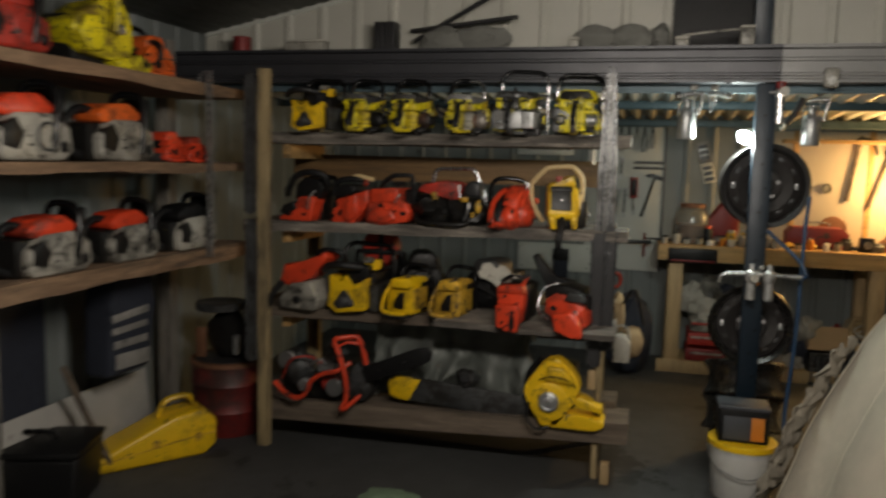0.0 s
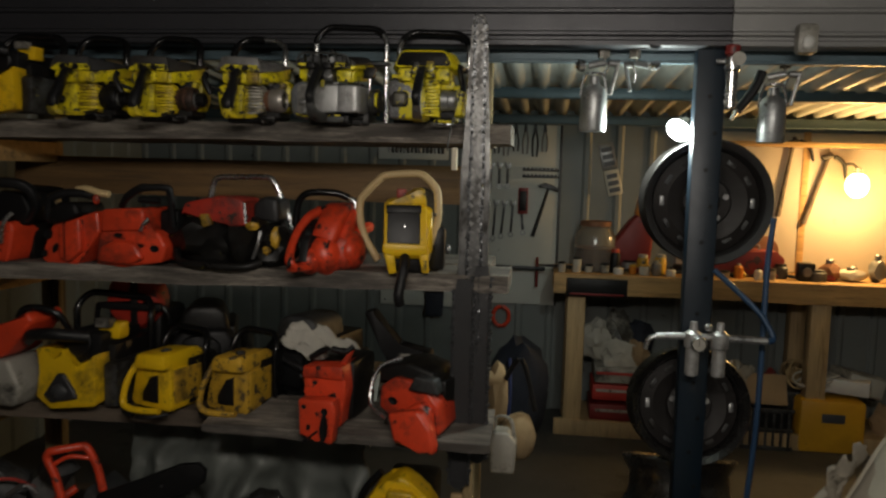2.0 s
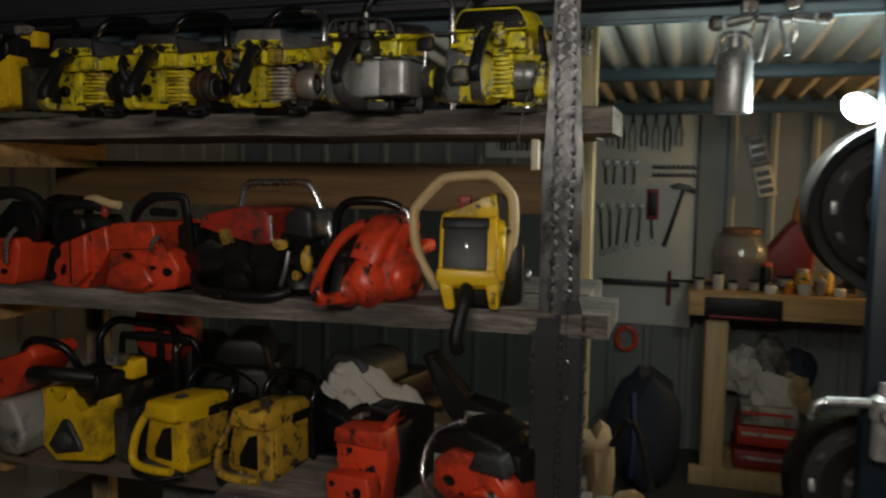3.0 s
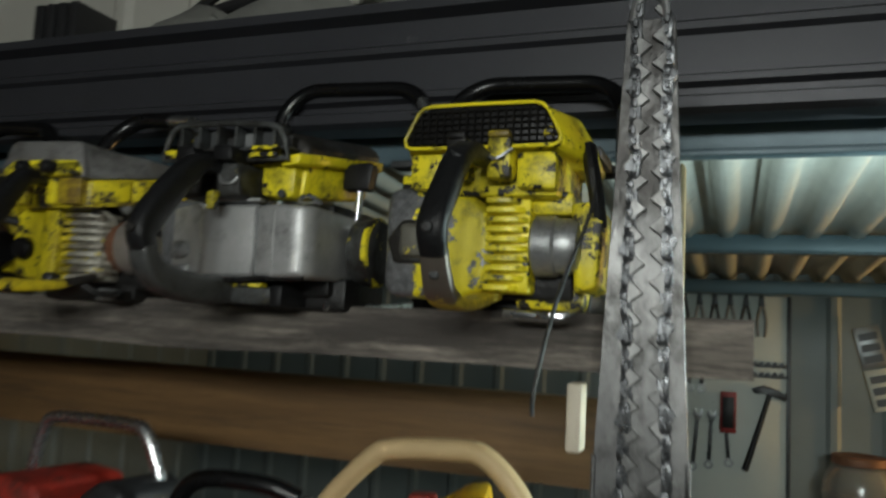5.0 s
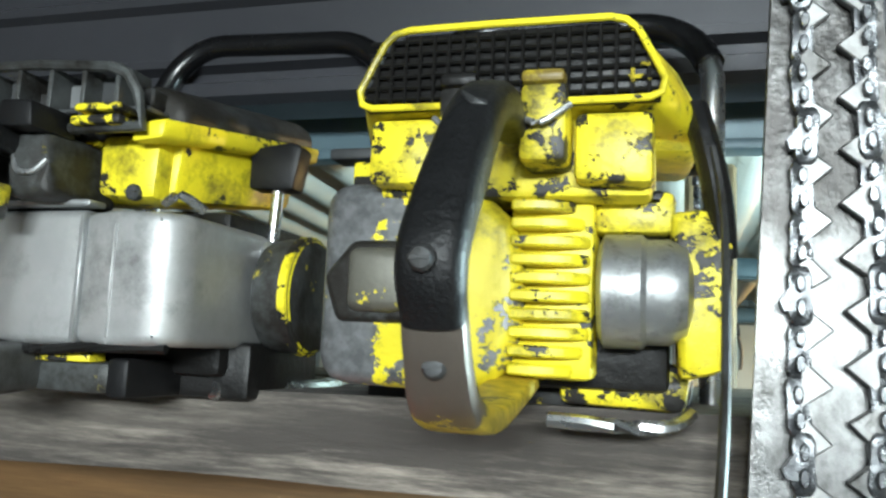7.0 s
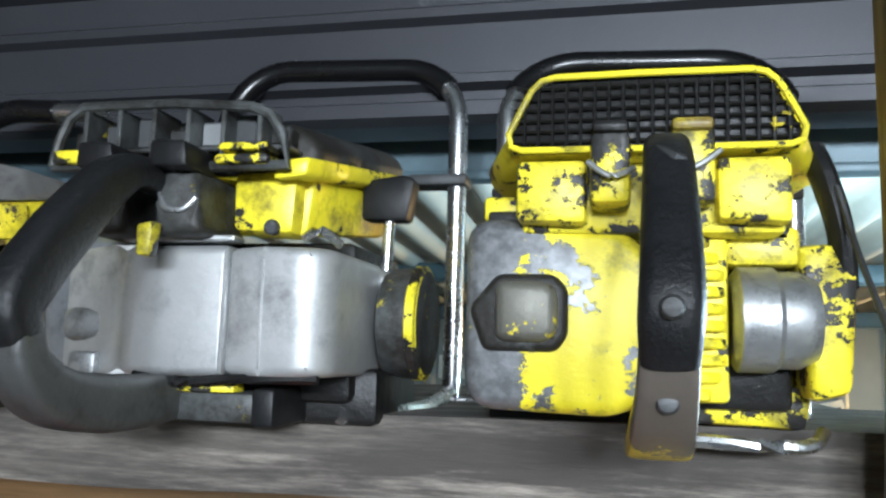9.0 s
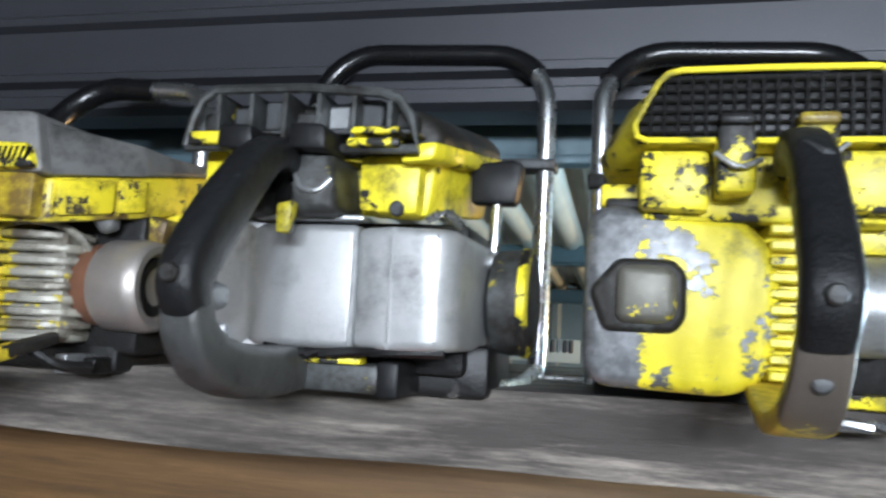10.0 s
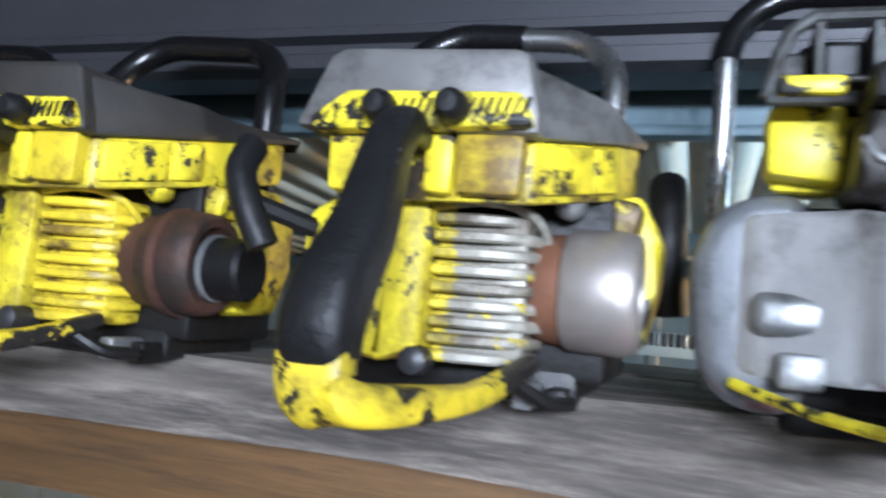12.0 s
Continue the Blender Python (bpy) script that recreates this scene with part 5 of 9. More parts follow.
# second shelf
Z2 = 1.15
ob = red_saw((-1.686, 3.53, Z2), "bright red chainsaw with thick black arch handle", -6)
shell = block(ob, "body_shell", [(-0.12, 0.0), (-0.115, 0.025), (-0.02, 0.062), (-0.014, 0.118), (0.064, 0.124), (0.075, 0.1), (0.062, 0.03), (0.05, 0.0)], 0.03, 0.2, red)
block(ob, "upper_panel", [(-0.008, 0.07), (0.0, 0.112), (0.055, 0.114), (0.05, 0.06)], 0.018, 0.06, red, par=shell)
block(ob, "tank", [(-0.115, 0.035), (-0.095, 0.075), (-0.03, 0.1), (-0.018, 0.06), (-0.075, 0.026)], 0.02, 0.16, black)
block(ob, "air_box", [(-0.06, 0.1), (0.085, 0.11), (0.1, 0.16), (0.075, 0.205), (0.0, 0.215), (-0.05, 0.175)], 0.07, 0.2, black)
part("rear_handle", band(fresh(), [(-0.085, 0.05, 0.12), (-0.06, 0.035, 0.165), (-0.02, 0.03, 0.22), (0.055, 0.03, 0.238), (0.12, 0.045, 0.222), (0.135, 0.06, 0.17), (0.09, 0.08, 0.122)], [(0.024, 0.024), (0.03, 0.03), (0.034, 0.032), (0.034, 0.032), (0.028, 0.026), (0.02, 0.02)], 12, 5, (0, 1, 0), 0.7), rubber, ob)
part("brake_lever", tube(fresh(), [(0.052, 0.01, 0.06), (0.066, 0.005, 0.118), (0.085, 0.02, 0.15)], 0.006, 8, 4), chrome, ob)
part("hand_spur", tube(fresh(), [(-0.09, 0.04, 0.156), (-0.06, 0.04, 0.162)], 0.007, 8, 1), rubber, ob)
pocket(ob, 0.02, 0.035, 0.012, 0.008, 0.029)
pocket(ob, -0.06, 0.03, 0.018, 0.006, 0.029, -20)
part("engine", box(fresh(), -0.06, 0.07, 0.12, 0.28, 0.0, 0.12, 0.01), oily, ob)
wrap_handle(ob, -0.09, 0.1, 0.22, 0.03, 0.215, 0.01, sleeve, 0.1, 0.9)

ob = red_saw((-1.443, 3.53, Z2), "bright red chainsaw with black hump and pale grip", -6)
shell = block(ob, "body_shell", [(-0.087, 0.01), (-0.078, 0.05), (-0.05, 0.115), (0.06, 0.147), (0.105, 0.165), (0.115, 0.1), (0.06, 0.03), (0.035, 0.0), (-0.07, 0.0)], 0.035, 0.2, red)
block(ob, "side_panel", [(-0.008, 0.02), (-0.012, 0.118), (0.062, 0.145), (0.066, 0.045), (0.02, 0.008)], 0.012, 0.06, red, par=shell)
part("panel_groove", box(fresh(), 0.012, 0.0145, 0.0095, 0.014, 0.02, 0.128, 0), black, shell)
block(ob, "filter_hump", [(-0.066, 0.118), (-0.05, 0.17), (-0.02, 0.186), (0.032, 0.184), (0.045, 0.15), (0.0, 0.126)], 0.03, 0.17, black)
for x, z, w, h in ((-0.06, 0.088, 0.014, 0.017), (-0.074, 0.03, 0.01, 0.012), (-0.036, 0.048, 0.009, 0.016)):
    pocket(ob, x, z, w, h, 0.034, 25)
part("rear_handle", tube(fresh(), [(-0.07, 0.05, 0.13), (-0.058, 0.04, 0.185), (-0.02, 0.04, 0.208), (0.04, 0.05, 0.212), (0.075, 0.06, 0.205)], 0.013, 12, 5), rubber, ob)
part("pale_grip", tube(fresh(), [(0.024, 0.06, 0.222), (0.06, 0.055, 0.226), (0.1, 0.055, 0.216), (0.13, 0.06, 0.212)], 0.0105, 12, 5), cream_tube, ob, "pale rubber grip")
part("red_knob", lump(fresh(), (0.098, 0.045, 0.196), (0.011, 0.011, 0.016), 3, 0.1), red, ob)
part("engine", box(fresh(), -0.06, 0.08, 0.12, 0.28, 0.0, 0.13, 0.01), oily, ob)

ob = red_saw((-1.231, 3.52, Z2), "orange-red chainsaw with flat cover and black bracket handle", -4)
shell = block(ob, "body_shell", [(-0.11, 0.006), (-0.102, 0.03), (-0.084, 0.078), (-0.078, 0.15), (0.056, 0.158), (0.07, 0.115), (0.092, 0.11), (0.12, 0.07), (0.105, 0.02), (-0.02, 0.0)], 0.03, 0.21, red)
block(ob, "flat_cover", [(-0.08, 0.104), (-0.077, 0.164), (-0.07, 0.17), (0.048, 0.178), (0.056, 0.17), (0.062, 0.114)], 0.018, 0.2, red, 0.006, par=shell)
block(ob, "lower_bulge", [(-0.1, 0.014), (-0.085, 0.06), (-0.03, 0.085), (0.03, 0.075), (0.06, 0.03), (0.01, 0.008)], 0.012, 0.08, red, 0.014, par=shell)
pocket(ob, -0.025, 0.096, 0.013, 0.006, 0.017)
pocket(ob, 0.035, 0.066, 0.018, 0.006, 0.029, -10)
pocket(ob, 0.085, 0.06, 0.014, 0.01, 0.029)
part("bracket_handle", band(fresh(), [(-0.04, 0.06, 0.175), (-0.015, 0.05, 0.205), (0.03, 0.045, 0.232), (0.06, 0.045, 0.236), (0.11, 0.05, 0.236), (0.12, 0.055, 0.22), (0.122, 0.07, 0.12)], [(0.016, 0.016), (0.022, 0.022), (0.024, 0.024), (0.02, 0.02), (0.018, 0.02), (0.018, 0.018)], 12, 5, (0, 1, 0), 0.6), rubber, ob)
part("trigger_bar", tube(fresh(), [(0.025, 0.05, 0.2), (0.09, 0.055, 0.198)], 0.01, 10, 1), black, ob)
part("brake_lever", tube(fresh(), [(0.052, 0.012, 0.112), (0.062, 0.01, 0.13), (0.076, 0.015, 0.148)], 0.006, 8, 4), chrome, ob)
part("rear_block", box(fresh(), 0.07, 0.13, 0.08, 0.2, 0.1, 0.17, 0.01), black, ob)
part("engine", box(fresh(), -0.08, 0.1, 0.12, 0.28, 0.0, 0.15, 0.01), oily, ob)

ob = red_saw((-0.926, 3.52, Z2 + 0.012), "dark oily chainsaw with tall chrome loop and red cover", -4)
part("crankcase", lump(fresh(), (-0.1, 0.12, 0.066), (0.115, 0.11, 0.076), 4, 0.35, 3), oily, ob)
part("cylinder", lump(fresh(), (0.02, 0.13, 0.07), (0.07, 0.1, 0.075), 9, 0.35, 3), oily, ob)
part("clutch_cover", lump(fresh(), (0.105, 0.14, 0.062), (0.055, 0.09, 0.07), 7, 0.4, 3), oily, ob)
part("lower_guard", tube(fresh(), [(-0.17, 0.06, 0.05), (-0.14, 0.03, 0.014), (-0.05, 0.01, 0.008), (0.06, 0.02, 0.008), (0.1, 0.05, 0.02)], 0.012, 10, 5), oily, ob)
cover = block(ob, "top_cover", [(-0.155, 0.148), (-0.138, 0.184), (-0.03, 0.208), (0.03, 0.203), (0.045, 0.19), (0.05, 0.122), (0.0, 0.116), (-0.03, 0.138), (-0.09, 0.15)], 0.05, 0.19, red_dull, 0.008, lab="dull red top cover")
part("cover_edge", tube(fresh(), [(0.046, 0.056, 0.188), (0.05, 0.056, 0.13)], 0.005, 8, 1), chrome, cover)
block(ob, "air_intake", [(0.055, 0.14), (0.055, 0.185), (0.09, 0.21), (0.13, 0.2), (0.135, 0.13)], 0.09, 0.2, dark_tool, 0.012)
part("yellow_lever", prism(fresh(), [(-0.075, 0.115), (-0.045, 0.122), (-0.06, 0.155), (-0.085, 0.152)], 0.035, 0.05, "y", 0.004), yellow_dull, ob)
for x, y, z, sx, sz, k in ((0.136, 0.06, 0.09, 0.016, 0.03, 5), (0.07, 0.06, 0.122, 0.02, 0.012, 6), (0.115, 0.058, 0.055, 0.012, 0.014, 8)):
    part("yellow_patch", lump(fresh(), (x, y, z), (sx, 0.012, sz), k, 0.5), yellow_dull, ob)
part("chrome_strip", tube(fresh(), [(0.075, 0.05, 0.03), (0.092, 0.045, 0.07), (0.098, 0.05, 0.11)], 0.006, 8, 4), tool_steel, ob)
part("front_handle", tube(fresh(), [(-0.14, 0.18, 0.12), (-0.125, 0.18, 0.2), (-0.112, 0.18, 0.244), (-0.095, 0.18, 0.257), (-0.04, 0.18, 0.26), (0.055, 0.172, 0.262), (0.082, 0.17, 0.253), (0.105, 0.172, 0.21), (0.14, 0.176, 0.12), (0.142, 0.176, 0.07), (0.12, 0.176, 0.02)], 0.0085, 12, 4, side=(0, 1, 0)), chrome, ob, "tall chrome loop handle")

ob = red_saw((-0.657, 3.52, Z2 + 0.018), "orange-red chainsaw with deep black recess and tube handle", 0)
shell = part("body_shell", prism(fresh(), [(0.045, 0.0), (0.03, 0.03), (0.035, 0.08), (0.07, 0.14), (0.1, 0.168), (0.19, 0.166), (0.23, 0.1), (0.23, 0.0)], -0.004, 0.1, "x", 0.014, seg=3), red, ob)
part("centre_lobe", lump(fresh(), (0.03, 0.06, 0.045), (0.052, 0.065, 0.062), 2, 0.06, 3), red, shell)
part("left_lobe", lump(fresh(), (-0.006, 0.025, 0.028), (0.034, 0.05, 0.04), 3, 0.06, 3), red, shell)
part("right_lobe", lump(fresh(), (0.096, 0.1, 0.055), (0.04, 0.07, 0.056), 4, 0.06, 3), red, shell)
part("upper_ridge", band(fresh(), [(0.03, 0.04, 0.085), (0.042, 0.06, 0.128), (0.05, 0.105, 0.168), (0.05, 0.17, 0.168)], [(0.075, 0.06), (0.075, 0.055), (0.08, 0.04), (0.08, 0.03)], 16, 5, square=0.6), red, shell)
part("right_ridge", band(fresh(), [(0.075, 0.055, 0.085), (0.086, 0.09, 0.128), (0.088, 0.14, 0.162), (0.085, 0.19, 0.16)], [(0.03, 0.04), (0.03, 0.04), (0.034, 0.03), (0.03, 0.03)], 14, 5, square=0.7), red, shell)
part("right_shoulder", band(fresh(), [(0.1, 0.1, 0.09), (0.112, 0.15, 0.112), (0.118, 0.21, 0.115)], [(0.03, 0.03), (0.034, 0.034), (0.03, 0.03)], 14, 5, square=0.7), red, shell)
part("rear_handle", band(fresh(), [(0.0, 0.1, 0.165), (-0.022, 0.06, 0.148), (-0.04, 0.02, 0.112), (-0.043, -0.03, 0.07), (-0.035, -0.07, 0.036), (-0.022, -0.062, 0.016)], [(0.034, 0.026), (0.026, 0.02), (0.022, 0.018), (0.022, 0.018), (0.026, 0.02), (0.026, 0.018)], 14, 5, square=0.7), red, ob)
part("handle_foot", band(fresh(), [(-0.03, -0.066, 0.016), (-0.02, -0.03, 0.014), (0.0, 0.02, 0.012), (0.03, 0.06, 0.012)], [(0.03, 0.022), (0.04, 0.022), (0.05, 0.022), (0.05, 0.022)], 14, 5, square=0.7), red, ob)
# Black plate and lump: shade inside the handle opening, put into solid colour.
part("recess", prism(fresh(), [(0.02, 0.02), (-0.03, 0.03), (0.0, 0.09), (0.05, 0.13), (0.1, 0.14), (0.12, 0.02)], -0.026, -0.002, "x", 0.002), black, ob)
part("trigger_gap", lump(fresh(), (-0.016, 0.04, 0.085), (0.026, 0.03, 0.04), 5, 0.1), black, ob)
# Solid black lumps standing in for shaded holes in the shell.
for x, y, z, w, d, h in ((0.02, 0.092, 0.172, 0.018, 0.016, 0.008), (0.063, 0.062, 0.132, 0.007, 0.012, 0.018), (0.082, 0.052, 0.092, 0.014, 0.008, 0.009), (0.045, 0.036, 0.09, 0.006, 0.005, 0.006), (-0.03, -0.09, 0.03, 0.006, 0.006, 0.012), (0.062, 0.028, 0.035, 0.008, 0.006, 0.009)):
    part("casing_hole", lump(fresh(), (x, y, z), (w, d, h), 3, 0.1), black, shell)
part("seam", tube(fresh(), [(0.046, 0.004, 0.04), (0.048, 0.008, 0.07), (0.05, 0.03, 0.1)], 0.0025, 6, 4), black, shell)
part("bright_tip", tube(fresh(), [(0.08, 0.13, 0.2), (0.093, 0.13, 0.19), (0.1, 0.13, 0.14)], 0.009, 10, 3), chrome, ob)
part("engine", box(fresh(), -0.03, 0.09, 0.14, 0.28, 0.0, 0.14, 0.01), oily, ob)
part("front_handle", tube(fresh(), [(-0.08, 0.11, 0.06), (-0.075, 0.11, 0.16), (-0.062, 0.11, 0.2), (-0.03, 0.11, 0.217), (0.04, 0.12, 0.216), (0.075, 0.13, 0.203)], 0.0105, 12, 4, side=(0, 1, 0)), sleeve, ob)


def saw_boxy():
    """The yellow saw with a sloped dark panel and cream handle."""
    ob = thing("chainsaw", (-0.388, 3.53, Z2 + 0.025), "yellow chainsaw with dark sloped rear panel and cream tube handle", "chainsaw", ROW, 12)
    body = part("body_shell", prism(fresh(), [(0.0, 0.04), (-0.012, 0.07), (0.03, 0.185), (0.06, 0.2), (0.18, 0.19), (0.2, 0.04)], -0.056, 0.066, "x", 0.008), yellow_clean, ob)
    mm = Matrix.Rotation(radians(-18), 4, "X")
    panel = part("rear_panel", box(fresh(), -0.047, 0.047, -0.036, -0.018, 0.076, 0.185, 0.004, mm), mat("glossy_dark_panel", (0.012, 0.012, 0.013), 0.5, 0, 0.3, 14, 0.06, (0.03, 0.031, 0.032), -0.02, 8, chip_soft=0.15), body, "glossy dark rear panel")
    part("panel_lip", box(fresh(), -0.05, 0.05, -0.04, -0.02, 0.165, 0.19, 0.004, mm), black, panel)
    part("panel_catch", box(fresh(), 0.0, 0.006, -0.039, -0.035, 0.122, 0.134, 0.001, mm), chrome, panel)
    part("top_cap", prism(fresh(), [(-0.05, 0.188), (-0.048, 0.202), (0.012, 0.214), (0.03, 0.236), (0.058, 0.24), (0.066, 0.19)], 0.03, 0.16, "y", 0.006), yellow_clean, body)
    part("side_cover", prism(fresh(), [(0.01, 0.05), (0.02, 0.13), (0.06, 0.19), (0.17, 0.17), (0.18, 0.05)], 0.064, 0.084, "x", 0.006, taper=0.9), yellow_clean, body)
    for y, z in ((0.045, 0.165), (0.03, 0.075), (0.09, 0.12)):
        part("side_bolt", drum(fresh(), (0.086, y, z), 0.007, 0.008, "x", 12), dark_tool, body)
    part("red_knob", box(fresh(), -0.02, 0.008, 0.07, 0.1, 0.208, 0.236, 0.004), red_dull, body)
    part("alloy_disc", drum(fresh(), (0.06, 0.17, 0.19), 0.05, 0.02, "y", 22), grey_plain, body)
    part("rear_handle", tube(fresh(), [(0.005, 0.0, 0.05), (0.002, -0.035, 0.02), (-0.012, -0.06, -0.05), (-0.008, -0.05, -0.08)], 0.016, 12, 5, 0.9), rubber, ob)
    part("lower_bar", prism(fresh(), [(-0.06, 0.058), (-0.058, 0.086), (0.066, 0.082), (0.07, 0.055), (0.05, 0.05), (-0.03, 0.048)], -0.016, 0.06, "y", 0.006), yellow_clean, ob)
    for pts in ([(-0.058, 0.07), (-0.026, 0.062), (-0.018, 0.0), (-0.04, -0.004)], [(0.042, 0.062), (0.072, 0.07), (0.074, 0.0), (0.054, 0.0)]):
        part("foot", prism(fresh(), pts, -0.012, 0.16, "y", 0.005), yellow_clean, ob)
    # Black box standing in for the shaded gap between the feet.
    part("tank", box(fresh(), -0.03, 0.055, 0.02, 0.2, 0.0, 0.06, 0.006), black, ob)
    part("clutch_cover", box(fresh(), 0.08, 0.125, 0.06, 0.2, 0.0, 0.13, 0.014), oily, ob)
    part("clutch_nut", drum(fresh(), (0.128, 0.1, 0.06), 0.014, 0.014, "x", 12), tool_steel, ob)
    part("front_handle", tube(fresh(), [(-0.07, 0.13, 0.02), (-0.11, 0.135, 0.085), (-0.126, 0.14, 0.14), (-0.127, 0.14, 0.19), (-0.115, 0.135, 0.215), (-0.07, 0.12, 0.262), (-0.045, 0.115, 0.274), (0.02, 0.1, 0.28), (0.055, 0.09, 0.277), (0.09, 0.08, 0.245), (0.1, 0.075, 0.215), (0.1, 0.07, 0.15), (0.086, 0.07, 0.09), (0.068, 0.07, 0.03)], 0.0115, 12, 4), cream_tube, ob, "cream rubber-covered loop handle")
    return ob


saw_boxy()
# third shelf
Z3 = 0.712
tilted = thing("chainsaw", (-1.655, 3.5, Z3), "red and grey chainsaw lying on its side on the shelf", "chainsaw", ROW, -8)
bm = fresh()
prism(bm, [(-0.12, 0.0), (0.08, 0.0), (0.11, 0.06), (0.06, 0.15), (-0.06, 0.13), (-0.13, 0.05)], 0.0, 0.16, "y", 0.014, seg=3)
part("body_shell", bm, offwhite, tilted, "dirty pale grey casing")
part("top_cover", prism(fresh(), [(-0.13, 0.13), (-0.06, 0.11), (0.05, 0.16), (0.15, 0.27), (0.13, 0.3), (0.02, 0.235), (-0.1, 0.225)], 0.01, 0.15, "y", 0.012, seg=3), red, tilted, "red top cover")
part("rear_handle", tube(fresh(), [(-0.1, 0.0, 0.14), (-0.15, -0.03, 0.06), (-0.17, -0.03, -0.0)], 0.016, 12, 5), rubber, tilted)
part("front_handle", tube(fresh(), [(0.05, 0.05, 0.18), (0.1, 0.03, 0.3), (0.2, 0.06, 0.29), (0.22, 0.1, 0.2)], 0.011, 12, 5), sleeve, tilted)
part("filler_cap", lathe(fresh(), [(0.018, 0.01), (0.02, -0.004), (0.012, -0.01), (0.0, -0.01)], (-0.02, 0.0, 0.05), "y", 18), black, tilted)
saw_v((-1.41, 3.46, Z3 + 0.0), "yellow chainsaw with horned rear shell and dark intake", ROW, yellow_clean, -6, s=1.25)


def saw_wedge(place, label, body, turn, dark=False):
    """Small angular yellow saws with a sloped rear shell and open handle."""
    ob = thing("chainsaw", place, label, "chainsaw", ROW, turn)
    part("rear_shell", prism(fresh(), [(-0.1, 0.04), (-0.085, 0.02), (0.09, 0.012), (0.1, 0.03), (0.095, 0.2), (0.07, 0.215), (-0.05, 0.2), (-0.07, 0.17)], 0.05, 0.2, "y", 0.01), body, ob)
    part("top_cover", prism(fresh(), [(-0.055, 0.16), (0.1, 0.165), (0.09, 0.222), (-0.04, 0.215)], 0.02, 0.17, "y", 0.012), body, ob)
    part("rear_handle", tube(fresh(), [(-0.05, 0.04, 0.18), (-0.078, 0.02, 0.12), (-0.096, 0.015, 0.05), (-0.07, 0.012, 0.024), (0.0, 0.02, 0.018), (0.06, 0.03, 0.02)], 0.0115, 12, 5), body, ob)
    # Raised black plate standing in for the shade in the open handle.
    part("recess", prism(fresh(), [(-0.04, 0.04), (0.035, 0.04), (0.035, 0.14), (0.0, 0.13), (-0.04, 0.07)], 0.045, 0.06, "y", 0.003), black, ob)
    part("side_grille", box(fresh(), 0.092, 0.104, 0.06, 0.18, 0.04, 0.16, 0.003), yellow_dull, ob)
    part("filler_cap", drum(fresh(), (0.04, 0.08, 0.21), 0.02, 0.014, "z", 18), grey_plain, ob)
    part("engine", box(fresh(), -0.08, 0.1, 0.12, 0.26, 0.02, 0.19, 0.01), oily, ob)
    part("lower_guard", tube(fresh(), [(-0.1, 0.03, 0.03), (-0.08, 0.01, 0.002), (0.02, 0.01, 0.0), (0.08, 0.05, 0.006)], 0.008, 10, 5), black, ob)
    wrap_handle(ob, -0.09, 0.115, 0.19, 0.02, 0.27, 0.0095, sleeve, 0.1, 0.9)
    ob.scale = (0.78, 1, 0.86)
    return ob


saw_wedge((-1.155, 3.47, Z3 + 0.006), "small angular yellow chainsaw with black handle", yellow_clean, -14)
worn_saw = saw_wedge((-0.92, 3.48, Z3 + 0.01), "small worn dull-yellow chainsaw with black grille", yellow_dull, -12)
worn_saw.scale = (0.74, 0.95, 0.86)
ob = red_saw((-0.592, 3.43, 0.735), "tall red chainsaw with black cutouts beside a pale rag", -8, 0.95)
shell = block(ob, "body_shell", [(-0.07, 0.13), (-0.07, 0.18), (0.06, 0.188), (0.068, 0.115), (0.05, 0.004), (0.03, 0.0), (-0.048, 0.028), (-0.056, 0.11)], 0.02, 0.17, red)
block(ob, "top_slab", [(-0.068, 0.15), (-0.066, 0.184), (0.058, 0.192), (0.064, 0.15)], 0.01, 0.16, red, 0.006, par=shell)
block(ob, "cutout", [(0.025, 0.03), (0.03, 0.08), (0.012, 0.1), (0.034, 0.112), (0.052, 0.06), (0.045, 0.02)], 0.014, 0.04, black, 0.002)
for x, z in ((-0.03, 0.135), (-0.045, 0.06), (0.0, 0.09)):
    pocket(ob, x, z, 0.008, 0.007, 0.019)
part("rear_face", prism(fresh(), [(-0.05, -0.008), (-0.055, 0.1), (0.055, 0.105), (0.062, 0.06), (0.05, -0.028), (0.02, -0.02), (0.01, -0.012)], -0.045, 0.004, "y", 0.008, seg=3), red, shell)
for x, z, w, h in ((0.028, 0.02, 0.013, 0.04), (-0.02, 0.02, 0.006, 0.01), (0.03, 0.07, 0.01, 0.012), (-0.035, 0.08, 0.007, 0.007)):
    pocket(ob, x, z, w, h, -0.046, 4)
part("slant_bar", box(fresh(), -0.045, 0.015, -0.05, -0.044, 0.0, 0.007, 0.001, Matrix.Rotation(radians(-40), 4, "Y")), black, ob)
part("side_drum", drum(fresh(), (-0.085, 0.08, 0.13), 0.03, 0.03, "x", 18), grey_plain, ob)
part("control_lever", tube(fresh(), [(-0.06, 0.05, 0.2), (0.0, 0.045, 0.235), (0.05, 0.05, 0.228), (0.075, 0.06, 0.245)], 0.009, 10, 4), rubber, ob)
part("white_trigger", prism(fresh(), [(-0.06, 0.19), (-0.02, 0.195), (-0.025, 0.225), (-0.055, 0.22)], 0.06, 0.1, "y", 0.005), offwhite, ob)
part("red_horn", prism(fresh(), [(0.03, 0.185), (0.056, 0.188), (0.075, 0.235), (0.062, 0.23)], 0.05, 0.075, "y", 0.004), red, ob)
part("engine", box(fresh(), -0.08, 0.07, 0.08, 0.26, 0.015, 0.19, 0.01), oily, ob)

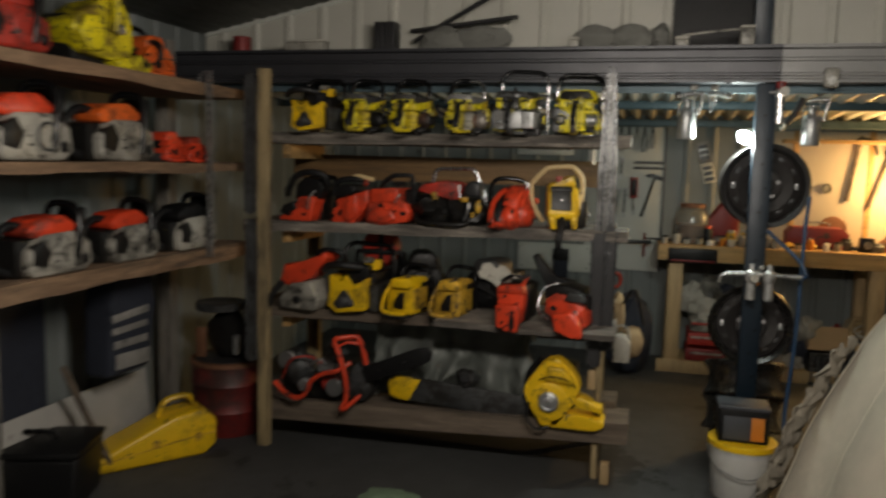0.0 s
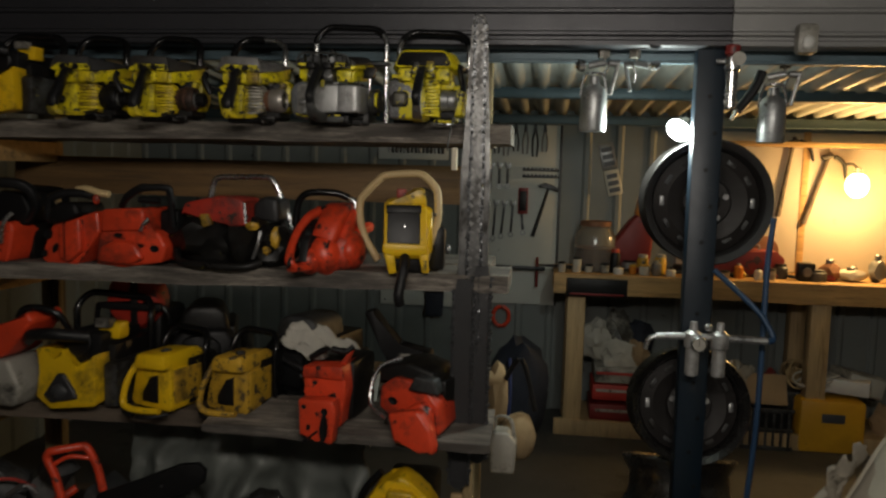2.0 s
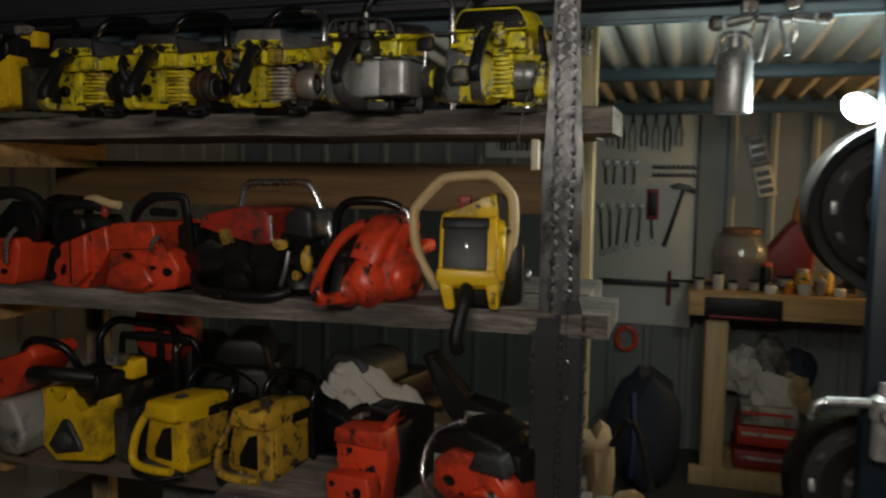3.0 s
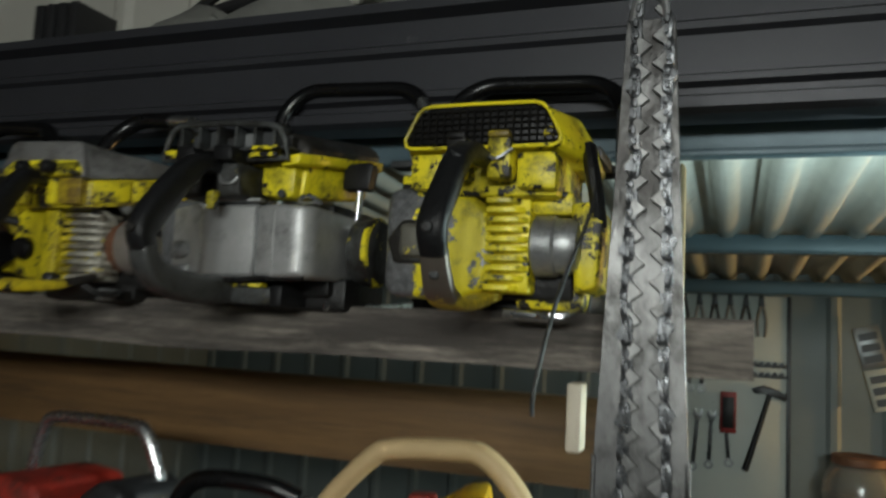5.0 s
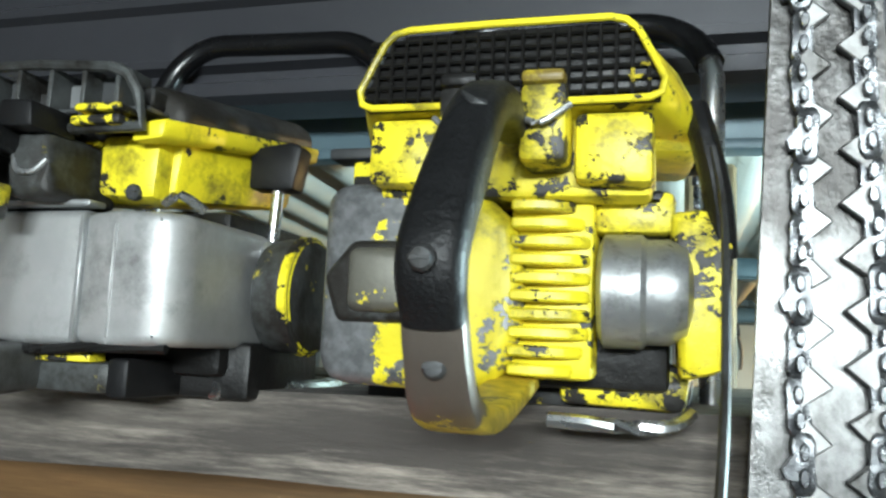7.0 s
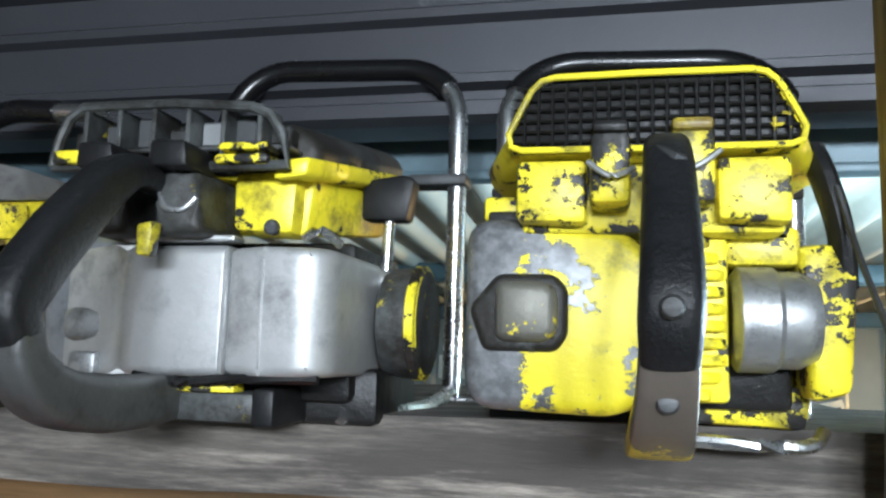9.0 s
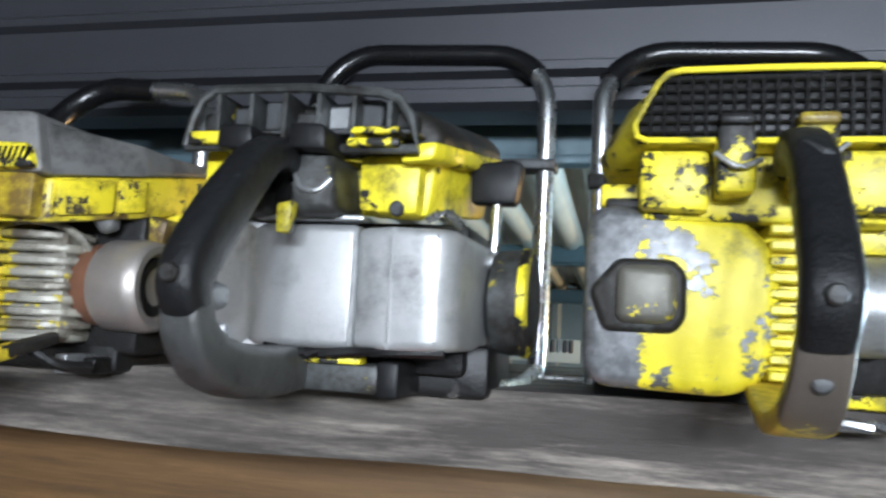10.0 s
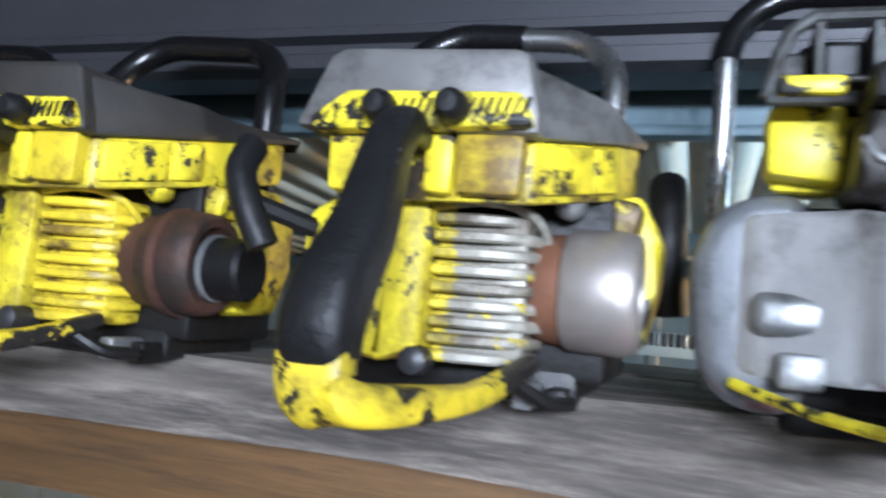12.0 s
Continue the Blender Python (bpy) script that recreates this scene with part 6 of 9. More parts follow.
ob = red_saw((-0.35, 3.43, 0.735), "red chainsaw with chrome hoop lying beside a black guard", -14)
shell = block(ob, "body_shell", [(-0.092, 0.06), (-0.09, 0.12), (-0.05, 0.15), (-0.01, 0.148), (0.05, 0.122), (0.082, 0.088), (0.092, 0.01), (0.075, 0.0), (0.02, 0.012), (-0.05, 0.035)], 0.02, 0.18, red)
block(ob, "rear_lobe", [(0.0, 0.02), (0.0, 0.08), (0.04, 0.1), (0.072, 0.075), (0.078, 0.015), (0.05, 0.01)], -0.004, 0.06, red, 0.014, par=shell)
block(ob, "rear_foot", [(-0.02, -0.01), (-0.04, 0.07), (0.05, 0.09), (0.088, 0.04), (0.1, -0.02), (0.085, -0.03), (0.06, -0.012)], -0.045, 0.004, red, 0.012, par=shell)
block(ob, "grey_plate", [(0.0, 0.125), (0.02, 0.165), (0.075, 0.16), (0.09, 0.12)], 0.0, 0.05, grey_plain, 0.006)
block(ob, "top_mass", [(-0.11, 0.12), (-0.1, 0.17), (-0.02, 0.19), (0.06, 0.17), (0.07, 0.12), (0.0, 0.135)], 0.04, 0.2, oily, 0.012)
for x, z, w, h in ((-0.05, 0.085, 0.014, 0.01), (0.035, 0.05, 0.012, 0.016), (-0.02, 0.06, 0.008, 0.006)):
    pocket(ob, x, z, w, h, 0.018 if x < 0 else -0.006, 20)
part("front_handle", tube(fresh(), [(-0.07, 0.02, 0.03), (-0.125, 0.04, 0.06), (-0.135, 0.06, 0.11), (-0.115, 0.08, 0.16), (-0.06, 0.1, 0.185)], 0.0065, 10, 5), chrome, ob, "chrome hoop handle")
part("engine", box(fresh(), -0.08, 0.08, 0.08, 0.26, 0.015, 0.14, 0.01), oily, ob)


# ---- lower shelf and what hangs on the rack ----
Z4 = 0.235
saw = thing("chainsaw", (-1.58, 3.5, Z4), "stripped old chainsaw with bright orange-red tube frame", "chainsaw", ROW)
part("crankcase", lump(fresh(), (-0.13, 0.12, 0.15), (0.09, 0.09, 0.1), 3, 0.25), grey_plain, saw)
part("cylinder", drum(fresh(), (0.02, 0.1, 0.17), 0.05, 0.1, "y", 20), light_cast, saw, "dull alloy cylinder")
part("clutch_disc", drum(fresh(), (-0.17, 0.05, 0.2), 0.05, 0.03, "y", 24), tool_steel, saw)
part("flywheel", drum(fresh(), (0.075, 0.04, 0.11), 0.05, 0.04, "y", 22), red_dull, saw)
part("sump", box(fresh(), -0.22, 0.22, 0.1, 0.3, 0.0, 0.1, 0.012), oily, saw)
part("gearbox", prism(fresh(), [(0.16, 0.03), (0.26, 0.03), (0.29, 0.09), (0.26, 0.17), (0.2, 0.22), (0.17, 0.15)], 0.05, 0.22, "y", 0.014), grey_plain, saw)
part("rocker_cover", lump(fresh(), (0.09, 0.08, 0.26), (0.06, 0.06, 0.05), 11, 0.4), grey_plain, saw)
part("magneto", drum(fresh(), (0.1, 0.02, 0.09), 0.045, 0.05, "y", 22), tool_steel, saw)
part("lower_tube", tube(fresh(), [(-0.21, 0.0, 0.1), (-0.16, -0.01, 0.06), (-0.1, -0.02, 0.036), (-0.055, -0.02, 0.04), (-0.02, -0.02, 0.085), (-0.005, -0.02, 0.125), (0.06, -0.02, 0.17), (0.13, -0.02, 0.19), (0.19, 0.02, 0.23)], 0.0125, 12, 5, side=(0, 1, 0)), red, saw, "bright orange-red tube")
part("frame_tube", tube(fresh(), [(0.255, 0.0, 0.075), (0.22, -0.02, 0.045), (0.185, -0.03, 0.012), (0.168, -0.03, 0.01), (0.175, -0.03, 0.03), (0.19, -0.03, 0.07), (0.182, -0.025, 0.16), (0.145, -0.02, 0.28), (0.122, -0.02, 0.33), (0.128, -0.02, 0.352), (0.15, -0.015, 0.358), (0.205, 0.02, 0.362), (0.225, 0.025, 0.355), (0.252, 0.03, 0.3), (0.27, 0.03, 0.225)], 0.0125, 12, 4, side=(0, 1, 0)), red, saw, "bright orange-red handle frame")
part("brace_tube", tube(fresh(), [(0.135, -0.015, 0.31), (0.18, 0.0, 0.335), (0.235, 0.025, 0.325)], 0.007, 10, 4, side=(0, 1, 0)), red, saw)
part("bright_boss", drum(fresh(), (-0.06, 0.02, 0.09), 0.034, 0.04, "y", 20), light_cast, saw, "bright alloy boss")
part("bright_lever", tube(fresh(), [(-0.02, -0.01, 0.2), (0.04, -0.015, 0.24), (0.07, 0.0, 0.21)], 0.008, 8, 4), tool_steel, saw)
part("ignition_lead", tube(fresh(), [(-0.2, 0.06, 0.1), (-0.12, 0.0, 0.22), (-0.03, 0.02, 0.24), (0.02, 0.06, 0.2)], 0.005, 8, 5), red_dull, saw)

cover = thing("bar_cover", (-1.15, 3.53, 0.478), "black plastic guide bar cover resting across the shelf", "bar cover", "", 0, tilt=(0, -22))
part("blade_sleeve", prism(fresh(), [(-0.18, -0.042), (0.12, -0.042), (0.17, -0.034), (0.19, 0.0), (0.175, 0.03), (0.12, 0.044), (-0.18, 0.036)], -0.012, 0.012, "y", 0.006), black, cover)
for x in (-0.1, 0.04):
    screws(cover, [(x, -0.013, 0.0)], 0.004)
scab = thing("bar_scabbard", (-0.88, 3.60, 0.325), "long dark guide bar scabbard with yellow tip", "bar cover", "", 0, tilt=(0, 4))
part("sleeve_body", prism(fresh(), [(-0.22, -0.06), (0.36, -0.06), (0.36, 0.06), (-0.22, 0.06)], -0.01, 0.014, "y", 0.006), grey_plain, scab)
part("yellow_tip", prism(fresh(), [(-0.335, 0.0), (-0.32, -0.045), (-0.27, -0.06), (-0.225, -0.06), (-0.17, 0.055), (-0.3, 0.055), (-0.33, 0.03)], -0.013, 0.013, "y", 0.004), yellow_clean, scab, "bright yellow tip")

ob = part("plastic_sheeting", sheet(fresh(), 70, 36, lambda u, v: Vector((-1.34 + 0.8 * u + 0.05 * (1 - v) * math.sin(9 * u) + 0.02 * noise.noise((u * 8, v * 6, 9)), 3.72 + 0.06 * v + (1.15 - v) * (0.035 * math.sin(31 * u + 4 * noise.noise((u * 3, v * 2, 4))) + 0.05 * noise.noise((u * 7, v * 3, 3))), 0.25 + 0.1 * max(0.0, noise.noise((u * 4.5, 0.3, 8)) + 0.15) + (0.40 - 0.1 * max(0.0, noise.noise((u * 4.5, 0.3, 8)) + 0.15)) * v))), clear_sheet)
thick(ob, 0.003)
tagged(ob, "crumpled grey plastic sheeting behind the lower saws", "sheeting")
carb = thing("carburettor", (-0.82, 3.62, 0.40), "small dark oily carburettor on the lower shelf", "engine part")
part("casting", lump(fresh(), (0, 0, 0.02), (0.06, 0.05, 0.045), 9, 0.5), grey_plain, carb)
part("intake", drum(fresh(), (0.0, -0.06, 0.03), 0.025, 0.04, "y", 16), dark_tool, carb)

big = thing("chainsaw", (-0.355, 3.52, 0.272), "large bright yellow chainsaw lying with its round starter outward", "chainsaw", ROW)
shell = part("starter_shell", prism(fresh(), [(-0.171, 0.13), (-0.165, 0.173), (-0.125, 0.225), (-0.095, 0.272), (-0.06, 0.283), (-0.03, 0.306), (-0.006, 0.3), (0.02, 0.278), (0.05, 0.255), (0.08, 0.214), (0.09, 0.18), (0.086, 0.152), (0.055, 0.11), (0.03, 0.03), (-0.01, -0.02), (-0.086, -0.022), (-0.12, 0.04), (-0.15, 0.09)], 0.0, 0.1, "y", 0.01, seg=3), yellow_clean, big)
part("starter_disc", lathe(fresh(), [(0.088, 0.02), (0.09, -0.01), (0.072, -0.016), (0.0, -0.016)], (-0.05, 0.005, 0.1), "y", 32), yellow_clean, shell)
hub = part("hub_cap", lathe(fresh(), [(0.046, 0.0), (0.046, -0.022), (0.036, -0.028), (0.03, -0.024), (0.014, -0.03), (0.0, -0.03)], (-0.05, -0.006, 0.104), "y", 28), light_cast, big, "bright alloy hub")
part("hub_bolt", drum(fresh(), (-0.05, -0.04, 0.104), 0.008, 0.008, "y", 12), chrome, hub)
part("engine", box(fresh(), -0.1, 0.06, 0.09, 0.3, -0.01, 0.24, 0.02), oily, big)
part("upper_cover", prism(fresh(), [(-0.075, 0.2), (-0.06, 0.272), (0.01, 0.268), (0.066, 0.212), (0.05, 0.19), (-0.01, 0.2)], -0.022, 0.02, "y", 0.01, seg=3), yellow_clean, shell)
part("cover_groove", tube(fresh(), [(-0.1, -0.002, 0.2), (-0.04, -0.024, 0.225), (0.03, -0.024, 0.215), (0.07, -0.004, 0.18)], 0.004, 6, 4), black, shell)
part("fuel_tank", prism(fresh(), [(0.05, 0.115), (0.085, 0.135), (0.19, 0.09), (0.195, 0.06), (0.075, 0.085)], 0.004, 0.1, "y", 0.008), yellow_clean, big)
part("base_plate", prism(fresh(), [(-0.05, 0.02), (0.04, 0.05), (0.1, 0.046), (0.2, 0.03), (0.205, 0.0), (0.16, -0.022), (-0.04, -0.024)], 0.0, 0.14, "y", 0.008), yellow_clean, big)
part("spark_lead", tube(fresh(), [(-0.14, -0.01, 0.09), (-0.15, -0.02, 0.02), (-0.1, -0.02, -0.03), (-0.05, 0.0, -0.02)], 0.007, 8, 5), black, big)
part("cylinder_bolt", drum(fresh(), (-0.055, -0.012, 0.24), 0.01, 0.012, "y", 12), black, big)
part("front_handle", tube(fresh(), [(-0.1, 0.1, 0.28), (-0.16, 0.1, 0.2), (-0.16, 0.1, 0.1)], 0.012, 10, 5, side=(0, 1, 0)), sleeve, big)

ob = part("cloth_rag", sheet(fresh(), 26, 20, lambda u, v: Vector((-0.79 + 0.29 * u, 3.66 + 0.12 * v, 0.97 - 0.22 * u * u * (1 - 0.3 * v) - 0.17 * (1 - v) * (0.4 + u) * 0.6 + 0.03 * noise.noise((u * 5, v * 5, 7)) + 0.012 * noise.noise((u * 17, v * 15, 7))))), rag)
thick(ob, 0.004)
tagged(ob, "crumpled dirty cream rag lying over a saw", "rag")
round_saw = thing("chainsaw", (-1.33, 3.74, Z3 + 0.012), "dark chainsaw with a round red starter cover and black straps", "chainsaw", ROW)
part("engine", box(fresh(), -0.1, 0.09, 0.03, 0.22, 0.0, 0.26, 0.02), oily, round_saw)
disc = part("starter_cover", lathe(fresh(), [(0.1, 0.04), (0.1, 0.0), (0.085, -0.02), (0.04, -0.03), (0.0, -0.03)], (0.0, 0.03, 0.29), "y", 30), red_dull, round_saw, "round dull red starter cover")
part("strap", box(fresh(), 0.004, 0.028, -0.012, -0.004, 0.2, 0.39, 0.003), black, disc)
part("strap", box(fresh(), -0.1, 0.11, -0.014, -0.006, 0.262, 0.284, 0.003), black, disc)
part("wrap_tube", tube(fresh(), [(-0.12, 0.0, 0.18), (-0.115, 0.0, 0.26), (-0.09, 0.0, 0.275), (0.1, 0.0, 0.28), (0.13, 0.01, 0.22)], 0.009, 10, 4), sleeve, round_saw)
saw_modern((-1.08, 3.72, Z3 + 0.015), "black oily chainsaw stored behind the small yellow saws", ROW, black, 20, seed=21, s=1.45, cover=oily, handle_kind=3)
saw_modern((-0.8, 3.7, Z3 + 0.02), "black chainsaw with dusty cover behind the worn yellow saw", ROW, black, -14, seed=23, s=1.3, cover=grey_plain, handle_kind=3)
hg = thing("hand_guard", (-0.41, 3.66, 0.86), "loose black saw guard with a pale label", "guard", "", 0, tilt=(0, 0))
part("blade", prism(fresh(), [(-0.12, 0.17), (-0.09, 0.18), (-0.01, 0.07), (0.09, 0.06), (0.1, 0.0), (-0.03, 0.0), (-0.06, 0.05)], 0.0, 0.06, "y", 0.008), black, hg)
part("label_plate", box(fresh(), -0.01, 0.055, -0.0035, 0.0, 0.028, 0.05, 0.001), offwhite, hg, "pale label with dark bars")
for i in range(3):
    part("label_bar", box(fresh(), -0.003 + 0.02 * i, 0.011 + 0.02 * i, -0.0055, -0.0036, 0.033, 0.044, 0), label_dark, hg)
part("rest", box(fresh(), 0.0, 0.08, 0.01, 0.05, -0.1, 0.002, 0.004), black, hg)
rollm = thing("timber_offcut", (-0.42, 3.86, 0.76), "pale round timber offcut lying along the shelf", "timber")
part("log", lathe(fresh(), [(0.03, -0.26), (0.034, -0.255), (0.036, 0.0), (0.033, 0.3), (0.03, 0.305)], (0, 0, 0.035), "x", 16), cork, rollm)

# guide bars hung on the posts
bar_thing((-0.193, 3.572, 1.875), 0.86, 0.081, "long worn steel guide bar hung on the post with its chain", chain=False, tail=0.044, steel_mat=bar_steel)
strands = thing("saw_chain", (-0.193, 3.566, 1.885), "oily saw chain looped double over the hanging guide bar", "chain", "hanging guide bars")


def strand(x, z0, z1, y=0.0, seed=0, size=1.0):
    """One hanging run of chain: side plates, rivets and cutters."""
    bm = fresh()
    rnd = random.Random(seed)
    z, i = z0, 0
    while z > z1:
        dx = 0.0016 * math.sin(z * 40 + seed) + rnd.uniform(-0.0008, 0.0008)
        box(bm, x + dx - 0.0042 * size, x + dx + 0.0042 * size, y - (0.006 if i % 2 else 0.0035) * size, y + 0.002, z - 0.0155 * size, z, 0.001, seg=1)
        drum(bm, (x + dx, y - 0.0085 * size, z - 0.004 * size), 0.0028 * size, 0.004, "y", 8, 0.0006)
        drum(bm, (x + dx, y - 0.0085 * size, z - 0.0115 * size), 0.0028 * size, 0.004, "y", 8, 0.0006)
        if i % 2 == 0:
            sgn = -1 if seed % 2 else 1
            prism(bm, [(x + dx, z - 0.002), (x + dx + sgn * 0.0095 * size, z - 0.001), (x + dx + sgn * 0.0115 * size, z - 0.006), (x + dx + sgn * 0.003, z - 0.013 * size)], y - 0.007 * size, y + 0.001, "y", 0)
        z -= 0.0165 * size
        i += 1
    return bm


LINKS = []
for cutter in (0, 1):
    bm = fresh()
    prism(bm, [(-0.0045, 0.0015), (0.0045, 0.0015), (0.0075, -0.0015), (0.0072, -0.005), (0.0052, -0.0078), (0.0072, -0.0105), (0.0075, -0.014), (0.0045, -0.017), (-0.0045, -0.017), (-0.0075, -0.014), (-0.0072, -0.0105), (-0.0052, -0.0078), (-0.0072, -0.005), (-0.0075, -0.0015)], -0.0055 if cutter else -0.0035, 0.002, "y", 0.001, seg=1)
    for z in (-0.004, -0.0115):
        drum(bm, (0, -0.0092, z), 0.0029, 0.004, "y", 8, 0.0006)
    if cutter:
        prism(bm, [(0.003, -0.003), (0.0105, -0.003), (0.0125, -0.006), (0.004, -0.012)], -0.0068, 0.001, "y", 0)
    bm.transform(Matrix.Diagonal((0.72, 0.8, 1.5, 1)))
    me = piece_mesh("link", bm, chain_mat)
    LINKS.append(me)
bm = fresh()
prism(bm, [(-0.006, 0.001), (-0.006, -0.015), (0.0065, -0.0075)], -0.004, 0.0015, "y", 0.0006, seg=1)
bm.transform(Matrix.Diagonal((1.15, 1.0, 1.5, 1)))
TANG = piece_mesh("drive_tang", bm, steel)
rnd = random.Random(8)
for k, x in enumerate((-0.0145, 0.0205)):
    for i in range(37):
        z = -0.008 - 0.0252 * i
        f = min(1.0, 0.72 - 0.8 * z)
        shared("link", LINKS[1 if (i + k) % 3 == 0 else 0], strands, (x * f + 0.0014 * math.sin(z * 30 + 2 * k) + rnd.uniform(-0.0007, 0.0007), 0.0, z), (180 if k == 0 else 0) + rnd.uniform(-4, 4))
        shared("drive_tang", TANG, strands, (f * x * 0.62 if k else f * x * 0.55, 0.001, z - (0.006 if k else 0.018)), (180 if k else 0) + rnd.uniform(-6, 6))
part("hook", tube(fresh(), [(-0.016, 0.0, -0.012), (-0.012, -0.004, 0.004), (0.0, -0.004, 0.009), (0.012, -0.004, 0.004), (0.014, 0.0, -0.012)], 0.004, 8, 4), tool_steel, strands)
bar_thing((-0.215, 3.56, 1.16), 0.62, 0.05, "dark oily guide bar hung beneath another bar", chain=True, steel_mat=dark_tool)
bar_thing((-0.165, 3.565, 1.2), 0.58, 0.045, "narrow dark guide bar hung on the post", chain=True, steel_mat=dark_tool)
for z0, z1, x, y in ((1.87, 1.18, -1.905, 3.46), (1.16, 0.44, -1.9, 3.462)):
    bar_thing((x, y, z0), z0 - z1, 0.045, "dusty guide bar with chain hung on the pale post", steel_mat=grey_plain)
ob = part("post_packer", box(fresh(), -0.268, -0.253, 3.61, 3.64, 1.468, 1.534, 0.003), mat("pale_cut_timber", (0.62, 0.56, 0.44), 0.7, 0, 0.15, 14, 0.15))
tagged(ob, "short pale timber packer beside the post", "packer")
ob = part("post_clip", box(fresh(), -0.235, -0.2, 3.545, 3.56, 0.44, 0.53, 0.003), pine)
tagged(ob, "short pale timber block on the post", "packer")
chn = thing("saw_chain", (-0.222, 4.066, 1.90), "short coil of saw chain on the rear post", "chain")
for k in range(3):
    part("chain_run", strand(-0.012 + 0.012 * k, 0.0, -0.13, 0.0, k, 0.8), chain_mat, chn)
side_chain = thing("saw_chain", (-2.012, 3.275, 1.856), "long saw chain hanging from the side shelf", "chain")
for k, x in enumerate((-0.011, 0.011)):
    part("chain_run", strand(x, 0.0, -0.86, 0.0, k, 1.15), tool_steel, side_chain)
part("peg", tube(fresh(), [(0.0, 0.0, -0.006), (-0.03, 0.0, -0.004), (-0.05, 0.0, -0.03), (-0.05, 0.0, -0.06)], 0.005, 8, 3), tool_steel, side_chain)
glove = thing("ear_muffs", (-0.02, 3.85, 0.5), "tan sheepskin pads hanging behind the rack", "padding")
part("pad", lump(fresh(), (-0.035, 0.0, 0.11), (0.062, 0.065, 0.08), 5, 0.2), cork, glove)
part("pad", lump(fresh(), (-0.11, 0.02, 0.23), (0.04, 0.05, 0.12), 6, 0.2), cork, glove)
part("strap", tube(fresh(), [(-0.08, 0.0, 0.3), (-0.03, -0.01, 0.37), (0.02, 0.0, 0.2)], 0.008, 8, 5), black, glove)
jug = thing("oil_jug", (-0.1, 3.72, 0.63), "small dirty pale plastic jug with loop handle behind the post", "jug")
jug.scale = (0.85, 0.8, 0.7)
part("jug_body", prism(fresh(), [(-0.04, -0.14), (0.05, -0.14), (0.055, 0.0), (0.02, 0.05), (-0.03, 0.05), (-0.045, 0.0)], 0, 0.09, "y", 0.012, seg=3), offwhite, jug)
part("jug_handle", tube(fresh(), [(-0.03, 0.04, 0.04), (-0.02, 0.03, 0.11), (0.03, 0.03, 0.1), (0.045, 0.04, 0.0)], 0.007, 8, 5), offwhite, jug)

# ---- the side rack's saws ----
SR = "chainsaws on the side shelves"


def saw_side(place, label, body, cover, turn, seed, ring=False, s=1.0):
    """A saw standing side-on with white casing, bright cover and black front hoop."""
    ob = thing("chainsaw", place, label, "chainsaw", SR, turn)
    ob.scale = (s, s, s)
    part("crankcase", prism(fresh(), [(-0.17, 0.02), (-0.15, 0.0), (0.13, 0.0), (0.17, 0.03), (0.16, 0.12), (0.06, 0.17), (-0.1, 0.165), (-0.17, 0.1)], 0.0, 0.16, "y", 0.016, seg=3), body, ob)
    part("top_cover", prism(fresh(), [(-0.15, 0.15), (0.06, 0.15), (0.1, 0.19), (0.02, 0.235), (-0.11, 0.225), (-0.17, 0.185)], 0.01, 0.15, "y", 0.014, seg=3), cover, ob)
    part("starter_cover", lathe(fresh(), [(0.062, 0.02), (0.066, -0.008), (0.055, -0.014), (0.03, -0.014), (0.028, -0.008), (0.0, -0.008)], (0.03, 0.004, 0.085), "y", 26), body, ob)
    if ring:
        part("starter_ring", tube(fresh(), [(0.03 + 0.048 * math.cos(a), -0.014, 0.085 + 0.048 * math.sin(a)) for a in [math.pi * 2 * k / 16 for k in range(17)]], 0.006, 8, 1), grey_plain, ob)
    part("engine", box(fresh(), -0.2, 0.19, 0.04, 0.2, 0.0, 0.15, 0.02), oily, ob)
    part("carb_recess", prism(fresh(), [(-0.16, 0.05), (-0.09, 0.035), (-0.06, 0.09), (-0.1, 0.15), (-0.155, 0.12)], -0.003, 0.03, "y", 0.006), oily, ob)
    for k in range(2):
        part("vent_slot", box(fresh(), -0.045, -0.02, -0.0012, 0.01, 0.05 + 0.03 * k, 0.06 + 0.03 * k, 0.001), black, ob)
    part("front_handle", tube(fresh(), [(0.06, -0.004, 0.03), (0.075, -0.01, 0.14), (0.09, 0.01, 0.25), (0.09, 0.08, 0.275), (0.09, 0.15, 0.25), (0.09, 0.17, 0.1)], 0.014, 10, 6, side=(1, 0, 0)), sleeve, ob)
    part("hand_guard", prism(fresh(), [(0.12, 0.15), (0.14, 0.15), (0.16, 0.25), (0.145, 0.26)], 0.02, 0.15, "y", 0.005), black, ob)
    part("rear_handle", tube(fresh(), [(-0.12, 0.08, 0.19), (-0.2, 0.08, 0.2), (-0.27, 0.08, 0.15), (-0.27, 0.08, 0.06), (-0.2, 0.08, 0.02), (-0.13, 0.08, 0.02)], 0.017, 10, 6, side=(0, 1, 0)), rubber, ob)
    part("filler_cap", lathe(fresh(), [(0.02, 0.01), (0.022, -0.004), (0.014, -0.01), (0.0, -0.01)], (0.12, 0.002, 0.05), "y", 16), black, ob)
    return ob


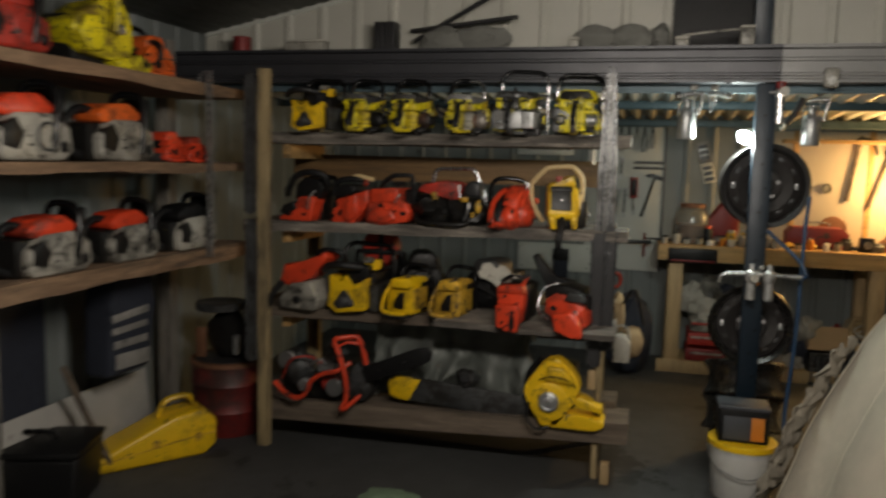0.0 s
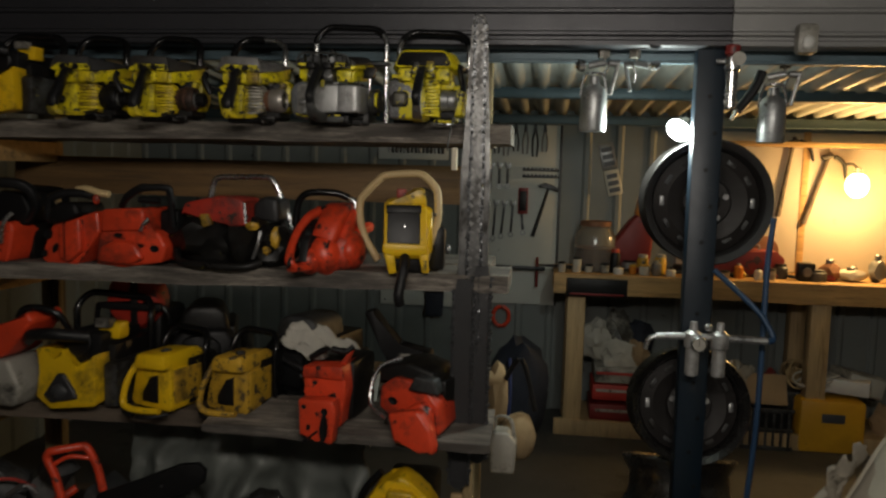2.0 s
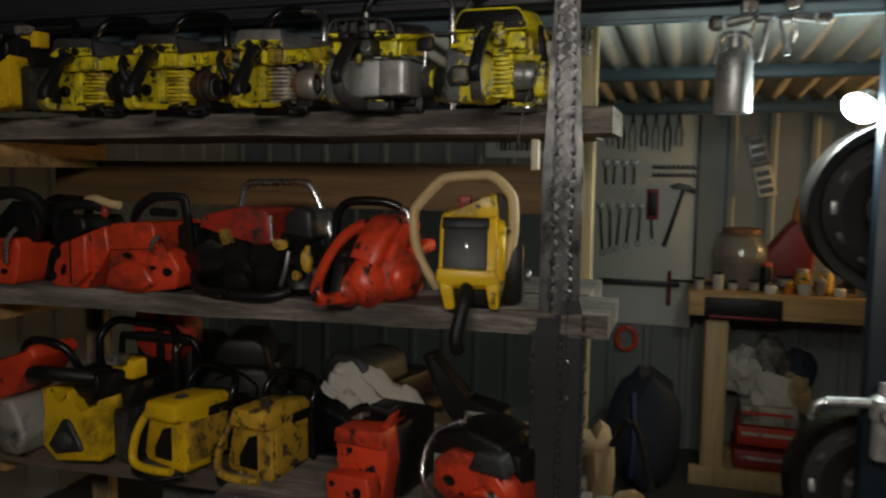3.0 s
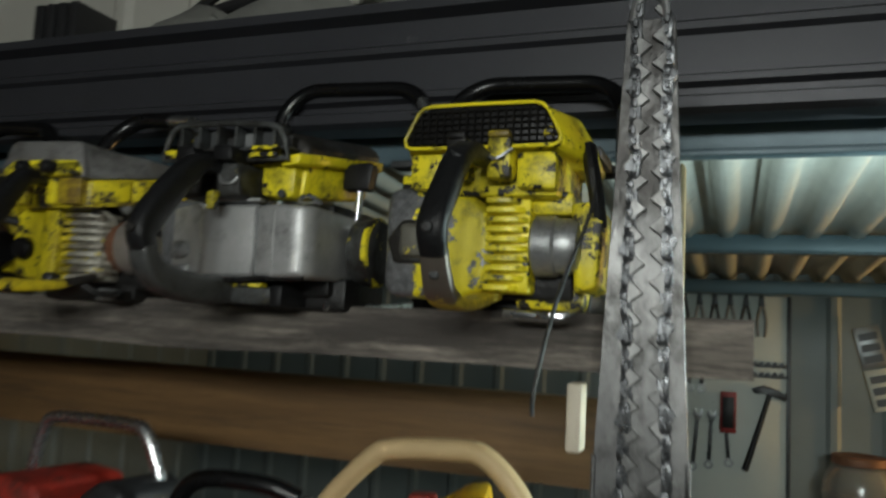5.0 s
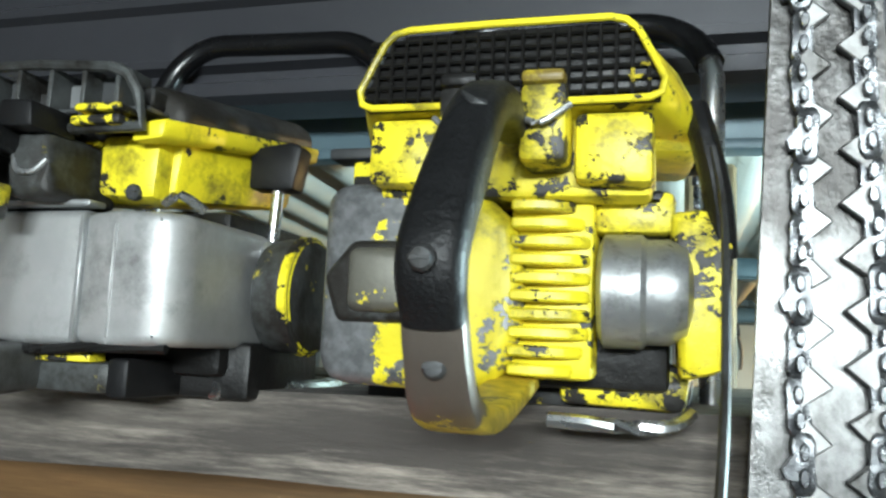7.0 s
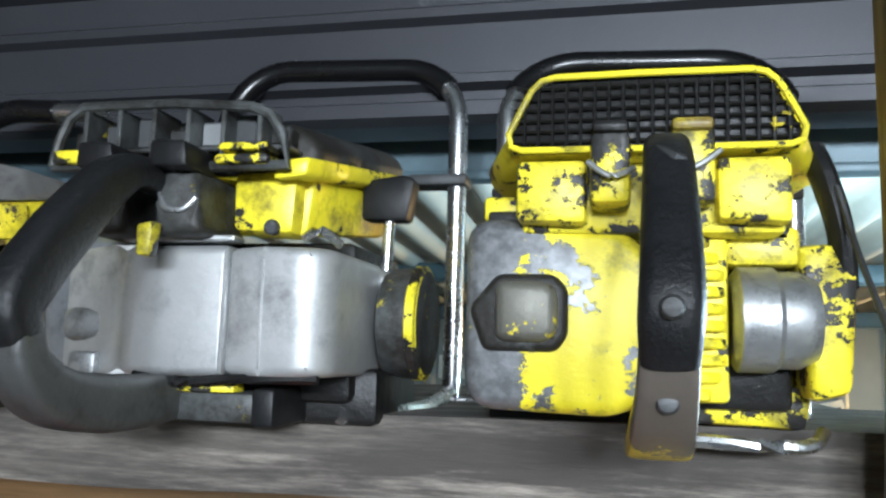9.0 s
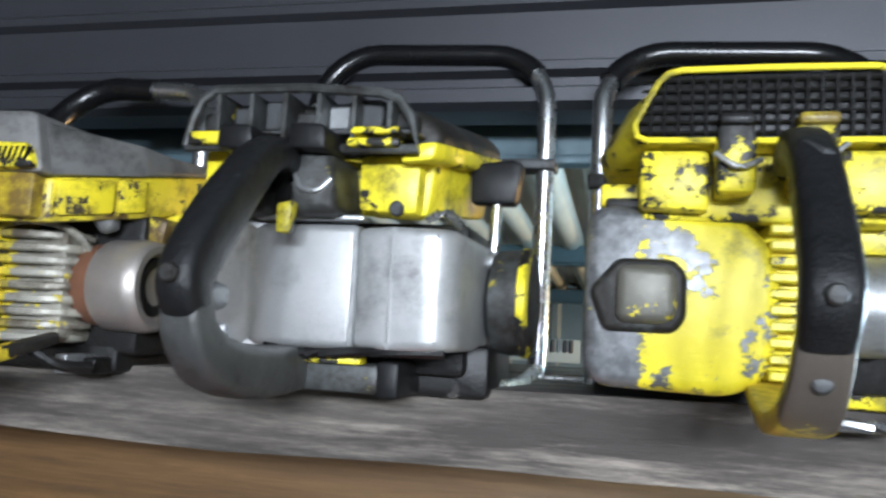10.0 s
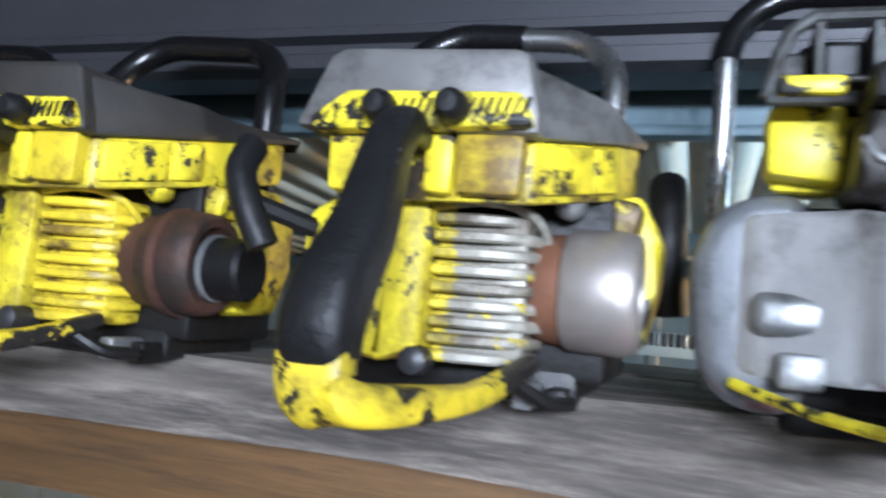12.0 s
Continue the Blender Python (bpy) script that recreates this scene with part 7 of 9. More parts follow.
saw_side((-2.06, 2.2, 1.802), "dark red chainsaw on the top side shelf", red_dull, red_dull, 90, 1, s=0.9)
ob = thing("chainsaw", (-2.12, 2.74, 1.802), "large yellow chainsaw with chrome clip on the top side shelf", "chainsaw", SR, 84)
shell = block(ob, "body_shell", [(-0.2, 0.15), (-0.145, 0.205), (-0.05, 0.262), (0.0, 0.285), (0.08, 0.265), (0.115, 0.205), (0.13, 0.1), (0.1, 0.03), (0.0, 0.03), (-0.145, 0.045), (-0.19, 0.12)], 0.0, 0.18, yellow, 0.02)
block(ob, "rear_half", [(-0.19, 0.12), (-0.15, 0.19), (-0.06, 0.2), (-0.05, 0.06), (-0.14, 0.05)], -0.025, 0.06, yellow, 0.016, par=shell)
block(ob, "base_flange", [(0.02, 0.0), (0.0, 0.035), (0.11, 0.06), (0.15, 0.075), (0.205, 0.04), (0.2, 0.0)], -0.02, 0.16, yellow, 0.01)
pocket(ob, 0.165, 0.035, 0.014, 0.012, -0.021)
part("upright_arm", tube(fresh(), [(-0.01, -0.03, 0.14), (0.0, -0.03, 0.24), (-0.015, -0.01, 0.31)], 0.022, 12, 5), yellow, ob)
part("chrome_clip", box(fresh(), -0.02, 0.014, -0.058, -0.045, 0.13, 0.17, 0.004), chrome, ob)
part("top_bracket", box(fresh(), -0.09, -0.04, -0.02, 0.03, 0.27, 0.3, 0.006), light_cast, ob)
part("engine", box(fresh(), -0.16, 0.12, 0.05, 0.24, 0.0, 0.2, 0.02), oily, ob)
saw_modern((-2.12, 3.09, 1.802), "orange chainsaw with black handles on the top side shelf", SR, orange, 80, seed=12)
saw_side((-2.06, 2.27, 1.432), "white chainsaw with red cover and ringed starter", offwhite, red, 90, 2, ring=True)
saw_side((-2.06, 2.76, 1.432), "orange and white chainsaw with black front hoop", offwhite, orange, 90, 3)
saw_modern((-2.07, 3.12, 1.432), "small orange-red chainsaw on the side shelf", SR, red, 84, seed=14, s=0.72, handle_kind=3)
saw_modern((-2.07, 3.3, 1.432), "small orange-red chainsaw with dark handle", SR, red, 84, seed=15, s=0.7, handle_kind=3)
saw_side((-2.05, 2.36, 1.022), "white chainsaw with red top and black handle", offwhite, red, 90, 3, s=0.92)
saw_side((-2.06, 2.8, 1.022), "creamy white chainsaw with red cover and alloy strap", offwhite, red, 90, 5, s=0.9)
saw_side((-2.06, 3.26, 1.022), "pale grey chainsaw with black strap", offwhite, black, 90, 4, s=0.92)
scrap = thing("chain_offcut", (-0.485, 3.762, 1.6), "short bright offcut of chain lying on the shelf", "chain")
for i in range(6):
    part("offcut_link", prism(fresh(), [(-0.005, -0.0035), (0.005, -0.0035), (0.006, 0.0), (0.005, 0.0035), (-0.005, 0.0035), (-0.006, 0.0)], 0.0, 0.004, "z", 0.0006, Matrix.Translation((0.009 * i - 0.02, 0.003 * (i % 2), 0.0)), seg=1), tool_steel, scrap)


# ---- floor by the side rack ----
case = thing("chainsaw_case", (-2.25, 3.18, 0.0), "bright yellow plastic chainsaw carry case standing on the floor", "case", "", 52)
part("case_body", prism(fresh(), [(-0.3, 0.0), (0.2, 0.0), (0.26, 0.05), (0.26, 0.17), (0.2, 0.235), (0.05, 0.215), (-0.3, 0.075), (-0.32, 0.04)], -0.1, 0.1, "y", 0.02, seg=3), yellow_clean, case)
part("carry_handle", tube(fresh(), [(0.0, 0, 0.2), (0.03, 0, 0.265), (0.08, 0, 0.285), (0.15, 0, 0.28), (0.17, 0, 0.22)], 0.014, 10, 5, 1.6, side=(0, 1, 0)), yellow_clean, case)
part("seam", tube(fresh(), [(-0.3, -0.102, 0.05), (0.1, -0.104, 0.1), (0.255, -0.102, 0.11)], 0.003, 6, 4), yellow_dull, case)
for x in (-0.05, 0.15):
    part("latch", box(fresh(), x, x + 0.03, -0.108, -0.098, 0.08, 0.12, 0.003), yellow_dull, case)
can = thing("fuel_can", (-2.15, 3.67, 0.0), "squat dark red drum with a dark lid on the floor", "drum")
part("drum_body", lathe(fresh(), [(0.185, 0.0), (0.19, 0.01), (0.19, 0.12), (0.196, 0.13), (0.19, 0.14), (0.19, 0.26), (0.196, 0.27), (0.19, 0.28), (0.19, 0.37), (0.18, 0.38), (0.0, 0.38)], n=36), mat("drum_red_paint", (0.2, 0.016, 0.014), 0.5, 0.1, 0.35, 10, 0.15, (0.035, 0.025, 0.024), 0.06, 5, chip_soft=0.15, grime=0.7, grime_scale=6), can)
part("drum_rim", lathe(fresh(), [(0.184, 0.365), (0.199, 0.37), (0.199, 0.39), (0.184, 0.395)], n=36, loop=True), rust, can)
part("drum_lid", lathe(fresh(), [(0.172, 0.38), (0.172, 0.395), (0.06, 0.4), (0.0, 0.4)], n=30), dark_tool, can)
blk = thing("engine_block", (-2.16, 3.68, 0.402), "dark greasy machine part sitting on the drum", "machine part")
part("casting", lump(fresh(), (0.02, 0, 0.11), (0.13, 0.1, 0.12), 21, 0.35), oily, blk)
part("flange", drum(fresh(), (-0.03, -0.02, 0.25), 0.13, 0.04, "z", 26), grey_plain, blk)
part("rusty_arm", box(fresh(), -0.12, -0.07, -0.12, -0.09, 0.0, 0.16, 0.006), rust, blk)
part("bright_stud", tube(fresh(), [(0.1, -0.09, 0.03), (0.105, -0.095, 0.13)], 0.018, 12, 1), light_cast, blk, "dull alloy stud")
tub = thing("black_tub", (-2.42, 2.6, 0.0), "black plastic tool case on the concrete floor", "case", "", 20)
part("tub_body", prism(fresh(), [(-0.2, 0.0), (0.2, 0.0), (0.22, 0.24), (-0.22, 0.24)], -0.16, 0.16, "y", 0.02, seg=3), black, tub)
part("tub_lid", box(fresh(), -0.225, 0.225, -0.17, 0.17, 0.24, 0.27, 0.012), black, tub)
part("tub_handle", tube(fresh(), [(-0.08, 0, 0.265), (-0.06, 0, 0.3), (0.06, 0, 0.3), (0.08, 0, 0.265)], 0.012, 8, 4), black, tub)
lean = part("leaning_panel", box(fresh(), -0.006, 0.006, -0.9, 0.5, 0.0, 0.37, 0.002), mat("pale_grey_panel", (0.42, 0.41, 0.38), 0.6, 0, 0.25, 6, 0.1, (0.2, 0.18, 0.16), -0.04, 4))
lean.matrix_world = pose(-2.44, 2.9, 0.0, 0, -6, 0)
tagged(lean, "pale grey sheet panel leaning against the side wall", "panel")
stick = thing("broom", (-2.33, 2.95, 0.02), "dark wooden stick leaning under the side shelf", "broom", "", 0, tilt=(28, 0))
part("stick_shaft", tube(fresh(), [(0, 0, 0), (0, 0, 0.62)], 0.014, 8, 1), dark_wood, stick)
bag = thing("tool_bag", (-2.33, 3.04, 0.46), "dark hanging tool bag with worn pale grey stripes under the shelf", "bag")
part("bag_body", prism(fresh(), [(-0.17, 0.0), (0.13, 0.0), (0.16, 0.3), (0.16, 0.49), (-0.14, 0.49), (-0.14, 0.3)], -0.09, 0.06, "x", 0.03, seg=3), navy, bag)
strap_mat = mat("worn_grey_strap", (0.3, 0.29, 0.27), 0.85, 0, 0.5, 20, 0.3, (0.06, 0.06, 0.06), 0.05, 9, chip_soft=0.1)
for k, (z, h, a, b) in enumerate(((0.03, 0.07, -0.13, 0.1), (0.13, 0.035, -0.14, 0.09), (0.2, 0.03, -0.14, 0.1), (0.26, 0.035, -0.13, 0.12))):
    part("bag_strap", box(fresh(), 0.055, 0.068, a, b, z, z + h, 0.004, Matrix.Rotation(radians(-3 + 2 * k), 4, "X")), strap_mat, bag)
# Dark block added for the shade under the shelf, with one pale patch.
dark1 = thing("tool_chest", (-2.56, 2.35, 0.45), "dark block standing in for the darkness under the side shelf", "chest")
part("chest_body", box(fresh(), -0.04, 0.07, -0.9, 0.4, -0.45, 0.42, 0.015), navy, dark1)
part("chest_badge", prism(fresh(), [(-0.06, 0.0), (0.02, 0.03), (0.01, 0.1), (-0.07, 0.09)], 0.07, 0.076, "x", 0.001), offwhite, dark1, "pale patch")
grn = thing("floor_rag", (-1.02, 3.06, 0.0), "faded green rag lying on the floor", "rag")
part("rag_cloth", lump(fresh(), (0, 0, 0.018), (0.12, 0.07, 0.025), 14, 0.35, 3), mat("faded_green_cloth", (0.13, 0.19, 0.12), 0.9, 0, 0.3, 20, 0.4), grn)

# ---- blue post with wheels, work light and air fittings ----
post = thing("blue_post", (0.482, 3.85, 0.0), "dark blue steel box post with drilled holes", "post")
part("post_tube", box(fresh(), -0.043, 0.043, -0.03, 0.03, 0.0, 1.85, 0.004), blue_post, post)
for k in range(12):
    part("bolt_hole", lathe(fresh(), [(0.007, -0.0305), (0.006, -0.0315), (0.0, -0.0315)], (0.0 if k % 2 else 0.02, 0, 0.5 + 0.11 * k), "y", 10), amber if k in (4,) else black, post)
part("post_top", box(fresh(), -0.04, 0.045, 0.29, 0.345, 2.027, 3.0, 0.004), blue_post, post)
part("post_foot", box(fresh(), -0.1, 0.1, -0.1, 0.1, 0.0, 0.012, 0.002), blue_post, post)


def wheel(name, place, r, turn, tilt, label, m_rim, m_ring):
    ob = thing(name, place, label, "wheel rim", "spare wheel rims", turn, tilt=tilt)
    part("rim_barrel", lathe(fresh(), [(r * 0.88, -0.07), (r * 0.98, -0.085), (r, -0.075), (r * 0.95, -0.06), (r * 0.86, -0.03), (r * 0.86, 0.03), (r * 0.95, 0.06), (r, 0.075), (r * 0.96, 0.085), (r * 0.82, 0.07), (r * 0.8, 0.0)], axis="y", n=40, loop=True), m_ring, ob)
    disc = part("rim_disc", lathe(fresh(), [(r * 0.86, 0.0), (r * 0.82, -0.03), (r * 0.62, -0.05), (r * 0.4, -0.03), (r * 0.36, -0.045), (r * 0.2, -0.05), (r * 0.17, -0.03), (0.0, -0.03)], axis="y", n=40), m_rim, ob)
    for k in range(12):
        a = 2 * math.pi * k / 12
        part("vent_hole", box(fresh(), -0.008, 0.008, -0.004, 0.004, -0.016, 0.016, 0.004, Matrix.Translation((r * 0.7 * math.cos(a), -0.043, r * 0.7 * math.sin(a))) @ Matrix.Rotation(-a, 4, "Y")), grey_plain if k % 3 else light_cast, disc)
    for k in range(5):
        a = 2 * math.pi * k / 5 + 0.3
        part("stud_hole", lathe(fresh(), [(0.011, -0.046), (0.009, -0.052), (0.0, -0.052)], (r * 0.3 * math.cos(a), 0, r * 0.3 * math.sin(a)), "y", 10), tool_steel, disc)
    return ob


wheel("wheel_rim", (0.515, 3.99, 1.39), 0.2, 0, (0, 0), "black steel wheel rim hung behind the blue post", tyre_mat, tyre_mat)
wheel("wheel_rim", (0.50, 4.0, 0.712), 0.19, 0, (-12, 0), "black steel wheel rim standing behind the blue post", tyre_mat, mat("glossy_black_rim", (0.16, 0.155, 0.15), 0.27, 0.95, 0.4, 14, 0.06))
gloss = MATS["glossy_black_rim"]
for k, z in enumerate((0.42, 0.245)):
    wheel("wheel_rim", (0.50, 4.06, z), 0.195, 0, (72, 0), "glossy black wheel rim lying tilted in the stack", gloss, gloss)
stand = thing("drum_stand", (0.5, 4.06, 0.0), "low dark timber block under the stacked wheel rims", "block")
part("block", box(fresh(), -0.14, 0.14, -0.14, 0.14, 0.0, 0.155, 0.008), black, stand)
wl = thing("work_light", (0.415, 3.93, 1.615), "small bright work light clamped to the blue post", "lamp", "", -42, tilt=(38, 0))
wl.scale = (0.8, 0.8, 0.8)
part("reflector", lathe(fresh(), [(0.02, 0.06), (0.035, 0.04), (0.05, 0.0), (0.053, -0.004), (0.048, -0.002), (0.03, 0.036), (0.0, 0.05)], axis="y", n=24), chrome, wl)
part("bulb", lathe(fresh(), [(0.01, 0.03), (0.034, 0.015), (0.046, 0.0), (0.04, -0.016), (0.0, -0.026)], axis="y", n=20), bulb_cold, wl, "glowing cold-white bulb")
part("clamp", box(fresh(), 0.0, 0.05, 0.03, 0.06, -0.012, 0.012, 0.003), black, wl)
reg = thing("air_regulator", (0.48, 3.735, 0.93), "alloy air regulator with gauge and filter bowls", "regulator")
part("manifold", tube(fresh(), [(-0.13, 0.0, 0.06), (-0.05, 0.0, 0.065), (0.06, 0.0, 0.065), (0.19, 0.0, 0.062)], 0.011, 12, 4), light_cast, reg)
for x in (-0.022, 0.055):
    part("bowl", lathe(fresh(), [(0.012, -0.055), (0.02, -0.05), (0.02, 0.03), (0.026, 0.035), (0.026, 0.075), (0.012, 0.085), (0.01, 0.11), (0.0, 0.11)], (x, 0, 0.0), n=18), alloy, reg, "alloy filter bowl")
part("gauge_body", lathe(fresh(), [(0.022, 0.0), (0.024, -0.02), (0.021, -0.026), (0.019, -0.022), (0.0, -0.022)], (-0.012, -0.02, 0.05), "y", 20), chrome, reg)
part("gauge_face", lathe(fresh(), [(0.018, 0.0), (0.018, -0.002), (0.0, -0.002)], (-0.012, -0.043, 0.05), "y", 20), offwhite, reg, "white dial face")
part("needle", box(fresh(), -0.013, -0.011, -0.0475, -0.0462, 0.046, 0.064, 0), black, reg)
part("valve_knob", drum(fresh(), (0.02, 0, 0.085), 0.012, 0.02, "z", 12), chrome, reg)
part("tap", tube(fresh(), [(-0.13, 0.0, 0.06), (-0.15, 0.0, 0.05), (-0.16, 0.0, 0.02)], 0.008, 10, 4), chrome, reg)
hose = part("air_hose", tube(fresh(), [(0.52, 3.8, 1.19), (0.6, 3.79, 1.12), (0.66, 3.77, 1.06), (0.69, 3.75, 1.0), (0.67, 3.735, 0.99)], 0.009, 10, 6), blue_hose)
tagged(hose, "blue air hose looped to the regulator", "hose")
hose = part("air_hose", tube(fresh(), [(0.70, 3.86, 1.35), (0.69, 3.86, 1.2), (0.685, 3.84, 1.0), (0.682, 3.83, 0.8), (0.675, 3.83, 0.6), (0.66, 3.84, 0.3), (0.67, 3.845, 0.012)], 0.009, 10, 6), blue_hose)
tagged(hose, "blue air hose hanging beside the wheels", "hose")
tr = thing("air_gauge", (0.535, 3.80, 1.80), "red-topped chrome gauge fitting at the post head", "gauge")
part("fitting_body", lathe(fresh(), [(0.012, -0.13), (0.018, -0.125), (0.018, -0.02), (0.024, -0.015), (0.024, 0.02), (0.012, 0.03), (0.0, 0.03)], n=16), chrome, tr)
part("red_cap", drum(fresh(), (0, 0, 0.028), 0.022, 0.03, "z", 16), box_red, tr)
part("dial", lathe(fresh(), [(0.02, 0.0), (0.02, -0.012), (0.0, -0.012)], (0.012, -0.02, 0.015), "y", 18), offwhite, tr)
part("side_knob", tube(fresh(), [(-0.045, 0, 0.01), (0.0, 0, 0.01)], 0.008, 10, 1), light_cast, tr)


def spray_gun(place, label, turn, cup=True, s=1.0):
    ob = thing("spray_gun", place, label, "spray gun", "hanging spray guns", turn)
    ob.scale = (s, s, s)
    part("gun_body", tube(fresh(), [(-0.05, 0, 0.0), (0.0, 0, 0.01), (0.045, 0, 0.008)], 0.011, 10, 4), light_cast, ob)
    part("gun_grip", tube(fresh(), [(0.04, 0, 0.005), (0.03, 0, -0.04), (0.02, 0, -0.085)], 0.01, 10, 4, 0.7), light_cast, ob)
    part("trigger", tube(fresh(), [(0.01, 0, 0.0), (0.0, 0, -0.03), (0.005, 0, -0.055)], 0.004, 8, 4), chrome, ob)
    part("nozzle", lathe(fresh(), [(0.016, 0.0), (0.018, -0.02), (0.008, -0.03), (0.0, -0.03)], (-0.06, 0, 0), "x", 14), chrome, ob)
    part("hook", tube(fresh(), [(0.0, 0, 0.01), (0.0, 0, 0.04), (0.01, 0, 0.05)], 0.004, 8, 4), offwhite, ob)
    if cup:
        part("paint_cup", lathe(fresh(), [(0.0, -0.2), (0.04, -0.2), (0.042, -0.195), (0.04, -0.085), (0.034, -0.068), (0.018, -0.055), (0.016, -0.03), (0.0, -0.03)], (-0.03, 0, 0), n=26), light_cast, ob, "brushed alloy paint cup")
        part("cup_yoke", tube(fresh(), [(-0.07, 0, -0.09), (-0.06, 0, -0.03), (-0.03, 0, -0.02), (0.0, 0, -0.03), (0.01, 0, -0.09)], 0.005, 8, 4), chrome, ob)
    part("bracket", box(fresh(), -0.016, 0.016, 0.0, 0.03, 0.028, 0.066, 0.003), offwhite, ob, "white wall bracket")
    return ob


spray_gun((0.17, 3.86, 1.80), "alloy spray gun with long cup hung under the lintel", 8)
spray_gun((0.265, 3.86, 1.80), "small alloy spray gun without cup hung under the lintel", 150, False, 0.85)
spray_gun((0.72, 3.92, 1.78), "alloy spray gun with round cup hung under the lintel", -10)
drl = thing("air_drill", (0.60, 3.88, 1.74), "black air tool hanging beside the post", "air tool", "", 0, tilt=(0, 12))
part("tool_body", tube(fresh(), [(0.03, 0, 0.06), (0.02, 0, 0.0), (-0.01, 0, -0.07)], 0.019, 10, 4, 0.8), black, drl)
part("tool_nose", tube(fresh(), [(-0.01, 0, -0.07), (-0.02, 0, -0.1)], 0.006, 8, 1), chrome, drl)
sen = thing("sensor_box", (0.733, 3.76, 1.83), "small white plastic sensor box on the lintel", "sensor")
part("sensor_case", box(fresh(), -0.029, 0.029, 0.0, 0.045, 0.0, 0.085, 0.01), offwhite, sen)
part("sensor_lens", lump(fresh(), (0.0, -0.002, 0.03), (0.018, 0.008, 0.02), 0, 0.0), bucket_mat, sen)
bk = thing("paint_bucket", (0.455, 3.62, 0.0), "white plastic bucket with yellow rim on the floor", "bucket")
part("bucket_shell", lathe(fresh(), [(0.0, 0.0), (0.115, 0.0), (0.12, 0.006), (0.136, 0.225), (0.142, 0.228), (0.142, 0.24)], n=32), bucket_mat, bk)
part("bucket_rim", lathe(fresh(), [(0.139, 0.238), (0.147, 0.24), (0.147, 0.262), (0.136, 0.264), (0.0, 0.262)], n=32), yellow_clean, bk, "yellow rim")
part("bail", tube(fresh(), [(-0.147, 0, 0.22), (-0.12, -0.1, 0.16), (0.0, -0.16, 0.13), (0.12, -0.1, 0.16), (0.147, 0, 0.22)], 0.003, 6, 6), tool_steel, bk)
tin = thing("paint_tin", (0.45, 3.62, 0.264), "dark tin with an orange label standing on the bucket", "tin")
part("tin_body", box(fresh(), -0.105, 0.105, -0.07, 0.08, 0.0, 0.15, 0.008), black, tin)
part("tin_label", box(fresh(), -0.085, 0.03, -0.0735, -0.0705, 0.015, 0.12, 0.001), label_dark, tin, "dark grey label")
part("tin_label_end", box(fresh(), 0.03, 0.085, -0.0735, -0.0705, 0.015, 0.12, 0.001), label_orange, tin, "orange label")
part("tin_lid", box(fresh(), -0.11, 0.11, -0.075, 0.085, 0.15, 0.165, 0.004), label_dark, tin)

# ---- the canvas-covered shape ----
def cover_at(u, v):
    y = 1.9 + 1.5 * v
    x = 0.60 + 0.5 * u ** 1.3 + 0.28 * (1 - v)
    z = 0.05 + 1.12 * math.sin(min(1.3 * u, 1.5)) * (1.0 - 0.06 * v ** 3)
    w = 0.03 * noise.noise((u * 3, v * 5, 2)) + 0.018 * math.sin(24 * v + 3 * u) * (1 - u) + 0.012 * noise.noise((u * 9, v * 14, 5))
    return Vector((x + w, y + 0.5 * w, z + 0.4 * w))


tarp = part("canvas_cover", sheet(fresh(), 40, 60, cover_at), cloth)
thick(tarp, 0.006)
part("hem", tube(fresh(), [tuple(cover_at(0.02 + 0.96 * i / 24, 1.0)) for i in range(25)], 0.008, 8, 1), cloth, tarp, "stitched canvas hem")
for v in (0.42, 0.8):
    part("seam", tube(fresh(), [tuple(cover_at(0.04 + 0.92 * i / 30, v)) for i in range(31)], 0.006, 6, 1), cloth, tarp, "raised canvas seam")
tagged(tarp, "cream canvas cover draped over a large bulky shape", "cover")
def ragged(u, v):
    e = cover_at(0.08 + 0.52 * u, 1.0)
    return e + Vector((-0.02 - 0.09 * v + 0.045 * noise.noise((u * 12, v * 5, 3)), 0.02 - 0.06 * v + 0.03 * noise.noise((u * 9, v * 4, 1)), 0.01 - 0.05 * v + 0.045 * noise.noise((u * 14, v * 6, 4))))


fr = part("ragged_cloth", sheet(fresh(), 60, 14, ragged), mat("dusty_ragged_cloth", (0.27, 0.24, 0.19), 0.95, 0, 0.4, 24, 0.5, (0.1, 0.09, 0.07), 0.0, 9))
thick(fr, 0.004)
tagged(fr, "ragged pale cloth hanging at the end of the canvas", "cloth")
und = thing("covered_shape", (1.75, 2.5, 0.0), "dark bulk hidden beneath the canvas cover", "bulk")
part("bulk", box(fresh(), -0.45, 1.2, -0.75, 0.7, 0.0, 0.9, 0.1), navy, und)

# ---- workbench and rear wall ----
bench = thing("workbench", (1.4, 5.95, 0.0), "long pine workbench with thick worn edge", "workbench")
part("bench_top", wavy_board(-1.33, 1.7, -0.24, 0.24, 0.81, 0.92, 77, 0.003), bench_wood, bench)
for x in (-1.2, 0.1, 1.4):
    part("leg", box(fresh(), x - 0.05, x + 0.05, -0.22, -0.13, 0.0, 0.81, 0.005), pine, bench)
    part("leg", box(fresh(), x - 0.05, x + 0.05, 0.13, 0.22, 0.0, 0.81, 0.005), pine, bench)
part("lower_shelf", box(fresh(), -1.25, 1.6, -0.2, 0.2, 0.05, 0.08, 0.003), pine, bench)
part("shelf_nosing", box(fresh(), -1.3, 1.6, -0.235, -0.2, 0.0, 0.09, 0.003), pine, bench)
part("bench_label", box(fresh(), -1.26, -0.93, -0.27, -0.243, 0.8, 0.9, 0.004), black, bench, "black tool tray screwed to the bench edge")
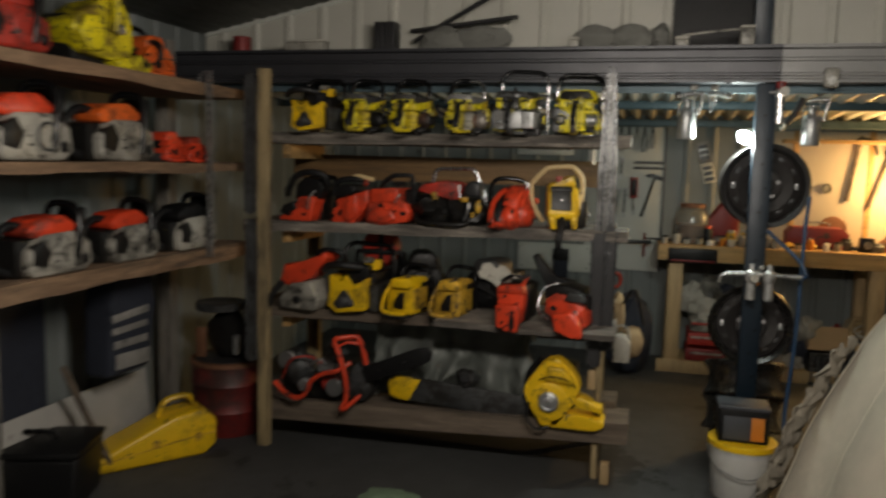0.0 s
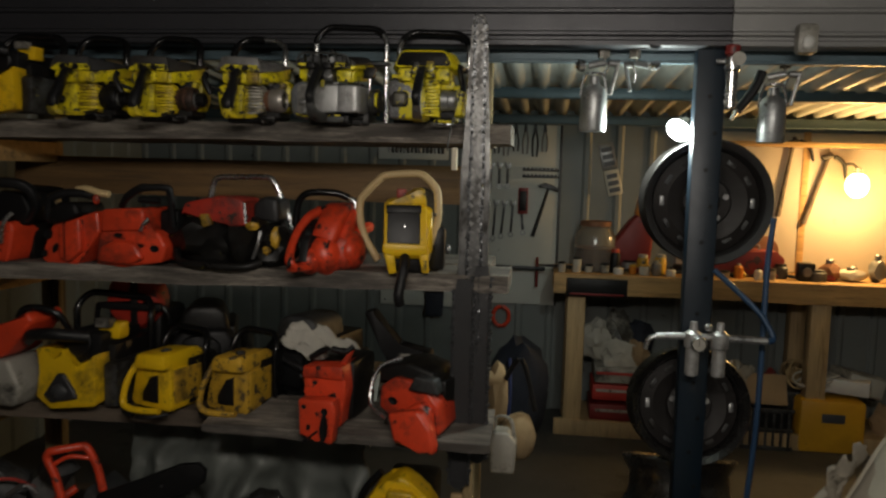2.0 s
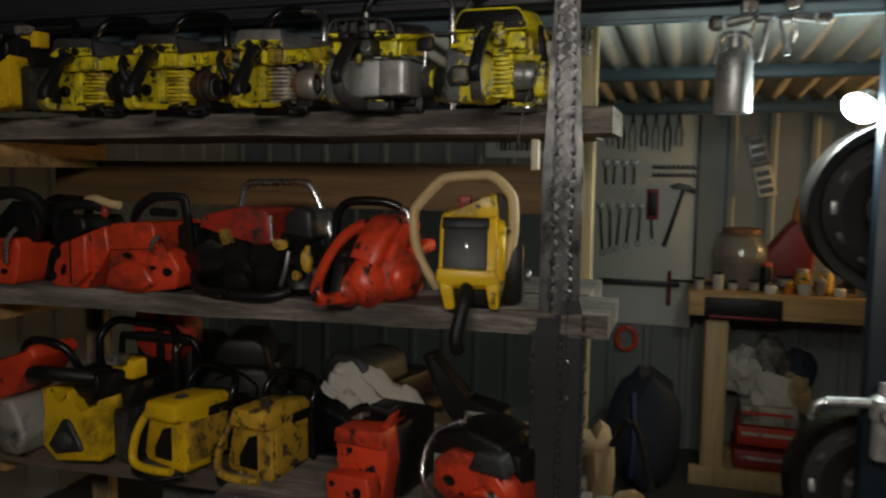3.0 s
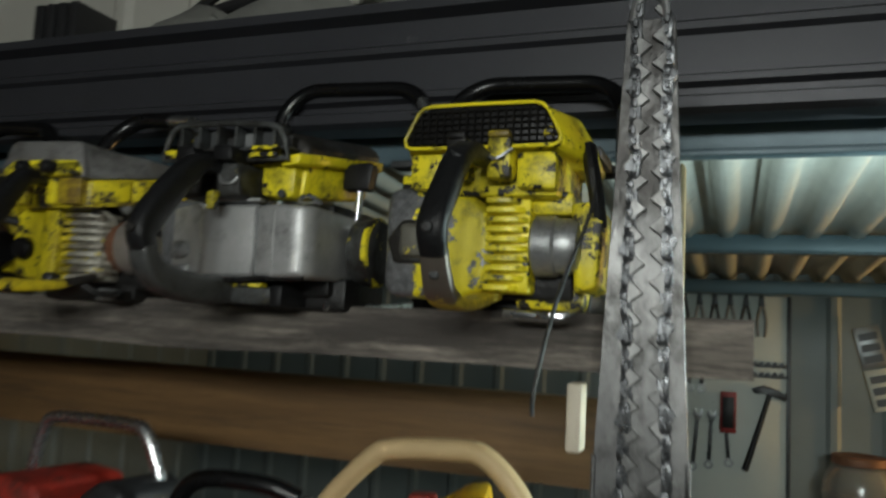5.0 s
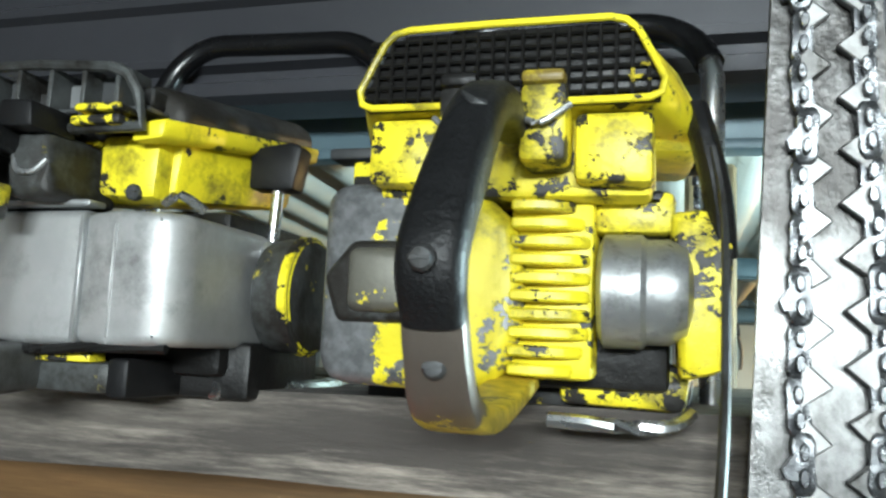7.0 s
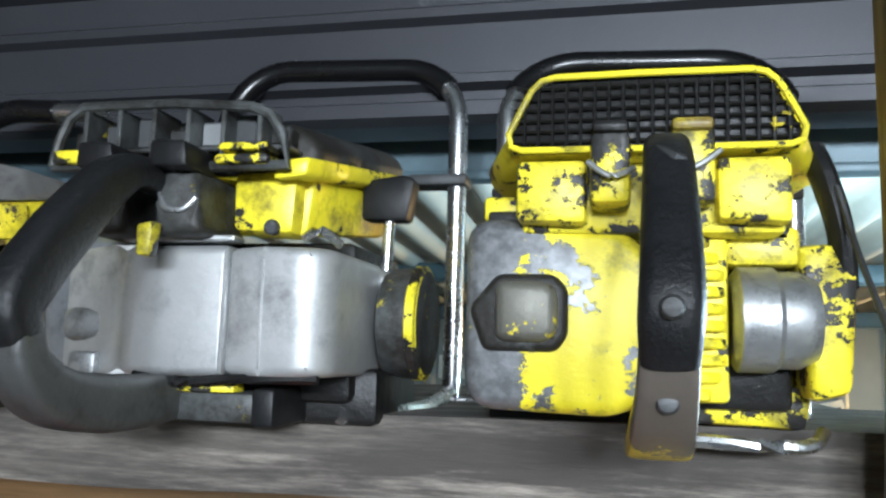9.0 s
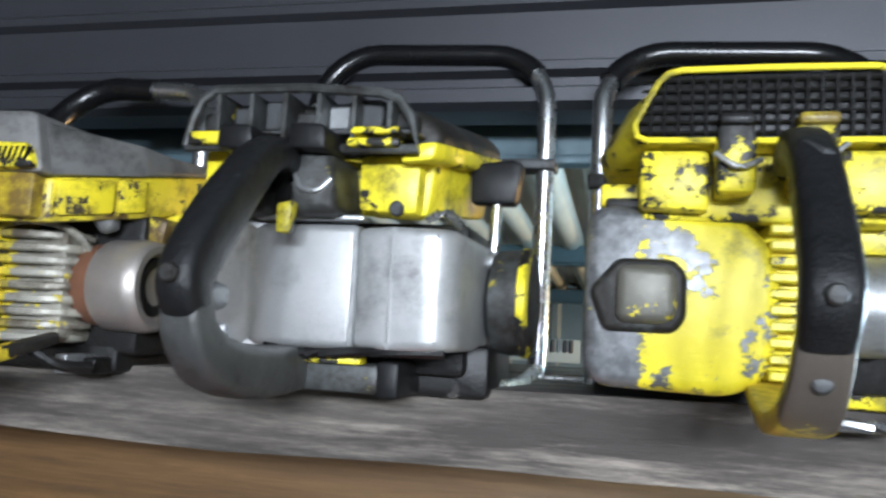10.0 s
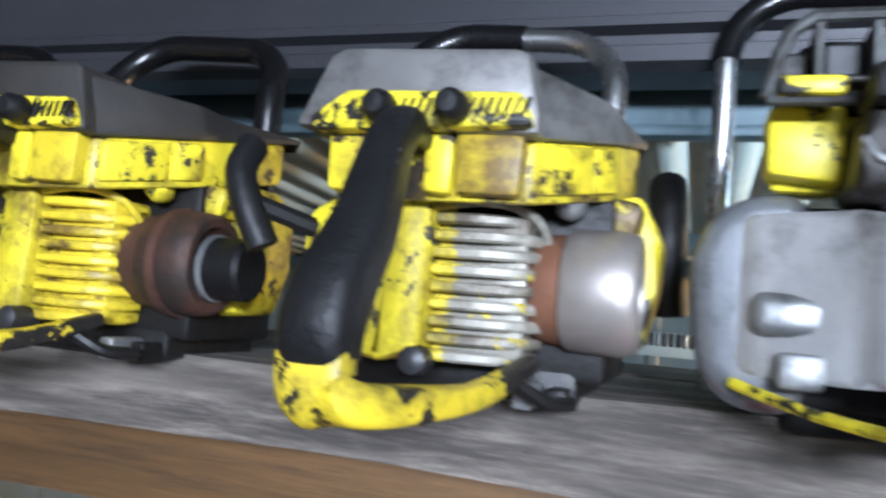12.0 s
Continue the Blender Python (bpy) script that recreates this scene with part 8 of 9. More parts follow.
part("tray_trim", box(fresh(), -1.24, -0.95, -0.274, -0.2705, 0.81, 0.82, 0.001), box_red, bench)

board = thing("tool_board", (-0.16, 6.185, 0.66), "white tool board hung with spanners and a hammer", "tool board")
part("board_panel", box(fresh(), -0.33, 0.24, -0.012, 0.0, 0.0, 1.1, 0.002), board_white, board)
part("board_edge", box(fresh(), 0.24, 0.255, -0.016, 0.0, 0.0, 1.1, 0.002), dark_tool, board)


def spanner(x, z, length, label, both=True):
    ob = thing("spanner", (x, 6.168, z), label, "spanner", "spanners on the tool board", 0, tilt=(0, random.Random(int(x * 999)).uniform(-5, 5)))
    w = 0.015
    part("shank", prism(fresh(), [(-w * 0.5, -length), (w * 0.5, -length), (w * 0.5, 0), (-w * 0.5, 0)], -0.003, 0.003, "y", 0.001), dark_tool, ob)
    part("open_jaw", prism(fresh(), [(-w * 0.5, -0.01), (w * 0.5, -0.01), (w * 1.3, 0.012), (w * 1.1, 0.032), (w * 0.5, 0.034), (w * 0.4, 0.014), (-w * 0.4, 0.014), (-w * 0.5, 0.034), (-w * 1.1, 0.032), (-w * 1.3, 0.012)], -0.004, 0.004, "y", 0.001), tool_steel, ob)
    part("ring_end", lathe(fresh(), [(w * 0.6, -0.004), (w * 1.2, -0.004), (w * 1.2, 0.004), (w * 0.6, 0.004)], (0, 0, -length - w), "y", 14, loop=True), tool_steel, ob)
    return ob


for i in range(6):
    spanner(-0.40 + 0.052 * i, 1.27, 0.22 - 0.014 * i, "small steel spanner hung on the white board")
for i in range(4):
    spanner(-0.38 + 0.05 * i, 1.50, 0.1, "short steel spanner hung on the white board")
for i in range(7):
    hand = thing("pliers", (-0.36 + 0.058 * i, 6.168, 1.72), "dark hand tool hung along the board's top", "pliers", "hand tools on the board")
    part("jaw", prism(fresh(), [(-0.012, 0.0), (0.012, 0.0), (0.006, 0.05), (-0.006, 0.05)], -0.005, 0.005, "y", 0.001), dark_tool, hand)
    part("handle", tube(fresh(), [(-0.005, 0, 0.0), (-0.016, 0, -0.06), (-0.012, 0, -0.12 - 0.015 * (i % 3))], 0.006, 8, 4), dark_tool if i % 2 else tool_steel, hand)
    part("handle", tube(fresh(), [(0.005, 0, 0.0), (0.016, 0, -0.06), (0.012, 0, -0.12 - 0.015 * (i % 3))], 0.006, 8, 4), dark_tool if i % 2 else tool_steel, hand)
for z in (1.49, 1.45):
    rail = thing("socket_rail", (-0.02, 6.168, z), "rail of dark sockets on the white board", "sockets")
    part("rail_bar", box(fresh(), -0.12, 0.1, -0.004, 0.004, -0.008, 0.004, 0.001), dark_tool, rail)
    for i in range(9):
        part("socket", drum(fresh(), (-0.11 + 0.024 * i, -0.016, 0.006), 0.009, 0.02, "y", 10, 0.001), dark_tool, rail)
ham = thing("claw_hammer", (0.02, 6.165, 1.38), "claw hammer with black handle hung on the board", "hammer", "", 0, tilt=(0, 14))
part("head", prism(fresh(), [(-0.07, 0.0), (-0.03, 0.028), (0.03, 0.026), (0.04, 0.018), (0.06, 0.02), (0.06, -0.01), (0.03, -0.006), (-0.02, 0.0), (-0.05, -0.012)], -0.012, 0.012, "y", 0.003), dark_tool, ham)
part("handle", tube(fresh(), [(0.0, 0, 0.0), (-0.005, 0, -0.15), (-0.012, 0, -0.31)], [0.011, 0.016], 10, 4, 0.8), black, ham)
fil = thing("sanding_block", (-0.13, 6.165, 1.22), "small dark red rubbing block on the board", "block")
part("block_body", box(fresh(), -0.03, 0.03, -0.015, 0.0, 0.0, 0.16, 0.004), box_red, fil)
part("block_face", box(fresh(), -0.022, 0.022, -0.018, -0.0155, 0.02, 0.14, 0.002), black, fil)
clamp = thing("bar_clamp", (-0.18, 6.12, 0.88), "dark steel clamp hung below the board", "clamp")
part("clamp_bar", box(fresh(), -0.2, 0.2, -0.01, 0.01, 0.0, 0.025, 0.002), dark_tool, clamp)
part("clamp_jaw", tube(fresh(), [(-0.2, 0, 0.02), (-0.22, 0, -0.08), (-0.16, 0, -0.12)], 0.014, 8, 4), dark_tool, clamp)
part("clamp_screw", tube(fresh(), [(0.15, 0, 0.08), (0.15, 0, -0.1)], 0.009, 8, 1), box_red, clamp)

plate = thing("number_plate", (0.38, 6.165, 1.50), "two old cream number plates hung at a slant", "number plate", "", 0, tilt=(0, -14))
plate.scale = (0.85, 1, 0.85)
for k, z in enumerate((0.09, -0.1)):
    pl = part("plate_panel", box(fresh(), -0.045, 0.06, -0.006 - 0.003 * k, -0.003 * k, z - 0.08, z + 0.1, 0.003), plate_mat if k else tool_steel, plate)
    for i in range(3):
        part("dark_bar", box(fresh(), -0.03, 0.045, -0.0095 - 0.003 * k, -0.0065 - 0.003 * k, z - 0.06 + 0.05 * i, z - 0.028 + 0.05 * i, 0), label_dark, pl)

jar = thing("glass_jar", (0.30, 5.95, 0.92), "large copper-tinted glass jar on the workbench", "jar")
part("jar_body", lathe(fresh(), [(0.0, 0.0), (0.105, 0.0), (0.115, 0.02), (0.118, 0.19), (0.1, 0.23), (0.085, 0.245), (0.085, 0.26)], n=28), jar_glass, jar)
part("jar_fill", lathe(fresh(), [(0.0, 0.006), (0.098, 0.006), (0.106, 0.02), (0.106, 0.13), (0.0, 0.135)], n=24), rust, jar, "rusty bits inside")
part("jar_lid", drum(fresh(), (0, 0, 0.255), 0.09, 0.03, "z", 26), rust, jar)
grd = thing("grinder", (0.52, 6.0, 0.92), "red bench grinder with orange guard", "grinder", "", 0)
part("grinder_body", prism(fresh(), [(-0.1, 0.02), (0.09, 0.02), (0.11, 0.2), (0.05, 0.36), (-0.02, 0.3), (-0.12, 0.16)], -0.06, 0.08, "y", 0.02, seg=3), box_red, grd)
part("guard", prism(fresh(), [(0.0, 0.33), (0.05, 0.3), (0.1, 0.38), (0.07, 0.46), (0.02, 0.44)], -0.07, 0.02, "y", 0.01), amber, grd, "orange guard")
part("base", box(fresh(), -0.1, 0.1, -0.07, 0.09, 0.0, 0.03, 0.005), dark_tool, grd)
tbx = thing("toolbox", (1.14, 5.98, 0.92), "long dark red metal toolbox on the workbench", "toolbox")
part("box_body", prism(fresh(), [(-0.2, 0.0), (0.2, 0.0), (0.2, 0.11), (0.16, 0.15), (-0.16, 0.15), (-0.2, 0.11)], -0.09, 0.1, "y", 0.006), box_red, tbx)
part("box_handle", tube(fresh(), [(-0.08, 0, 0.148), (-0.07, 0, 0.18), (0.07, 0, 0.18), (0.08, 0, 0.148)], 0.006, 8, 4), tool_steel, tbx)
rnd = random.Random(4)
for i in range(16):
    x = 0.12 + 0.075 * i + rnd.uniform(-0.015, 0.015)
    if 0.9 < x < 1.0:
        continue
    r, h = rnd.uniform(0.02, 0.036), rnd.uniform(0.03, 0.075)
    kind = rnd.choice(("tub", "tin", "tub", "bottle"))
    m_ = rnd.choice((offwhite, rag, bucket_mat, rust, black, tool_steel, amber))
    words = {"tub": "small plastic tub on the workbench edge", "tin": "small tin among the bench clutter", "bottle": "small bottle standing on the workbench"}[kind]
    ob = thing(kind, (x, 5.78 + rnd.uniform(0, 0.05), 0.92), words, kind, "clutter on the workbench")
    part("shell", lathe(fresh(), [(0.0, 0.0), (r * 0.92, 0.0), (r, 0.004), (r, h * 0.85), (r * (0.5 if kind == "bottle" else 1.04), h), (0.0, h)], n=16), m_, ob)
    part("lid", drum(fresh(), (0, 0, h), r * (0.45 if kind == "bottle" else 1.0), 0.01, "z", 14, 0.002), rnd.choice((yellow_dull, black, offwhite)), ob)
for i in range(9):
    x, ln = 0.15 + 0.17 * i, rnd.uniform(0.1, 0.2)
    ob = thing("loose_tool", (x, 5.86 + rnd.uniform(0, 0.12), 0.92), "dark loose tool lying on the workbench", "tool", "clutter on the workbench", rnd.uniform(-40, 40))
    part("shaft", tube(fresh(), [(-ln, 0, 0.014), (0, 0, 0.016), (ln * 0.6, 0, 0.013)], [0.006, 0.013], 8, 4), dark_tool, ob)
    part("handle", lump(fresh(), (ln * 0.6, 0, 0.02), (0.04, 0.02, 0.02), i, 0.3), rnd.choice((rubber, box_red, dark_tool, yellow_dull)), ob)
cam_ = thing("radio", (1.44, 5.85, 0.92), "small black bench radio with round dial", "radio")
part("radio_case", box(fresh(), -0.045, 0.045, -0.03, 0.04, 0.0, 0.1, 0.01), black, cam_)
part("dial", lathe(fresh(), [(0.026, 0.0), (0.024, -0.008), (0.0, -0.008)], (0, -0.03, 0.05), "y", 18), tool_steel, cam_)
for x, m_, h, w in ((1.58, rust, 0.1, 0.06), (1.7, rag, 0.07, 0.08), (1.83, tool_steel, 0.13, 0.05), (1.95, grey_plain, 0.11, 0.06)):
    ob = thing("machine_part", (x, 5.9, 0.92), "dirty metal part standing on the workbench", "machine part", "clutter on the workbench")
    part("casting", lump(fresh(), (0, 0, h * 0.48), (w, w * 0.8, h * 0.52), int(x * 10), 0.35), m_, ob)
    part("stub", drum(fresh(), (0, 0, h * 0.8), w * 0.35, h * 0.4, "z", 12), tool_steel, ob)

# tools on the rear wall, lit by the bench lamp
for x, z, tl, ln, lab in ((1.42, 1.70, 8, 0.45, "pick with dark handle hung on the rear wall"), (1.62, 1.62, 16, 0.42, "old hammer hung on the rear wall")):
    ob = thing("pick", (x, 6.15, z), lab, "pick", "tools on the rear wall", 0, tilt=(0, tl))
    part("haft", tube(fresh(), [(0, 0, 0.02), (0, 0, -ln)], [0.011, 0.015], 10, 1), dark_wood, ob)
    part("head", tube(fresh(), [(-0.03, 0, -0.03), (0.02, 0, 0.0), (0.09, 0, -0.02), (0.13, 0, -0.1)], [0.018, 0.007], 10, 5), dark_tool, ob)
for x in (1.0, 1.5, 2.0):
    ob = part("wall_rib", box(fresh(), x - 0.02, x + 0.02, 6.165, 6.185, 0.92, 1.75, 0.003), bench_wood)
    tagged(ob, "pine batten on the rear wall", "batten", "battens on the rear wall")
lin = part("wall_lining", box(fresh(), 0.80, 3.0, 6.170, 6.186, 0.93, 1.745, 0.002), mat("pale_wall_lining", (0.52, 0.46, 0.36), 0.7, 0, 0.15, 4, 0.08, (0.3, 0.25, 0.18), -0.05, 3))
tagged(lin, "pale board lining on the rear wall behind the bench", "wall lining", "", "structure")
clk = thing("wall_gauge", (1.22, 6.166, 1.34), "small round white dial on the rear wall", "gauge")
part("dial_ring", lathe(fresh(), [(0.032, 0.0), (0.034, -0.02), (0.028, -0.024), (0.026, -0.018), (0.0, -0.018)], axis="y", n=20), black, clk)
part("dial_face", lathe(fresh(), [(0.025, -0.019), (0.025, -0.021), (0.0, -0.021)], axis="y", n=20), offwhite, clk)
wh = thing("sanding_disc", (1.27, 6.1, 1.05), "brown sanding disc propped on the bench", "disc")
part("disc", lathe(fresh(), [(0.0, -0.006), (0.09, -0.006), (0.095, 0.0), (0.09, 0.006), (0.0, 0.006)], axis="y", n=28), rust, wh)
shelf_w = part("wall_ledge", box(fresh(), 0.9, 2.6, 6.03, 6.16, 1.66, 1.685, 0.003), bench_wood)
tagged(shelf_w, "narrow pine ledge high on the rear wall", "ledge")
lamp = thing("bench_lamp", (1.72, 5.98, 1.45), "warm glowing bulb in a small wall fitting", "lamp")
# Bulb made too large: the glare round the lamp is put into its shape.
part("bulb", lump(fresh(), (0, 0, 0), (0.06, 0.06, 0.07), 0, 0.0, 3), bulb_warm, lamp, "glowing warm bulb enlarged by its glare")
part("socket", drum(fresh(), (0, 0.0, 0.05), 0.02, 0.05, "z", 16), offwhite, lamp)
part("arm", tube(fresh(), [(0, 0, 0.09), (0, 0.08, 0.12), (0, 0.17, 0.12)], 0.008, 8, 4), tool_steel, lamp)

# under the bench
crate = thing("milk_crate", (1.25, 5.82, 0.0), "grey plastic slatted crate under the bench", "crate")
for k in range(7):
    part("slat", box(fresh(), -0.13 + 0.04 * k, -0.116 + 0.04 * k, -0.12, -0.112, 0.02, 0.22, 0.002), grey_plain, crate)
for z in (0.0, 0.1, 0.21):
    part("band", box(fresh(), -0.14, 0.14, -0.125, -0.112, z, z + 0.02, 0.002), grey_plain, crate)
part("crate_back", box(fresh(), -0.14, 0.14, -0.1, 0.14, 0.0, 0.2, 0.004), black, crate)
fl = thing("cardboard_box", (1.24, 5.76, 0.235), "brown cardboard box with raised flap on the crate", "box")
part("flap", box(fresh(), -0.13, 0.13, -0.004, 0.004, 0.0, 0.17, 0.001, Matrix.Rotation(radians(-24), 4, "X")), card, fl)
part("box_body", box(fresh(), -0.13, 0.13, 0.02, 0.2, 0.0, 0.06, 0.002), card, fl)
orb = thing("orange_case", (1.58, 5.82, 0.0), "orange-yellow plastic tool case under the bench", "case")
part("case_shell", box(fresh(), -0.16, 0.18, -0.12, 0.14, 0.0, 0.29, 0.02), mat("orange_yellow_plastic", (0.62, 0.33, 0.02), 0.45, 0, 0.2, 14, 0.1, OIL, -0.03, 9), orb)
part("case_badge", box(fresh(), -0.05, 0.07, -0.124, -0.1205, 0.17, 0.22, 0.002), label_dark, orb)
coil = thing("cable_coil", (1.5, 5.8, 0.33), "loose coil of pale cable on the cases", "cable")
for k in range(3):
    part("loop", tube(fresh(), [(0.1 * math.cos(a) + 0.02 * k, 0.05 * math.sin(a), 0.05 + 0.035 * math.sin(a + k)) for a in [2 * math.pi * j / 12 for j in range(13)]], 0.006, 8, 3), rag, coil)
wbx = thing("white_box", (1.68, 5.78, 0.32), "white plastic box lying on the orange case", "box", "", -24)
part("shell", box(fresh(), -0.11, 0.11, -0.05, 0.05, 0.0, 0.08, 0.008), bucket_mat, wbx)
for i, (z, m_, lab) in enumerate(((0.085, box_red, "dark red"), (0.2, mat("bright_red_box", (0.42, 0.03, 0.02), 0.5, 0, 0.2, 10, 0.05), "red"), (0.30, offwhite, "white and red"))):
    ob = thing("storage_box", (0.43, 5.9, z), lab + " storage box stacked under the bench", "box", "boxes under the bench")
    part("shell", box(fresh(), -0.13 + 0.01 * i, 0.14, -0.14, 0.14, 0.0, 0.09, 0.008), m_, ob)
    part("band", box(fresh(), -0.1, 0.12, -0.145, -0.1405, 0.05, 0.065, 0.001), offwhite if i < 2 else MATS["bright_red_box"], ob)
for i in range(11):
    x = 0.32 + 0.125 * i
    m_ = (rag, offwhite, navy, card, grey_plain, rag, navy, black, box_red, grey_plain, rag)[i]
    ob = thing("bundle", (x, 5.93 + 0.05 * (i % 3), 0.42 if x < 0.62 else 0.085), "crumpled bundle stored under the bench", "bundle", "bundles under the bench")
    sz = 0.14 + 0.05 * ((i * 7) % 3) / 2
    part("bundle_cloth", lump(fresh(), (0, 0, 0.09), (0.09, 0.09, 0.11 + 0.04 * (i % 2)) if x < 0.62 else (0.09, 0.09, sz), 30 + i, 0.45, 3), m_, ob)
sack = thing("dark_bag", (-0.1, 5.6, 0.0), "dark blue bag standing on the floor before the rear wall", "bag")
part("sack", lump(fresh(), (0, 0, 0.26), (0.16, 0.14, 0.3), 17, 0.3, 3), navy, sack)
part("sack_band", tube(fresh(), [(-0.05, -0.15, 0.1), (-0.04, -0.17, 0.3), (-0.05, -0.12, 0.48)], 0.01, 8, 4), mat("blue_strap", (0.03, 0.05, 0.16), 0.6), sack)
cord = thing("rope_coil", (-0.24, 6.16, 0.58), "orange rope coil hung on the rear wall", "rope")
part("coil", tube(fresh(), [(0.05 * math.cos(a), 0, 0.06 * math.sin(a)) for a in [2 * math.pi * j / 12 for j in range(13)]], 0.012, 8, 3), red, cord)

# white tool strip and low white board on the rear wall behind the rack
strip = thing("tool_strip", (-0.82, 6.185, 1.535), "white wall strip holding a row of dark sockets", "tool rack")
part("backing", box(fresh(), -0.22, 0.22, -0.012, 0.0, 0.0, 0.09, 0.003), board_white, strip)
for k in range(15):
    part("socket", drum(fresh(), (-0.15 + 0.024 * k, -0.022, 0.018 + 0.02), 0.007 + 0.0012 * (k % 3), 0.05, "z", 10), dark_tool if k % 4 else tool_steel, strip)
low_board = thing("low_board", (-0.72, 6.185, 0.62), "dirty white board screwed low on the rear wall", "board")
part("board_panel", box(fresh(), -0.29, 0.29, -0.014, 0.0, 0.0, 0.22, 0.003), board_white, low_board)
screws(low_board, [(-0.26, -0.015, 0.19), (0.26, -0.015, 0.19), (-0.26, -0.015, 0.03), (0.26, -0.015, 0.03)], 0.006)
pouch = thing("tool_pouch", (-0.66, 6.132, 0.56), "dark hanging tool pouch against the white board", "pouch")
part("pouch_body", prism(fresh(), [(-0.055, 0.0), (0.055, 0.0), (0.06, 0.24), (-0.06, 0.24)], 0.0, 0.035, "y", 0.012, seg=3), navy, pouch)
part("pouch_flap", box(fresh(), -0.062, 0.062, -0.006, 0.0, 0.15, 0.245, 0.004), black, pouch)

# ---- on the lintel ledge and roof ----
for x, w, h, m_, nm, lab in ((-1.8, 0.11, 0.045, offwhite, "carton", "dusty white carton on the lintel ledge"), (-0.4, 0.025, 0.04, offwhite, "tub", "small white tub on the lintel ledge"),
                             (0.1, 0.03, 0.035, offwhite, "tub", "small white tub on the lintel ledge"), (0.385, 0.03, 0.08, offwhite, "jar", "white jar on the lintel ledge")):
    ob = thing(nm, (x, 3.87, 2.023), lab, nm, "clutter on the lintel ledge")
    part("shell", box(fresh(), -w, w, -0.03, 0.05, 0, h, 0.008), m_, ob)
    part("lid", box(fresh(), -w * 1.02, w * 1.02, -0.032, 0.052, h, h + 0.012, 0.004), rag, ob)
for x, w, s_ in ((-0.32, 0.1, 3), (-0.14, 0.11, 4), (0.0, 0.05, 5), (-0.9, 0.16, 6), (-1.1, 0.12, 8)):
    ob = part("roll", lump(fresh(), (0, 0, 0.06), (w, 0.06, 0.07), s_, 0.3, 3), mat("dusty_grey_cloth", (0.2, 0.2, 0.18), 0.9, 0, 0.3, 14, 0.4))
    ob.matrix_world = Matrix.Translation((x, 4.05, 2.03))
    tagged(ob, "dusty grey rolled bundle on the lintel ledge", "bundle", "clutter on the lintel ledge")
for x, w in ((-1.41, 0.06),):
    ob = thing("dark_case", (x, 4.05, 2.024), "dark ribbed case standing on the lintel ledge", "case")
    for k in range(4):
        part("rib", box(fresh(), -w + 0.03 * k, -w + 0.03 * k + 0.022, -0.05, 0.06, 0, 0.17, 0.003), dark_tool, ob)
for a, b in (((-1.28, 4.1, 2.1), (-0.2, 3.9, 2.62)), ((-1.3, 4.12, 2.16), (-0.7, 4.0, 2.2))):
    ob = part("loose_pole", tube(fresh(), [a, b], 0.012, 8, 1), dark_tool)
    tagged(ob, "dark loose pole stored above the lintel", "pole")
rt = thing("red_can", (-2.25, 4.0, 2.024), "small red can on the lintel ledge", "can")
part("shell", drum(fresh(), (0, 0, 0), 0.05, 0.1, "z", 18), box_red, rt)
rod = part("conduit", tube(fresh(), [(0.1, 3.86, 2.075), (0.25, 3.85, 2.09), (0.37, 3.86, 2.1)], 0.006, 8, 4), offwhite)
tagged(rod, "thin white cable along the ledge", "cable")

# added fill tube over the walk, unseen, in place of the carried torch
fill_lamp = thing("tube_light", (0.1, 1.27, 2.02), "added batten fill light out of view, in place of the carried torch", "lamp")
part("batten", box(fresh(), -0.64, 0.64, -0.035, 0.02, 0.045, 0.085, 0.004), bucket_mat, fill_lamp)
part("glass_tube", tube(fresh(), [(-0.6, 0.0, 0.016), (0.6, 0.0, 0.016)], 0.013, 12, 1), bulb_plain, fill_lamp, "glowing tube of the added fill light")
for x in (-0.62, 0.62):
    part("end_cap", box(fresh(), x - 0.018, x + 0.018, -0.016, 0.016, 0.0, 0.046, 0.003), bucket_mat, fill_lamp)
    part("hanging_wire", tube(fresh(), [(x, 0, 0.085), (x, 0, main_roof(x + 0.1, 1.27) - 2.02)], 0.002, 6, 1), black, fill_lamp)

# ---- more clutter under and on the bench ----
coil = thing("wire_coil", (1.45, 5.86, 0.30), "loose coil of thin tan cable under the bench", "cable")
rnd = random.Random(21)
for i in range(5):
    r, a0, dz = rnd.uniform(0.06, 0.1), rnd.uniform(0, 6), rnd.uniform(0.0, 0.06)
    part("cable_loop", tube(fresh(), [(r * math.cos(a0 + 0.42 * k) * 1.1, -0.03 + 0.06 * math.sin(k * 0.9 + i), dz + r * 0.75 * (1 + math.sin(a0 + 0.42 * k))) for k in range(16)], 0.004, 6, 2), cream_tube if i % 2 else mat("tan_cable", (0.34, 0.24, 0.12), 0.6, 0, 0.2, 20, 0.05), coil)
cbase = thing("storage_tub", (1.45, 5.92, 0.0), "dark plastic tub under a coil of cable", "tub")
part("tub_body", box(fresh(), -0.07, 0.1, -0.1, 0.12, 0.0, 0.27, 0.01), black, cbase)
part("tub_rim", box(fresh(), -0.075, 0.105, -0.105, 0.125, 0.27, 0.3, 0.006), grey_plain, cbase)
pb = thing("power_supply", (1.75, 5.86, 0.302), "tilted off-white metal case on the yellow crate", "case", "", 18, tilt=(0, 14))
